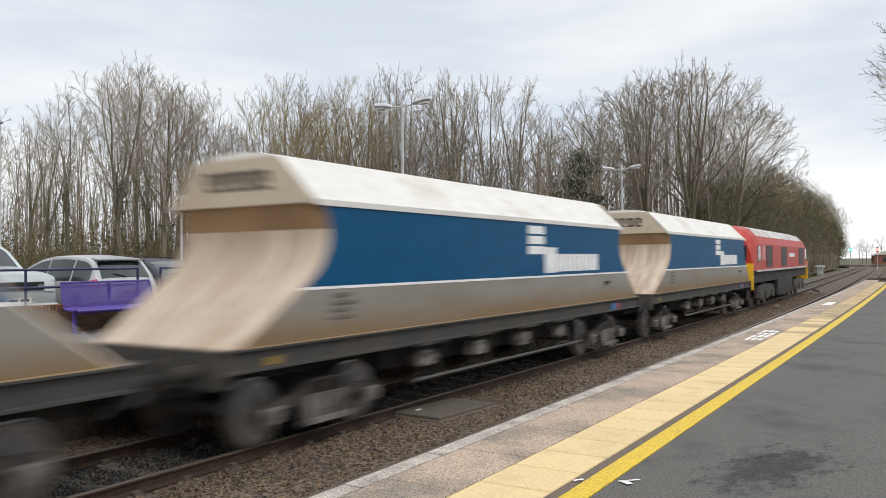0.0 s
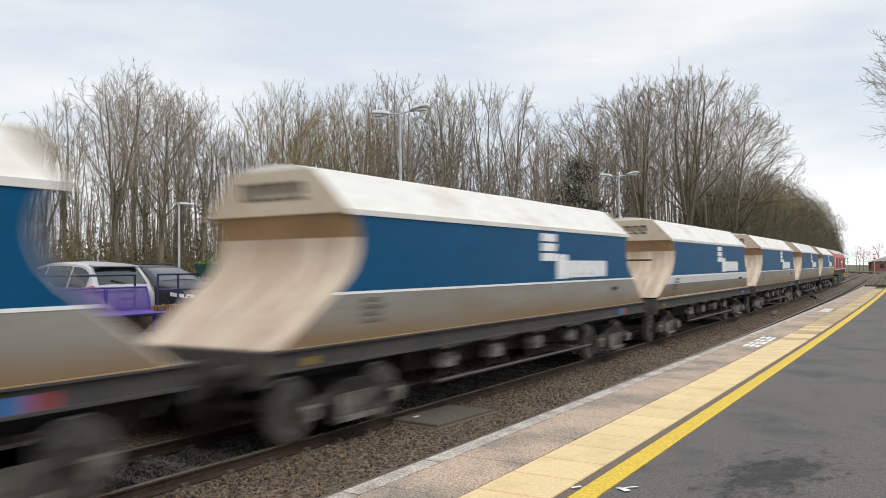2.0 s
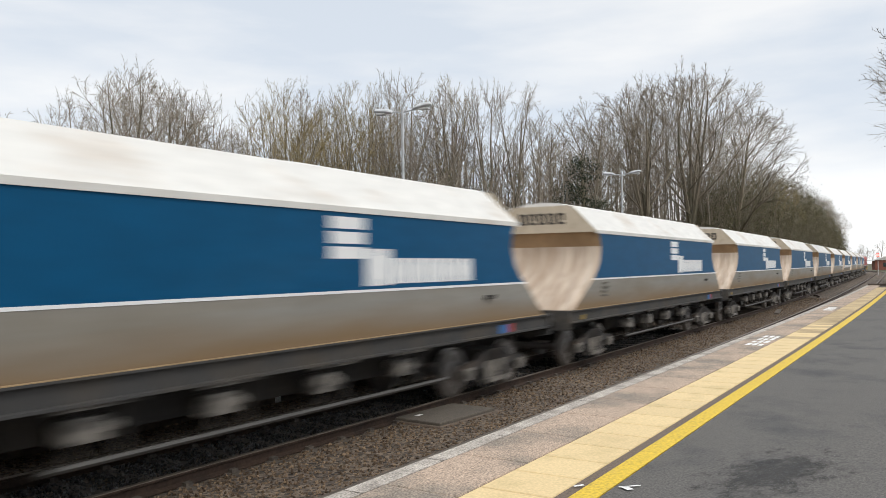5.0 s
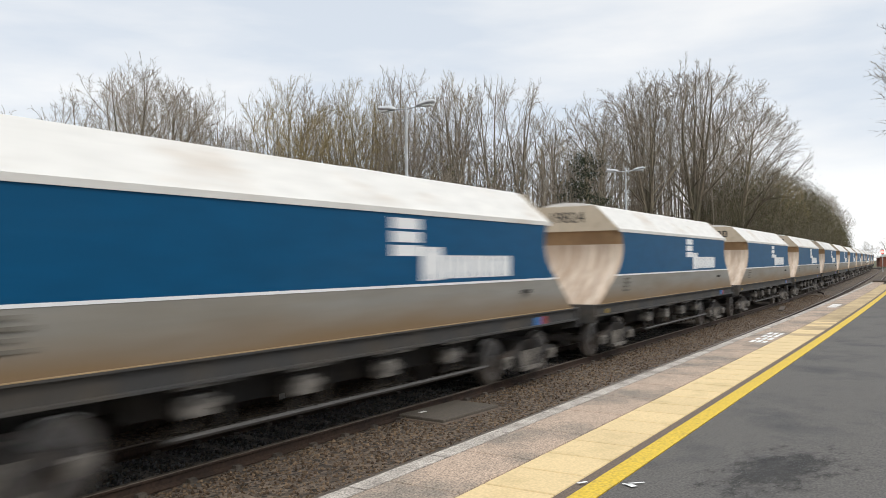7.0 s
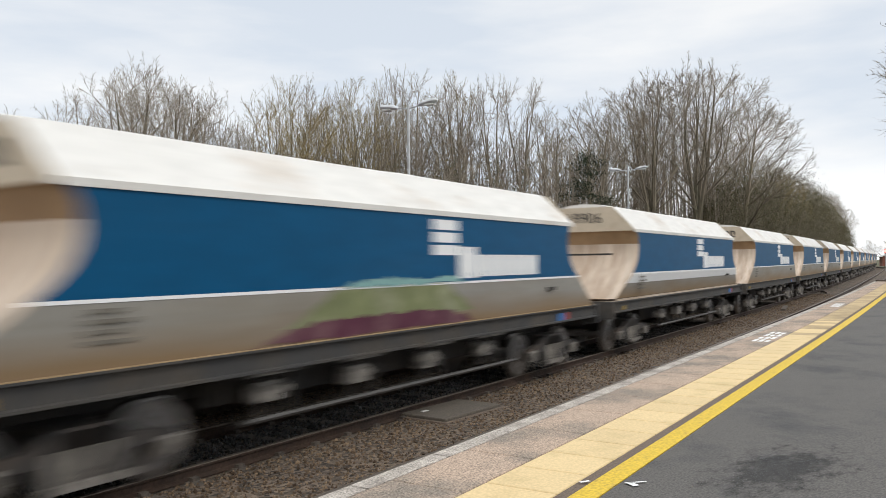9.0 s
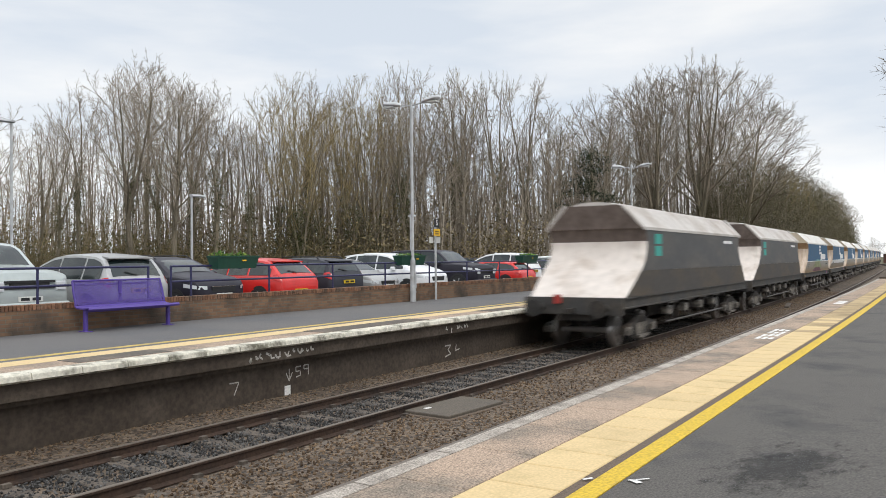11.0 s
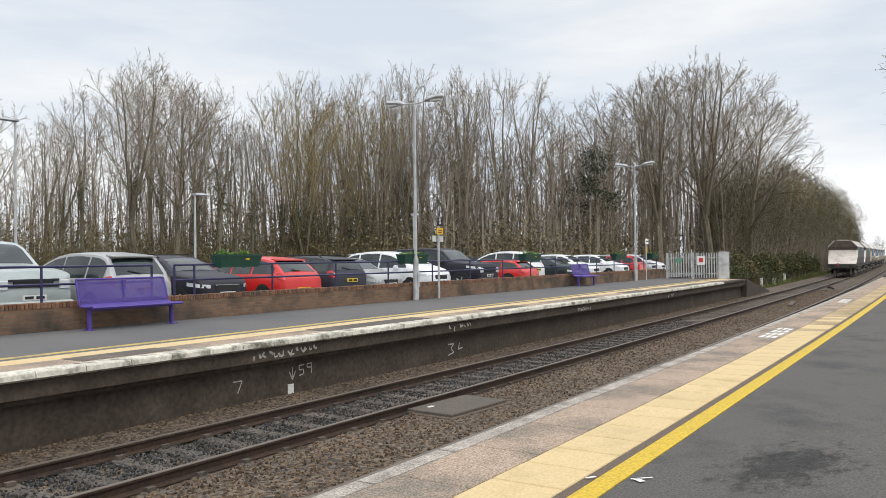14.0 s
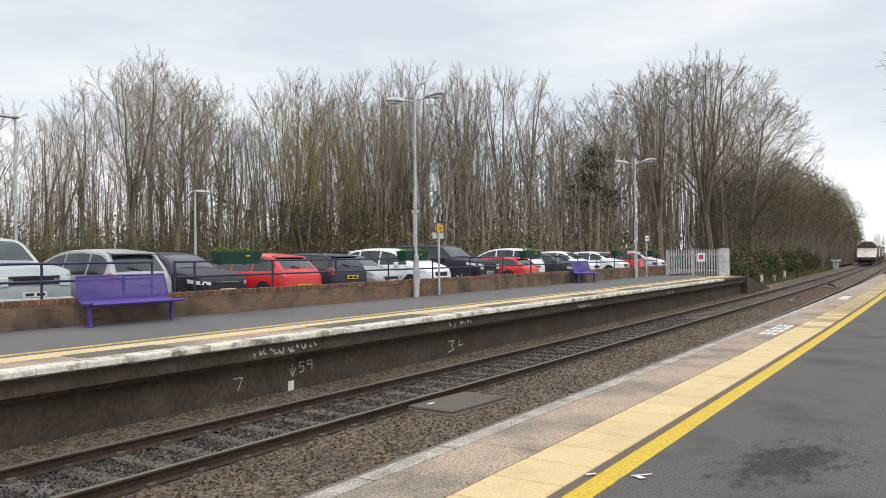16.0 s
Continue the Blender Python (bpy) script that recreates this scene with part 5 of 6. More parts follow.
wood = random.Random(77)
LABELS = ("bare ash tree with a fine grey-brown crown", "bare upright tree with ivy on its trunk", "multi-stemmed bare hazel with olive twigs",
          "bare tree with ochre budding twigs and ivy", "broad bare tree with spreading limbs", "bare multi-stemmed tree with ivied trunks", "slim bare tree deeper in the wood", "tall bare tree with a rounded crown")
EDGE_LINE = [(-8, 44), (6, 43), (20, 42), (34, 41), (46, 39), (54, 35), (60, 30)]
for row, (back, gap) in enumerate(((0, 1.9), (4.0, 2.4), (9, 3.0))):
    for (xa, ya), (xb, yb) in zip(EDGE_LINE, EDGE_LINE[1:]):
        n = max(1, int(math.hypot(xb - xa, yb - ya) / gap))
        for i in range(n):
            f = (i + wood.random() * 0.9) / n
            x, y = xa + (xb - xa) * f + wood.uniform(-1, 1) + back * 0.25, ya + (yb - ya) * f + wood.uniform(-1.2, 1.2) + back
            az = math.degrees(math.atan2(y, x))
            if az > 44 and wood.random() < 0.35:
                continue
            if az > 47:
                kind = wood.choice((0, 0, 7, 1, 5))
            elif az > 36:
                kind = wood.choice((3, 3, 2, 1, 3))
            else:
                kind = wood.choice((1, 5, 0, 1, 3, 5))
            if row > 1:
                kind = wood.choice((6, 6, 6, 1))
            h = (skyline(x, y) * 1.06 - 0.7) * wood.choice((1.0, 0.97, 0.92, 0.86, 0.78))
            plant(kind, x, y, 0.7, h, wood.uniform(0, 360), LABELS[kind], 1.0 if kind in (0, 4) else 0.85)
# the tall trees by the line
for x, y, kind, h, wide, turn in ((72, 22.6, 4, 21.0, 0.92, 20), (80, 20.2, 4, 23.3, 1.0, 130), (68, 26.0, 7, 18.0, 1.0, 70), (90, 18.6, 7, 20.5, 1.1, 310), (65, 30, 0, 17.0, 0.95, 40), (85, 27, 5, 20.0, 1.0, 15),
                                  (95, 24, 7, 19.5, 1.0, 80), (103, 21, 0, 18.0, 1.0, 160), (112, 22, 7, 17.5, 1.0, 220), (125, 22.5, 0, 17.5, 1.1, 260), (138, 22.0, 7, 17.5, 1.0, 300), (72, 31, 3, 17, 1.0, 10), (82, 32, 0, 19, 1.0, 90),
                                  (150, 21.0, 0, 17.0, 1.0, 33), (162, 20.5, 7, 16.5, 1.0, 66), (174, 20.4, 0, 16.5, 1.0, 99), (186, 20.8, 7, 17.0, 0.95, 132), (198, 21.2, 4, 16.0, 0.9, 165), (210, 22.0, 0, 14.5, 1.0, 198), (120, 19.2, 3, 15, 1.1, 230), (108, 19.0, 3, 15, 1.1, 264)):
    plant(kind, x, y, -0.3, h, turn, "tall bare ash tree with a spreading rounded crown" if kind == 4 else LABELS[kind], wide)


def bush(name, label, x, y, z, rx, ry, h, mat, count, size, seed, stems=60):
    """A bush of many leaves and sticks with an uneven outline."""
    rng = random.Random(seed)
    leaf, stick = Shape(), Shape()
    for _ in range(stems):
        a, k = rng.uniform(0, 6.28), math.sqrt(rng.random())
        tip = Vector((rx * k * math.cos(a), ry * k * math.sin(a), h * rng.uniform(0.5, 1.05) * (1 - 0.45 * k * k)))
        root = Vector((tip.x * 0.35, tip.y * 0.35, -0.1))
        mid = (root + tip) / 2 + Vector((rng.gauss(0, 0.2), rng.gauss(0, 0.2), 0.1 * h))
        twig(stick, root, mid, 0.035, 0.022)
        twig(stick, mid, tip, 0.022, 0.006)
        for _ in range(4):
            t2 = tip + Vector((rng.gauss(0, 0.35), rng.gauss(0, 0.35), rng.uniform(-0.1, 0.5))) * (0.3 + 0.12 * h)
            twig(stick, mid.lerp(tip, rng.uniform(0.3, 1)), t2, 0.012, 0.004)
        leaves(leaf, rng, tip, (rx * 0.16 + 0.08, ry * 0.16 + 0.08, h * 0.10 + 0.05), count, size)
    b = thing(name, label, "bush" if name == "bush" else "tree", m=pose(x, y, z))
    part("stem_tangle", plain_mesh(stick, "stem_tangle", TWIG), TWIG, b)
    part("foliage", plain_mesh(leaf, "foliage", mat), mat, b)
    return b


# dark bushy growth beside the line, past the platform's end
for i, (x, y, rx, ry, h) in enumerate(((84, 20.5, 3.5, 3, 10.5), (91, 19.6, 4.5, 3, 13.0), (99, 19.4, 4.5, 3, 14.0), (107, 19.0, 4.5, 3, 14.5), (116, 19.0, 5, 3, 14.5), (126, 18.8, 5, 3, 15.0), (137, 18.6, 5, 3, 14.5), (148, 18.6, 6, 3, 13.5), (160, 18.8, 6, 3, 13.5), (174, 19.2, 6, 3, 13.0), (190, 20.0, 6, 3, 12.0), (206, 21.0, 6, 3, 10.0))):
    bush("bush", "tall dense dark hawthorn thicket beside the line", x, y, -0.4, rx, ry, h, SHRUB, 85 if x < 130 else 45, 0.06 if x < 130 else 0.085, 100 + i, 200)
for i in range(16):
    x = 62 + 5.2 * i
    bush("bush", "low tangled bramble and ivy bush by the track", x, float(np.interp(x, (62, 75, 110, 145), (14.6, 15.0, 16.6, 19.5))) + (i % 3) * 0.5, -0.5, 2.3, 1.3, 2.3 + 0.5 * (i % 2), (IVY, SHRUB, BRAMBLE)[i % 3], 70, 0.09, 200 + i, 60)
# evergreen among the bare trees
pine = thing("tree", "dark evergreen pine among the bare trees", "tree", m=pose(63.0, 25.4, 0.2))
rng = random.Random(31)
stick, leaf = Shape(), Shape()
twig(stick, Vector((0, 0, 0)), Vector((0.3, 0, 5.5)), 0.28, 0.2, 7)
twig(stick, Vector((0.3, 0, 5.5)), Vector((-0.3, 0, 11.0)), 0.2, 0.08, 7)
for i in range(26):
    z = rng.uniform(5.5, 11.2)
    a = rng.uniform(0, 6.28)
    tip = Vector((math.cos(a), math.sin(a), 0.25)) * rng.uniform(0.6, 2.3) * (1.25 - (z - 5) / 9) + Vector((0, 0, z))
    twig(stick, Vector((0, 0, z - 0.3)), tip, 0.06, 0.02, 4)
    leaves(leaf, rng, tip, (0.50, 0.50, 0.20), 170, 0.07)
part("trunk", plain_mesh(stick, "trunk", BARK), BARK, pine)
part("crown", plain_mesh(leaf, "crown", CONIFER), CONIFER, pine)

# undergrowth along the wood's edge
rng = random.Random(41)
under = Shape()
for (xa, ya), (xb, yb) in zip(EDGE_LINE, EDGE_LINE[1:] ):
    n = int(math.hypot(xb - xa, yb - ya) * 50)
    for i in range(n):
        f = rng.random()
        dep = rng.random() ** 1.4 * 18
        p = Vector((xa + (xb - xa) * f + rng.uniform(-1, 1), ya + (yb - ya) * f - 1.5 + dep, 0.6))
        h = rng.uniform(0.8, 3.4) + (3.5 * rng.random() if rng.random() < 0.3 else 0)
        lean = Vector((rng.gauss(0, 0.3), rng.gauss(0, 0.3), 1)) * h
        q = p + lean * 0.55
        r = p + lean + Vector((rng.gauss(0, 0.25), rng.gauss(0, 0.25), -0.1 * h))
        twig(under, p, q, 0.02, 0.014)
        twig(under, q, r, 0.014, 0.005)
        for _ in range(3):
            twig(under, q.lerp(r, rng.random()), r + Vector((rng.gauss(0, 0.5), rng.gauss(0, 0.5), rng.gauss(0, 0.35))), 0.009, 0.004)
        leaves(under, rng, r - Vector((0, 0, 0.4 * h)), (0.35, 0.35, 0.3 * h), 8, 0.045)
ob = new("undergrowth", plain_mesh(under, "undergrowth", BRAMBLE))
tagged(ob, "brown tangled undergrowth along the wood's edge", "undergrowth", kind="stuff")
hedge = Shape()
for (xa, ya), (xb, yb) in zip(EDGE_LINE, EDGE_LINE[1:]):
    n = int(math.hypot(xb - xa, yb - ya) * 34)
    for i in range(n):
        f = rng.random()
        p = Vector((xa + (xb - xa) * f, ya + (yb - ya) * f + rng.uniform(-2.0, 8), 0.7 + abs(rng.gauss(0, 1.5))))
        leaves(hedge, rng, p, (0.45, 0.45, 0.4), 26, 0.045)
ob = new("ivy_ground_cover", plain_mesh(hedge, "ivy_ground_cover", IVY))
tagged(ob, "dark ivy and evergreen scrub under the trees", "undergrowth", kind="stuff")

# the depth of the wood: a thicket of slim stems behind the standing trees
rng = random.Random(61)
deep = Shape()
for _ in range(1500):
    az = radians(rng.uniform(12.5, 66))
    near = float(np.interp(math.degrees(az), (12, 18, 24, 30, 38, 66), (86, 76, 64, 60, 62, 64)))
    if math.degrees(az) > 43 and rng.random() < 0.45:
        continue
    d = near + rng.random() ** 1.3 * 26
    p = Vector((d * math.cos(az), d * math.sin(az), 0.4))
    h = (skyline(p.x, p.y) - 1.0) * rng.uniform(0.40, 0.82)
    lean = Vector((rng.gauss(0, 0.05), rng.gauss(0, 0.05), 1))
    r = rng.uniform(0.03, 0.12)
    m, q = p + lean * h * 0.55, p + lean * h + Vector((rng.gauss(0, 0.4), rng.gauss(0, 0.4), 0))
    twig(deep, p, m, r, r * 0.6)
    twig(deep, m, q, r * 0.6, 0.015)
    for k in range(15):
        f = rng.uniform(0.15, 1.0)
        b = p.lerp(m, f / 0.55) if f < 0.55 else m.lerp(q, (f - 0.55) / 0.45)
        ln = rng.uniform(0.8, 2.6)
        tip = b + Vector((rng.gauss(0, 0.5), rng.gauss(0, 0.5), rng.uniform(0.3, 1.0))) * ln
        cone(deep, b, tip, 0.03)
        w = b.lerp(tip, 0.5)
        cone(deep, w, w + Vector((rng.gauss(0, 0.5), rng.gauss(0, 0.5), 0.6)) * ln * 0.5, 0.02)
ob = new("deep_wood", plain_mesh(deep, "deep_wood", TWIG))
tagged(ob, "dense bare stems deep in the wood", "wood", kind="stuff")
scrub = Shape()
for _ in range(2600):
    az = radians(rng.uniform(12.5, 66))
    near = float(np.interp(math.degrees(az), (12, 18, 24, 30, 38, 66), (84, 72, 57, 53, 55, 57)))
    d = near + rng.random() * 24
    leaves(scrub, rng, Vector((d * math.cos(az), d * math.sin(az), 0.6 + abs(rng.gauss(0, 2.0)))), (0.9, 0.9, 0.7), 26, 0.095)
ob = new("wood_scrub", plain_mesh(scrub, "wood_scrub", BRAMBLE))
tagged(ob, "brown scrub and dead leaves deep in the wood", "undergrowth", kind="stuff")

# long grass beside the track past the platform
GRASS = island_material("dry_green_grass", (0.06, 0.075, 0.02), (0.24, 0.22, 0.10), 0.9, 0.2, (0.12, 0.13, 0.045))
blades = Shape()
rng = random.Random(51)
for _ in range(9000):
    s = rng.uniform(49, 130)
    p = at(s, rng.uniform(11.0, 15.5), -0.55)
    h = rng.uniform(0.15, 0.6)
    d = Vector((rng.gauss(0, 0.3), rng.gauss(0, 0.3), 1)) * h
    u = Vector((rng.uniform(-1, 1), rng.uniform(-1, 1), 0)) * 0.03
    blades.add([p - u, p + u, p + d], [(0, 1, 2)])
ob = new("long_grass", plain_mesh(blades, "long_grass", GRASS))
tagged(ob, "dry green grass on the bank past the platform", "grass", kind="stuff")


# ---- platform furniture ----
GALV = material("galvanised_steel", (0.52, 0.53, 0.54), 0.55, metal=0.2, grain=0.1, grain_size=12, stain=(0.30, 0.30, 0.30), stain_size=3)
NAVY = material("navy_rail_paint", (0.022, 0.022, 0.075), 0.45, grain=0.1, grain_size=12)
PURPLE = material("purple_bench_paint", (0.085, 0.050, 0.27), 0.5, grain=0.08, grain_size=30, vary=0.1)
PURPLE_MESH = material("purple_perforated_sheet", (0.085, 0.050, 0.27), 0.5, grain=0.2, grain_size=120, alpha=0.62)
GREEN_TUB = material("green_planter", (0.008, 0.055, 0.035), 0.5, grain=0.1, grain_size=12)
LEAF_GREEN = island_material("planter_leaves", (0.03, 0.10, 0.015), (0.30, 0.38, 0.08), 0.7, 0.3, (0.08, 0.2, 0.03))
SIGN_BLACK = material("black_sign", (0.012, 0.012, 0.013), 0.5)
SIGN_WHITE = material("white_sign", (0.80, 0.80, 0.78), 0.5)
SIGN_YELLOW = material("yellow_sign", (0.72, 0.42, 0.01), 0.5)
SIGN_GREEN = material("green_sign", (0.14, 0.33, 0.22), 0.5)
SIGN_RED = material("red_sign", (0.60, 0.05, 0.04), 0.5)
LENS = material("lamp_lens", (0.55, 0.55, 0.52), 0.25)


def street_lamp(s, y):
    lamp = thing("street_lamp", "galvanised twin-arm platform lamp column", "street lamp", "platform lamps", m=stand(s, y, PLAT))
    part("base", Shape().tube((0, 0, 0), (0, 0, 1.35), 0.095, 0.085, 12).tube((0, 0, 0.30), (0, 0, 0.36), 0.105, 0.105, 12), GALV, lamp, smooth=True)
    part("column", Shape().tube((0, 0, 1.3), (0, 0, 1.42), 0.085, 0.05, 12).tube((0, 0, 1.42), (0, 0, 6.42), 0.05, 0.042, 12), GALV, lamp, smooth=True)
    part("base_door", Shape().box(-0.045, 0.045, -0.108, -0.09, 0.45, 0.95), GALV, lamp)
    for k in (-1, 1):
        part("arm", Shape().pipe([(0, 0, 6.28), (0, k * 0.25, 6.31), (0, k * 0.5, 6.34)], 0.024, 8), GALV, lamp, smooth=True)
        sh = Shape()
        rings = []
        for d, wd, h, z in ((0.40, 0.05, 0.04, 6.33), (0.46, 0.10, 0.08, 6.345), (0.65, 0.15, 0.11, 6.37), (0.95, 0.15, 0.10, 6.41), (1.06, 0.10, 0.07, 6.42), (1.10, 0.04, 0.03, 6.42)):
            rings.append([Vector((wd * math.cos(a), k * d, z + (h if math.sin(a) > 0 else h * 0.6) * math.sin(a))) for a in [i * math.pi / 6 for i in range(12)]])
        sh.loft(rings)
        part("lantern", sh, GALV, lamp, smooth=True)
        part("lens", Shape().soft_box(-0.11, 0.11, min(k * 0.66, k * 1.0), max(k * 0.66, k * 1.0), 6.29, 6.345, 0.02), LENS, lamp)
    return lamp


for s in (20.8, 42.4, -1.5):
    street_lamp(s, 14.42)


def tall_lamp(x, y, z, h, arm, label):
    lamp = thing("street_lamp", label, "street lamp", "car park lamps", m=pose(x, y, z))
    part("column", Shape().tube((0, 0, 0), (0, 0, 1.2), 0.09, 0.09, 10).tube((0, 0, 1.2), (0, 0, h), 0.06, 0.05, 10), GALV, lamp, smooth=True)
    part("lantern", Shape().loft([[Vector((a, b * 0.14, h - 0.02 + c * 0.1)) for b, c in ((-1, 0), (-0.7, 0.8), (0.7, 0.8), (1, 0), (0.6, -0.4), (-0.6, -0.4))] for a in (-0.05, 0.1, arm)]), GALV, lamp, smooth=True)


tall_lamp(25.3, 30.5, CARPARK, 4.55, 0.75, "white car park lamp column with one lantern")
tall_lamp(18.6, 34.0, CARPARK, 7.5, -0.8, "tall grey lamp column at the car park's edge")
tall_lamp(31.4, 22.0, CARPARK, 3.5, 0.25, "white car park lamp column with one lantern")


def bench(s, y, length, label):
    b = thing("bench", label, "bench", "platform benches", m=stand(s, y, PLAT + 0.02))
    h = length / 2
    for z0, z1, y0, y1, name in ((0.50, 0.98, 0.26, 0.40, "backrest"),):
        sh = Shape()
        rings = []
        for t in (0, 0.15, 0.85, 1.0):
            e = 0.05 if t in (0, 1.0) else 0.0
            rings.append([Vector((x, y0 + (y1 - y0) * t + d, z0 + (z1 - z0) * t)) for x, d in ((-h + e, 0), (h - e, 0), (h - e, 0.02), (-h + e, 0.02))])
        sh.loft(rings)
        part(name, sh, PURPLE_MESH, b, "purple perforated steel back")
        for x in (-h, h):
            part("back_edge", Shape().pipe([(x, y0, z0), (x, (y0 + y1) / 2, (z0 + z1) / 2), (x * 0.985, y1, z1)], 0.022, 6), PURPLE, b)
        part("back_edge", Shape().pipe([(-h * 0.985, y1, z1), (h * 0.985, y1, z1)], 0.02, 6), PURPLE, b)
        part("back_strut", Shape().box(-0.03, 0.03, 0.32, 0.36, 0.48, 0.95), PURPLE, b)
    sh = Shape()
    sh.loft([[Vector((x, a, z)) for a, z in ((-0.20, 0.41), (-0.22, 0.44), (-0.19, 0.475), (0.0, 0.455), (0.20, 0.465), (0.27, 0.50), (0.28, 0.48), (0.20, 0.44), (0.0, 0.43), (-0.17, 0.45))] for x in (-h - 0.02, -h, h, h + 0.02)])
    part("seat", sh, PURPLE, b, "purple perforated steel seat")
    part("beam", Shape().box(-h * 0.95, h * 0.95, 0.02, 0.10, 0.37, 0.43), PURPLE, b)
    for x in (-h * 0.93, h * 0.93):
        part("leg", Shape().soft_box(x - 0.035, x + 0.035, 0.01, 0.09, 0.0, 0.42, 0.01), PURPLE, b)
        part("foot_plate", Shape().soft_box(x - 0.08, x + 0.08, -0.06, 0.16, 0.0, 0.012, 0.004), PURPLE, b)


bench(10.12, 14.08, 2.06, "purple perforated steel bench on the far platform")
bench(34.4, 14.08, 2.0, "purple steel bench farther along the platform")

fence_posts = [6.0, 8.54, 11.03, 11.63] + [12.19 + 2.505 * i for i in range(15)]
railing = thing("railing", "navy tubular railing on top of the low brick wall", "railing")
for s in fence_posts:
    p = at(s, WALL_Y + 0.11, 1.53)
    part("post", Shape().tube(p, p + Vector((0, 0, 0.69)), 0.026, 0.026, 8), NAVY, railing)
for a, b in ((-20.0, 11.03), (11.63, 47.3)):
    for z in (2.215, 1.87):
        part("rail", Shape().pipe([at(s, WALL_Y + 0.11, z) for s in span(a, b, 4)], 0.024, 8), NAVY, railing)

for s0, s1 in ((12.74, 14.08), (20.25, 21.6), (28.75, 30.2), (39.4, 41.0), (45.6, 46.8)):
    h = (s1 - s0) / 2
    tub = thing("planter", "dark green plastic planter hung on the railing with young plants", "planter", "railing planters", m=stand((s0 + s1) / 2, WALL_Y + 0.02, 2.14))
    sh = Shape()
    sh.loft([[Vector((x, y, z)) for x, y in ((-a, -b), (a, -b), (a, b), (-a, b))] for a, b, z in ((h - 0.07, 0.13, 0.0), (h - 0.01, 0.18, 0.27), (h, 0.195, 0.275), (h, 0.195, 0.31), (h - 0.03, 0.17, 0.31), (h - 0.03, 0.17, 0.26))])
    part("trough", sh, GREEN_TUB, tub)
    for x in (-h * 0.55, h * 0.55):
        part("bracket", Shape().box(x - 0.02, x + 0.02, 0.15, 0.22, -0.02, 0.31), NAVY, tub)
    part("label_plate", Shape().box(0.12, 0.24, -0.19, -0.172, 0.18, 0.21), SIGN_YELLOW, tub)
    lf = Shape()
    rng = random.Random(int(s0 * 10))
    for k in range(14):
        leaves(lf, rng, Vector((rng.uniform(-h * 0.85, h * 0.85), 0, 0.32)), (0.06, 0.06, 0.035), 14, 0.035)
    part("plants", plain_mesh(lf, "plants", LEAF_GREEN), LEAF_GREEN, tub)

sign = thing("stop_sign", "car stop marker on a grey post with yellow notice", "railway sign", m=stand(22.05, 14.35, PLAT + 0.02))
part("post", Shape().tube((0, 0, 0), (0, 0, 2.62), 0.038, 0.038, 10), GALV, sign)
board = part("board", Shape().soft_box(-0.14, 0.14, -0.06, -0.04, 2.40, 2.68, 0.01), SIGN_BLACK, sign, "black board with a white letter")
letters("S", 0.25, SIGN_WHITE, board, pose(0, -0.063, 2.545, 90, 0, 0), "letter")
part("notice", Shape().soft_box(-0.19, 0.19, -0.07, -0.045, 2.12, 2.34, 0.01), SIGN_YELLOW, sign, "yellow notice")
part("notice_bar", Shape().box(-0.12, 0.12, -0.074, -0.07, 2.24, 2.27).box(-0.12, 0.08, -0.074, -0.07, 2.17, 2.20), SIGN_BLACK, sign)
for x in (-0.33, 0.10):
    part("plate", Shape().soft_box(x, x + 0.24, 0.02, 0.04, 1.88, 2.08, 0.01), LENS, sign, "pale weathered plate")
name_sign = thing("platform_sign", "small white platform sign on a slim post", "sign", m=stand(43.9, 14.3, PLAT + 0.02))
part("post", Shape().tube((0, 0, 0), (0, 0, 2.35), 0.035, 0.035, 8), GALV, name_sign)
part("board", Shape().soft_box(-0.26, 0.26, -0.06, -0.03, 2.02, 2.30, 0.01), SIGN_WHITE, name_sign)
part("lettering_bar", Shape().box(-0.18, 0.18, -0.066, -0.06, 2.13, 2.20), SIGN_BLACK, name_sign)
part("notice", Shape().box(-0.07, 0.07, -0.05, -0.03, 1.55, 1.82), SIGN_YELLOW, name_sign)

# palisade fence across the platform's end
pal = thing("palisade_fence", "galvanised steel palisade fence with pointed pales", "fence")
F_S, z0 = 46.9, PLAT + 0.02
for i in range(20):
    y = 11.12 + 0.145 * i
    if y > 13.95:
        break
    p = at(F_S, y, z0)
    sh = Shape()
    sh.loft([[at(F_S, y - 0.035, z) + Vector((0, 0, 0)), at(F_S - 0.02, y, z), at(F_S, y + 0.035, z), at(F_S + 0.006, y, z)] for z in (z0 + 0.06, z0 + 1.42)] + [[at(F_S, y - 0.004, z0 + 1.52), at(F_S - 0.003, y, z0 + 1.52), at(F_S, y + 0.004, z0 + 1.52), at(F_S + 0.003, y, z0 + 1.52)]])
    part("pale", sh, GALV, pal)
for z in (z0 + 0.30, z0 + 1.20):
    part("cross_rail", Shape().pipe([at(F_S + 0.03, 11.05, z), at(F_S + 0.03, 14.0, z)], 0.025, 4), GALV, pal)
for y in (11.02, 12.5, 14.0):
    part("post", Shape().box(-0.05, 0.05, -0.05, 0.05, 0, 1.5, m=stand(F_S + 0.06, y, z0)), GALV, pal)
part("end_panel", Shape().box(-0.03, 0.03, -0.28, 0.28, 0, 1.55, m=stand(F_S, 10.72, z0, 25)), GALV, pal, "grey flat steel panel")
part("notice", Shape().box(-0.035, -0.025, -0.20, 0.20, 0.95, 1.18, m=stand(F_S, 13.3, z0)), SIGN_GREEN, pal, "green notice")
n2 = part("notice", Shape().box(-0.035, -0.025, -0.22, 0.22, 0.8, 1.3, m=stand(F_S, 12.0, z0)), SIGN_WHITE, pal, "white warning notice")
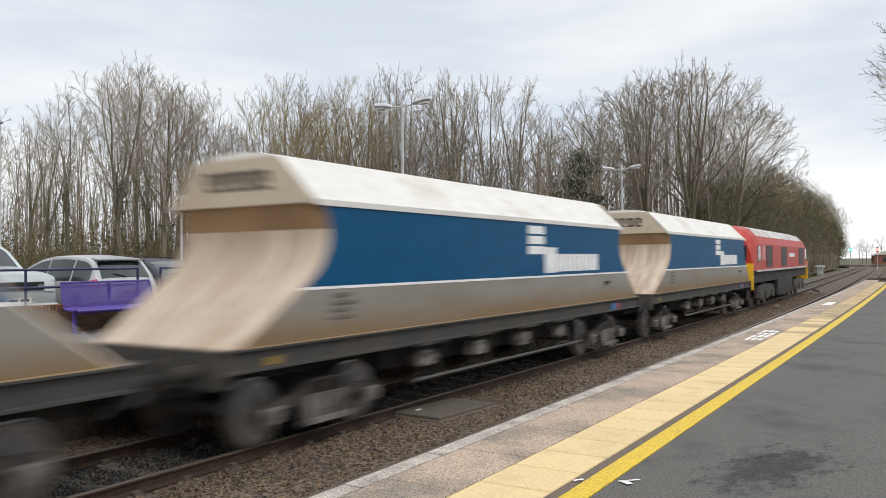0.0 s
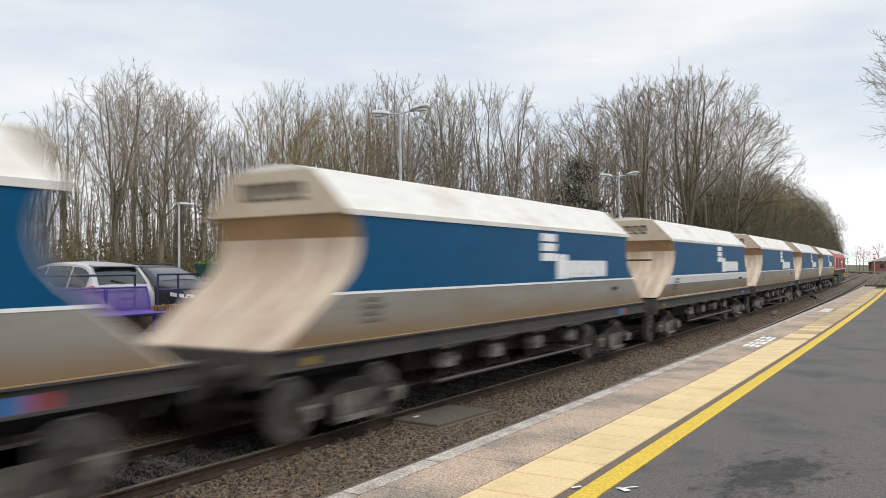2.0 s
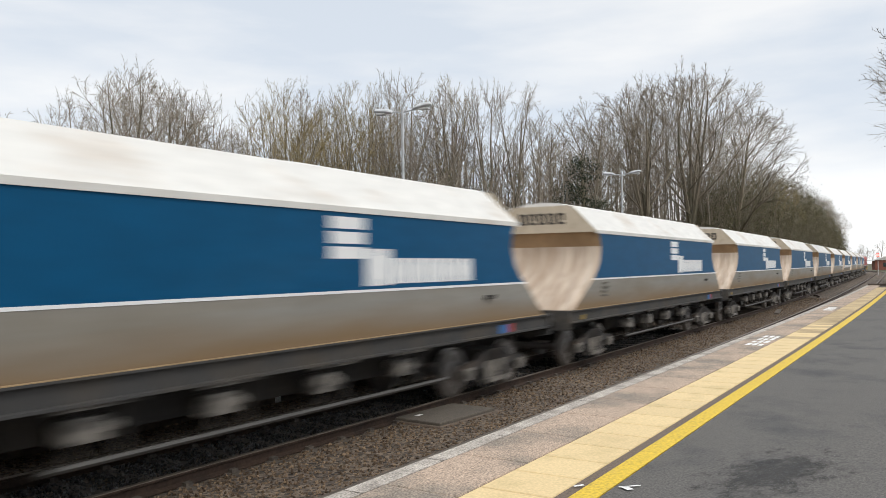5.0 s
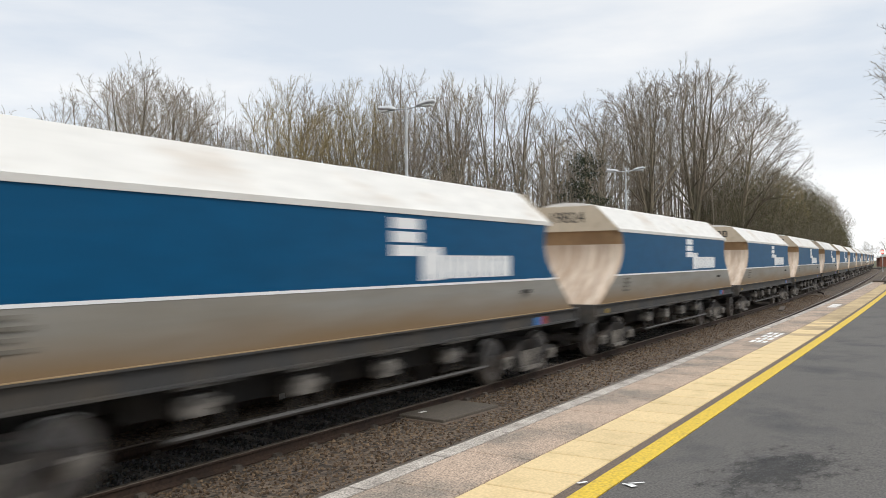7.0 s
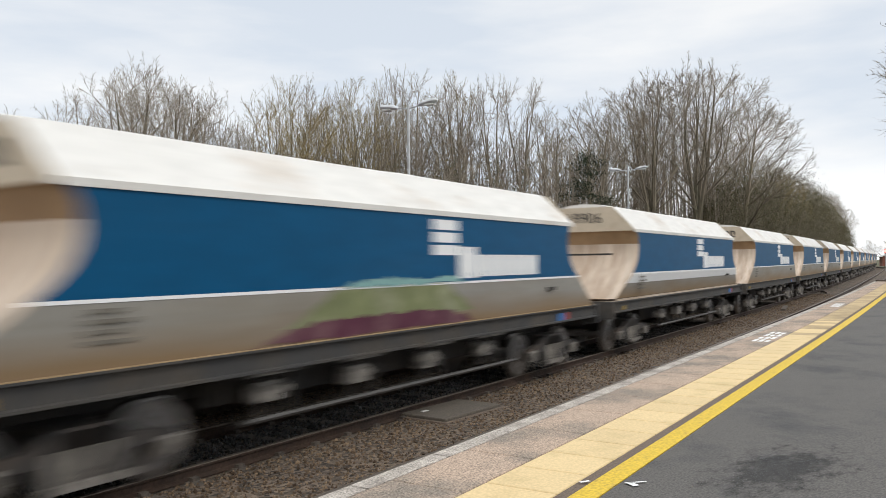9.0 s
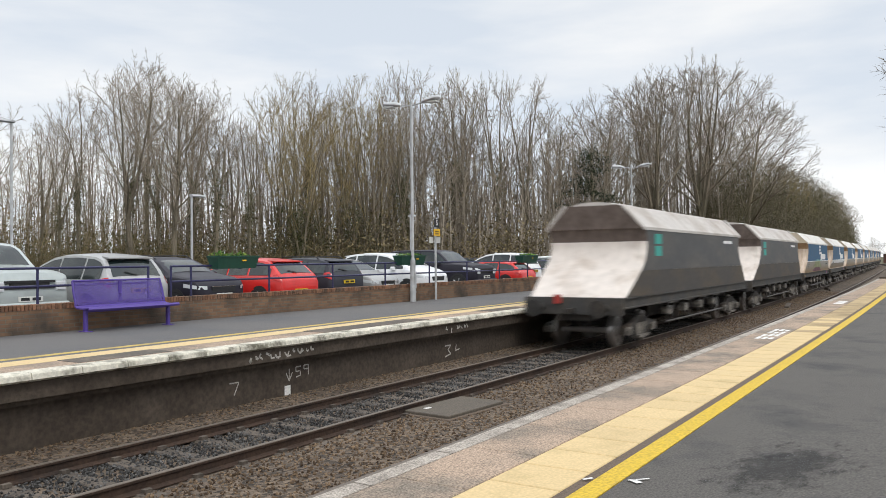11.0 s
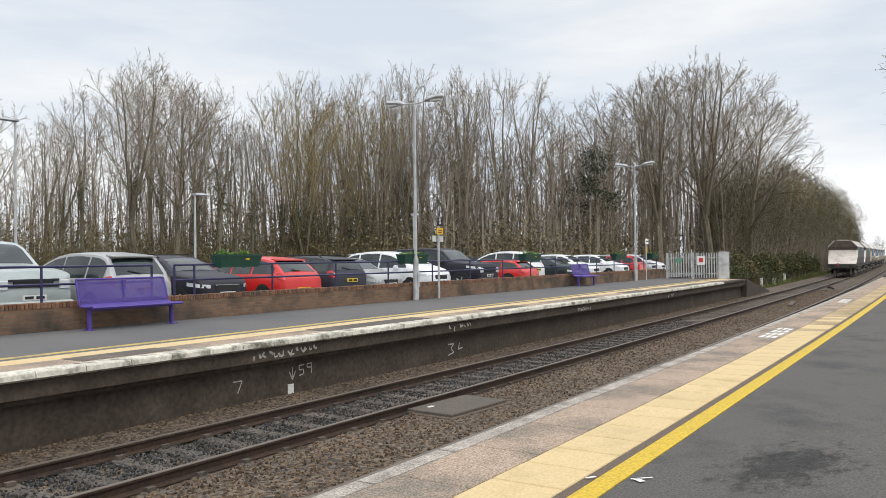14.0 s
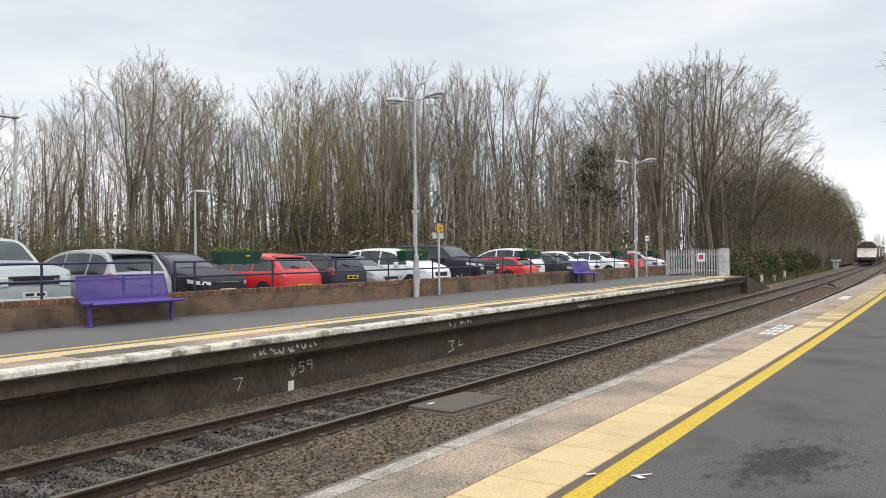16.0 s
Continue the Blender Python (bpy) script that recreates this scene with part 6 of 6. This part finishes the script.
part("notice_bar", Shape().box(-0.04, -0.035, -0.12, 0.12, 0.95, 1.2, m=stand(F_S, 12.0, z0)), SIGN_RED, n2)
sh = Shape().soft_box(-0.25, 0.25, -1.5, 1.5, -0.2, 0.85, 0.03)
solo("end_wall", sh, BRICK, "low weathered brick wall past the platform's end", "brick wall", m=stand(53.5, 13.4, 0.0))
rail2 = thing("railing", "dark steel railing above the end wall", "railing", m=stand(53.5, 13.4, 0.85))
for k in (-1.4, -0.5, 0.5, 1.4):
    part("post", Shape().tube((0, k, 0), (0, k, 0.9), 0.025, 0.025, 6), DARK, rail2)
for z in (0.45, 0.88):
    part("rail", Shape().tube((0, -1.45, z), (0, 1.45, z), 0.022, 0.022, 6), DARK, rail2)

# ---- parked cars ----
GLASS = material("car_glass", (0.008, 0.014, 0.015), 0.05, spec=0.65, stain=(0.032, 0.042, 0.040), stain_size=1.6, stain_at=(0.45, 0.62))
TYRE_RUBBER = material("tyre_rubber", (0.022, 0.022, 0.023), 0.85)
ALLOY = material("alloy_wheel", (0.45, 0.45, 0.46), 0.35, metal=0.8)
PLASTIC = material("black_plastic", (0.02, 0.02, 0.021), 0.6)
HEADLIGHT = material("headlight_glass", (0.62, 0.64, 0.66), 0.12, spec=0.8)
TAIL = material("tail_light", (0.48, 0.02, 0.02), 0.18, spec=0.7)
PLATE_W = material("white_plate", (0.72, 0.72, 0.68), 0.5)
PLATE_Y = material("yellow_plate", (0.72, 0.50, 0.03), 0.5)
CHROME = material("chrome_trim", (0.6, 0.6, 0.6), 0.2, metal=0.95)


def paint(name, c, metal=0.0):
    dark = max(c) < 0.1
    return material(name, c, 0.45 if dark else 0.32, metal=metal, coat=0.0 if dark else 0.3, spec=0.35 if dark else 0.5, grain=0.03, grain_size=4, stain=tuple(v * 0.8 for v in c), stain_size=1.5)


SILVER = paint("silver_car_paint", (0.40, 0.40, 0.395), 0.35)
SAGE = paint("pale_sage_silver_paint", (0.43, 0.47, 0.455), 0.3)
BLACK = paint("black_car_paint", (0.018, 0.016, 0.026))
RED = paint("red_car_paint", (0.62, 0.022, 0.018))
WHITE = paint("white_car_paint", (0.78, 0.79, 0.80))
INK = paint("dark_blue_grey_paint", (0.035, 0.037, 0.048))
DGREEN = paint("dark_green_car_paint", (0.03, 0.045, 0.045))


# side outlines of the kinds of car, from the tail (0) to the nose (1): share of the length, share of the height
OUTLINES = {
    "hatch": ((0.0, 0.34), (0.006, 0.56), (0.035, 0.67), (0.085, 0.80), (0.145, 0.935), (0.22, 0.975), (0.34, 1.0), (0.46, 1.0), (0.56, 0.975), (0.635, 0.90), (0.75, 0.71), (0.80, 0.675), (0.90, 0.625), (0.955, 0.57), (0.985, 0.49), (1.0, 0.36)),
    "estate": ((0.0, 0.34), (0.005, 0.58), (0.025, 0.68), (0.055, 0.82), (0.085, 0.93), (0.14, 0.97), (0.30, 1.0), (0.44, 1.0), (0.545, 0.975), (0.615, 0.90), (0.725, 0.72), (0.78, 0.69), (0.90, 0.64), (0.955, 0.59), (0.987, 0.50), (1.0, 0.36)),
    "mpv": ((0.0, 0.32), (0.006, 0.56), (0.03, 0.64), (0.065, 0.78), (0.11, 0.92), (0.17, 0.97), (0.32, 1.0), (0.46, 0.995), (0.57, 0.955), (0.67, 0.86), (0.80, 0.68), (0.86, 0.64), (0.93, 0.585), (0.97, 0.52), (0.99, 0.45), (1.0, 0.34)),
    "suv": ((0.0, 0.34), (0.004, 0.60), (0.02, 0.68), (0.035, 0.84), (0.055, 0.95), (0.10, 0.985), (0.30, 1.0), (0.48, 1.0), (0.565, 0.98), (0.615, 0.93), (0.715, 0.71), (0.76, 0.685), (0.90, 0.655), (0.965, 0.625), (0.99, 0.54), (1.0, 0.36)),
}
PLAN = ((0.0, 0.80), (0.012, 0.88), (0.04, 0.945), (0.12, 0.985), (0.3, 1.0), (0.72, 1.0), (0.86, 0.985), (0.93, 0.94), (0.97, 0.87), (0.99, 0.78), (1.0, 0.66))


def car(kind, colour, s, y, nose_in, label, length=4.3, width=1.78, height=1.5, turn=0.0, bars=False):
    """A parked car. kind: hatch, estate, suv or mpv; nose_in: its front faces the platform."""
    c = thing("car", label, "car", "parked cars", m=stand(s, y, CARPARK, (-90 if nose_in else 90) + turn))
    L, W, H = length / 2, width / 2, height
    line, boxy = OUTLINES[kind], kind == "suv"
    sill = 0.20 if not boxy else 0.34
    waist = {"hatch": 0.635, "estate": 0.645, "mpv": 0.60, "suv": 0.645}[kind] * H
    screen = {"hatch": (0.595, 0.745), "estate": (0.58, 0.72), "mpv": (0.60, 0.79), "suv": (0.595, 0.71)}[kind]
    gate = {"hatch": (0.045, 0.135), "estate": (0.03, 0.08), "mpv": (0.036, 0.102), "suv": (0.022, 0.05)}[kind]

    def top(u):
        return float(np.interp(u, [a for a, _ in line], [b for _, b in line])) * H

    def flank(u):
        k = float(np.interp(u, [a for a, _ in PLAN], [b for _, b in PLAN]))
        return W * (k if not boxy else 1 - (1 - k) * 0.62)

    def roof_edge(u):
        """Half width where the flank turns over into the roof or bonnet."""
        rise = max(0.0, top(u) - waist) / (H - waist)
        return flank(u) * (0.93 - (0.20 if not boxy else 0.13) * rise)

    def half(u):
        z, w, lo = top(u), flank(u), sill + 0.10 * max(0.0, 1 - min(u, 1 - u) * 25)
        sh = min(waist, z - 0.06)
        pts = [(w * 0.92, lo), (w * 0.985, lo + 0.07), (w, lo + (sh - lo) * 0.5), (w * 0.985, sh - 0.03), (w * 0.965, sh)]
        e = roof_edge(u)
        pts.append(((w * 0.965 + e * 2) / 3, sh + (z - 0.055 - sh) * 0.7))
        pts += [(e, z - 0.045), (e * 0.90, z - 0.02), (e * 0.6, z - 0.004), (0.0, z + 0.004)]
        return pts

    def side(u, z):
        q = half(u)
        return float(np.interp(z, [b for _, b in q[:7]], [a for a, _ in q[:7]]))

    def X(u):
        return -L + length * u

    us = sorted(set([a for a, _ in line] + [0.18, 0.26, 0.40, 0.51, 0.59, 0.68, 0.84] + [a for a, _ in PLAN]))
    rings = []
    for u in us:
        q = half(u)
        rings.append([Vector((X(u), -a, z)) for a, z in q] + [Vector((X(u), a, z)) for a, z in reversed(q[:-1])])
    part("body", Shape().loft(rings), colour, c, smooth=True)

    def skin(name, grid, out, mat, label=""):
        """A panel lying on the body: rows of points lifted a little along out."""
        sh, n = Shape(), len(grid[0])
        o = Vector(out).normalized()
        v = [p + o * 0.009 for row in grid for p in row] + [p - o * 0.006 for row in grid for p in row]
        f, b = [], len(grid) * n
        for i in range(len(grid) - 1):
            for j in range(n - 1):
                a = i * n + j
                f += [(a, a + 1, a + n + 1, a + n), (b + a, b + a + n, b + a + n + 1, b + a + 1)]
        part(name, sh.add(v, f), mat, c, label, smooth=True)

    def over(u, v):
        e = roof_edge(u)
        return Vector((X(u), v * e, top(u) + 0.004 - 0.05 * abs(v) ** 3))

    vs = [-0.90 + 0.2 * i for i in range(10)]
    skin("windscreen", [[over(screen[0] + (screen[1] - screen[0]) * i / 6, v) for v in vs] for i in range(7)], (0.7, 0, 0.7), GLASS)
    skin("rear_window", [[over(gate[0] + (gate[1] - gate[0]) * i / 4, v * 0.94) for v in vs] for i in range(5)], (-0.9, 0, 0.45), GLASS)
    glass = {"hatch": (0.10, 0.70), "estate": (0.075, 0.69), "mpv": (0.085, 0.76), "suv": (0.055, 0.69)}[kind]
    cuts = {"hatch": (0.30, 0.50), "estate": (0.24, 0.46), "mpv": (0.24, 0.47), "suv": (0.22, 0.42)}[kind]
    for k in (-1, 1):
        for a, b in ((glass[0], cuts[0] - 0.008), (cuts[0] + 0.008, cuts[1] - 0.008), (cuts[1] + 0.008, glass[1])):
            grid = []
            for i in range(9):
                u = a + (b - a) * i / 8
                lo, hi = waist + 0.03, max(waist + 0.035, top(u) - 0.10)
                grid.append([Vector((X(u), k * side(u, z), z)) for z in (lo, lo + (hi - lo) / 3, lo + (hi - lo) * 2 / 3, hi)])
            skin("side_window", grid, (0, k, 0.12), GLASS)
        mu = cuts[1] + 0.20
        mx = X(mu)
        part("mirror", Shape().soft_box(mx - 0.06, mx + 0.08, min(k * W * 0.95, k * (W + 0.15)), max(k * W * 0.95, k * (W + 0.15)), waist - 0.01, waist + 0.12, 0.03), colour if not boxy else PLASTIC, c)
        part("sill_trim", Shape().box(-L + 0.9, L - 0.9, min(k * W * 0.9, k * W * 0.985), max(k * W * 0.9, k * W * 0.985), sill - 0.02, sill + 0.08), PLASTIC, c)
        hz = top(0.96) - 0.11
        lamp = []
        for i in range(7):
            u = 0.875 + 0.1235 * i / 6
            d = 0.03 + 0.06 * i / 6
            lamp.append([Vector((X(u), k * side(u, z), z)) for z in (hz - d - 0.03, hz - d / 3, hz + 0.04 - 0.012 * i)])
        skin("headlight", lamp, (0.6, k, 0.1), HEADLIGHT, "clear glass headlight")
        tz = waist - (0.17 if kind != "suv" else 0.30)
        tail = []
        for i in range(6):
            u = 0.010 + 0.066 * i / 5
            hi = min(tz + 0.27 - 0.012 * i, top(u) - 0.035)
            tail.append([Vector((X(u), k * side(u, z), z)) for z in (min(tz + 0.018 * i, hi - 0.03), (tz + hi) / 2, hi)])
        skin("tail_light", tail, (-0.6, k, 0.1), TAIL, "red tail light")
        for x in (-L + 0.80, L - 0.85):
            r = 0.31 if not boxy else 0.37
            w = flank((x + L) / length)
            part("wheel_arch", Shape().lathe((x, k * (w - 0.14), r), (0, k, 0), ((0, r + 0.06), (0.143, r + 0.055), (0.144, r - 0.02)), 24), PLASTIC, c)
            wheel = part("wheel", Shape().lathe((x, k * (w - 0.17), r), (0, k, 0), ((0, r), (0.15, r), (0.178, r - 0.03), (0.165, r * 0.66)), 24), TYRE_RUBBER, c)
            rim = Shape().lathe((x, k * (w - 0.02), r), (0, k, 0), ((0, r * 0.70), (0.018, r * 0.68), (0.008, r * 0.60)), 20)
            for j in range(5):
                a = j * 1.2566
                rim.tube((x, k * (w + 0.01), r), (x + r * 0.64 * math.cos(a), k * (w + 0.006), r + r * 0.64 * math.sin(a)), 0.034, 0.028, 5)
            part("rim", rim, ALLOY, wheel)
    gz = top(0.985)
    part("grille", Shape().soft_box(L - 0.10, L - 0.002, -W * 0.44, W * 0.44, gz - 0.20, gz - 0.05, 0.02), PLASTIC, c)
    part("grille_trim", Shape().box(L - 0.07, L + 0.004, -W * 0.45, W * 0.45, gz - 0.055, gz - 0.035), CHROME, c)
    part("lower_grille", Shape().box(L - 0.08, L + 0.006, -W * 0.55, W * 0.55, sill + 0.12, sill + 0.22), PLASTIC, c)
    part("number_plate", Shape().box(L - 0.02, L + 0.018, -0.26, 0.26, sill + 0.235, sill + 0.345), PLATE_W, c)
    part("plate_bar", Shape().box(L + 0.018, L + 0.021, -0.21, -0.03, sill + 0.26, sill + 0.32).box(L + 0.018, L + 0.021, 0.03, 0.21, sill + 0.26, sill + 0.32), PLASTIC, c)
    rz = sill + 0.26 if kind in ("hatch", "suv") else waist - 0.30
    part("number_plate", Shape().box(-L - 0.022, -L + 0.03, -0.26, 0.26, rz, rz + 0.11), PLATE_Y, c)
    part("plate_bar", Shape().box(-L - 0.025, -L - 0.022, -0.21, -0.03, rz + 0.025, rz + 0.085).box(-L - 0.025, -L - 0.022, 0.03, 0.21, rz + 0.025, rz + 0.085), PLASTIC, c)
    part("rear_bumper", Shape().soft_box(-L - 0.012, -L + 0.14, -W * 0.74, W * 0.74, sill + 0.08, sill + 0.20, 0.02), PLASTIC, c)
    part("spoiler", Shape().loft([[Vector((X(gate[1]) + dx, y, H * 0.95 + dz)) for dx, dz in ((0.18, 0.0), (-0.10, -0.035), (-0.10, -0.06), (0.14, -0.05))] for y in (-0.66 * W, 0.66 * W)]), colour, c)
    part("rear_wiper", Shape().pipe([over(gate[0], 0.0) + Vector((-0.025, 0, 0.01)), over(gate[0] + (gate[1] - gate[0]) * 0.2, 0.42) + Vector((-0.03, 0, 0.01))], 0.012, 5), PLASTIC, c)
    if boxy:
        for k in (-1, 1):
            part("front_lamp", Shape().soft_box(L - 0.03, L + 0.016, min(k * W * 0.56, k * W * 0.80), max(k * W * 0.56, k * W * 0.80), gz - 0.24, gz - 0.05, 0.02), HEADLIGHT, c, "square front lamp")
            part("fog_lamp", Shape().lathe((L + 0.03, k * W * 0.66, sill + 0.12), (1, 0, 0), ((0, 0.07), (0.015, 0.065), (0.02, 0.03)), 12), HEADLIGHT, c)
        for z in (gz - 0.08, gz - 0.20):
            part("grille_slot", Shape().box(L - 0.02, L + 0.012, -W * 0.55, W * 0.55, z, z + 0.05), PLASTIC, c)
        part("bumper", Shape().soft_box(L - 0.16, L + 0.04, -W * 0.90, W * 0.90, sill + 0.02, sill + 0.22, 0.04), colour, c)
    if bars:
        for k in (-1, 1):
            part("roof_bar", Shape().pipe([(X(0.16), k * W * 0.66, H * 0.955), (X(0.20), k * W * 0.66, H + 0.03), (X(0.50), k * W * 0.66, H + 0.03), (X(0.55), k * W * 0.66, H * 0.955)], 0.018, 6), PLASTIC, c)
    return c


car("suv", SAGE, 9.2, 18.5, True, "pale silver-green boxy off-road car", 4.8, 1.95, 1.88)
car("mpv", SILVER, 11.85, 18.2, False, "silver family hatchback with red tail lights", 4.3, 1.82, 1.60)
car("estate", BLACK, 14.5, 18.4, True, "dark plum-black estate car with bright headlights", 4.5, 1.80, 1.52, bars=True)
car("hatch", RED, 17.15, 18.0, False, "bright red hatchback with a roof spoiler", 4.3, 1.80, 1.47)
car("estate", INK, 19.6, 18.3, False, "dark blue-grey estate car with roof bars", 4.5, 1.80, 1.47, bars=True)
car("hatch", SILVER, 22.0, 18.3, True, "silver hatchback facing the platform", 4.1, 1.72, 1.43)
car("mpv", WHITE, 25.3, 18.5, True, "white family crossover car", 4.4, 1.84, 1.66)
car("suv", BLACK, 29.1, 18.7, True, "large black sports utility car", 4.8, 1.94, 1.80)
car("hatch", INK, 31.0, 21.5, True, "dark hatchback farther back", 4.1, 1.74, 1.46)
car("hatch", RED, 32.6, 18.0, False, "red soft-top car with its roof up", 4.0, 1.74, 1.28)
car("mpv", WHITE, 35.6, 19.2, False, "white people carrier with red tail lights", 4.2, 1.8, 1.68)
car("hatch", DGREEN, 38.8, 18.3, True, "dark green saloon facing the platform", 4.6, 1.80, 1.42)
car("hatch", WHITE, 42.0, 18.6, True, "white hatchback parked nose to the platform", 4.2, 1.78, 1.52)
car("mpv", WHITE, 44.2, 21.6, True, "white people carrier farther back", 4.5, 1.82, 1.72)
car("hatch", WHITE, 47.6, 18.8, True, "white hatchback beside the fence", 4.2, 1.78, 1.50)
car("hatch", RED, 50.8, 18.6, False, "small red car beyond the fence", 3.9, 1.7, 1.45)
car("estate", SILVER, 53.6, 19.0, True, "silver estate car beyond the fence", 4.5, 1.8, 1.5)
car("hatch", WHITE, 56.4, 19.0, True, "white hatchback at the car park's end", 4.2, 1.78, 1.5)
for s, col, kind, label in ((13.2, INK, "estate", "dark estate car in the second row"), (20.6, INK, "hatch", "dark hatchback in the second row"), (26.4, BLACK, "mpv", "black people carrier in the second row"), (39.8, SILVER, "estate", "silver estate in the second row"), (48.5, INK, "hatch", "dark hatchback in the second row")):
    car(kind, col, s, 27.5, True, label, 4.3, 1.78, 1.48)

# ---- the distance along the line ----
LAMP_GREEN = bpy.data.materials.new("green_signal_lamp")
LAMP_GREEN.use_nodes = True
LAMP_GREEN.node_tree.nodes["Principled BSDF"].inputs["Emission Color"].default_value = (0.05, 0.9, 0.6, 1)
LAMP_GREEN.node_tree.nodes["Principled BSDF"].inputs["Emission Strength"].default_value = 3
LAMP_RED = bpy.data.materials.new("red_signal_lamp")
LAMP_RED.use_nodes = True
LAMP_RED.node_tree.nodes["Principled BSDF"].inputs["Emission Color"].default_value = (1.0, 0.06, 0.03, 1)
LAMP_RED.node_tree.nodes["Principled BSDF"].inputs["Emission Strength"].default_value = 3


def signal(x, y, top, mat, label):
    sg = thing("railway_signal", label, "railway signal", "signals", m=pose(x, y, -0.3))
    part("post", Shape().tube((0, 0, 0), (0, 0, top + 0.3), 0.06, 0.06, 8), GALV, sg)
    part("head", Shape().soft_box(-0.15, 0.15, -0.22, 0.22, top - 0.15, top + 0.75, 0.05), SIGN_BLACK, sg)
    part("lamp", Shape().lathe((-0.15, 0, top + 0.3), (-1, 0, 0), ((0, 0.30), (0.04, 0.29), (0.06, 0.1)), 12), mat, sg, "glowing signal lamp")


signal(204, 17.1, 3.9, LAMP_GREEN, "railway signal showing green far down the line")
signal(168, 9.6, 3.6, LAMP_RED, "railway signal showing red beside the line")
BRICK_RED = material("far_red_brick", (0.20, 0.075, 0.05), 0.9, grain=0.2, grain_size=6)
house = thing("station_building", "far brick building with a pale canopy roof", "building", m=pose(300, 15.5, -0.3, 0, 0, 8))
part("wall", Shape().box(-6, 6, -7, 3, 0, 3.2), BRICK_RED, house)
part("roof", Shape().loft([[Vector((x, y, z)) for y, z in ((-7.4, 3.2), (-2, 5.0), (3.4, 3.2))] for x in (-6.3, 6.3)]), LOCO_ROOF, house)
part("canopy", Shape().box(-6.5, 6.5, 3.0, 6.0, 3.0, 3.3), LINE_WHITE, house, "white canopy")
for y in (-5.5, -3, -0.5):
    part("window", Shape().box(-6.03, -5.98, y, y + 1.2, 1.0, 2.4), GLASS, house)
far = random.Random(91)
for i in range(16):
    x = 235 + 12 * i * 0.9
    plant(far.choice((0, 7, 1)), x, 26 + i * 4.5 + far.uniform(-4, 4), -0.3, far.uniform(7.0, 10.0), far.uniform(0, 360), "bare tree far along the line")
for i in range(13):
    plant(far.choice((0, 7, 6)), 310 + far.uniform(-15, 15), 6 + 2.6 * i, -0.3, far.uniform(7, 11), far.uniform(0, 360), "bare tree far along the line", 1.3)
for i in range(9):
    plant(far.choice((0, 7)), 330 + far.uniform(-20, 20), -60 + 14 * i, -0.3, far.uniform(8, 12), far.uniform(0, 360), "bare tree far along the line")
plant(4, 62.0, -4.1, -0.4, 23.0, 40, "bare tree overhanging the near platform's end", 1.0)
# a low post and cabinet on the bank
for s, y, h in ((74, 13.2, 0.8), (79, 12.9, 0.7), (88, 13.2, 0.9)):
    solo("marker_post", Shape().soft_box(-0.12, 0.12, -0.12, 0.12, 0, h, 0.03), PLATE_W, "pale concrete marker post beside the line", "marker post", "line markers", m=stand(s, y, -0.5))
tip = thing("location_cabinet", "pale trackside cabinet with a flat lid", "equipment cabinet", m=stand(126, 11.4, -0.35))
part("body", Shape().soft_box(-0.5, 0.5, -0.35, 0.35, 0, 1.3, 0.04), GALV, tip)
part("lid", Shape().soft_box(-0.8, 0.8, -0.6, 0.6, 1.3, 1.42, 0.03), PLATE_W, tip)


# ---- the many small pieces of pavements, tracks and walls ----
for name, me, parent, s in PAVED:
    p = at(s, 0.0 if parent is pavement_near else EDGE_FAR, PLAT)
    part(name, me, None, parent, m=pose(p.x, p.y, p.z, 0, 0, math.degrees(heading(s + 0.3))))
for track, y, first, last in SLEEPERS_LATER:
    for i in range(int((last - first) / 0.68)):
        part("sleeper", SLEEPER_MESH, None, track, m=stand(first + 0.68 * i, y))
for i in range(300):
    part("brick", CAP_MESH, None, brick_wall, m=stand(6.5 + 0.075 * i, WALL_Y, 1.425))
rest = Shape()
for i in range(-190, 0):
    rest.box(0.004, 0.071, -0.012, 0.232, 0.0, 0.105, m=stand(6.5 + 0.075 * i, WALL_Y, 1.425))
for i in range(300, 560):
    rest.box(0.004, 0.071, -0.012, 0.232, 0.0, 0.105, m=stand(6.5 + 0.075 * i, WALL_Y, 1.425))
tagged(part("brick_course", rest, HEADER_BRICK, brick_wall), kind="stuff")

motions()
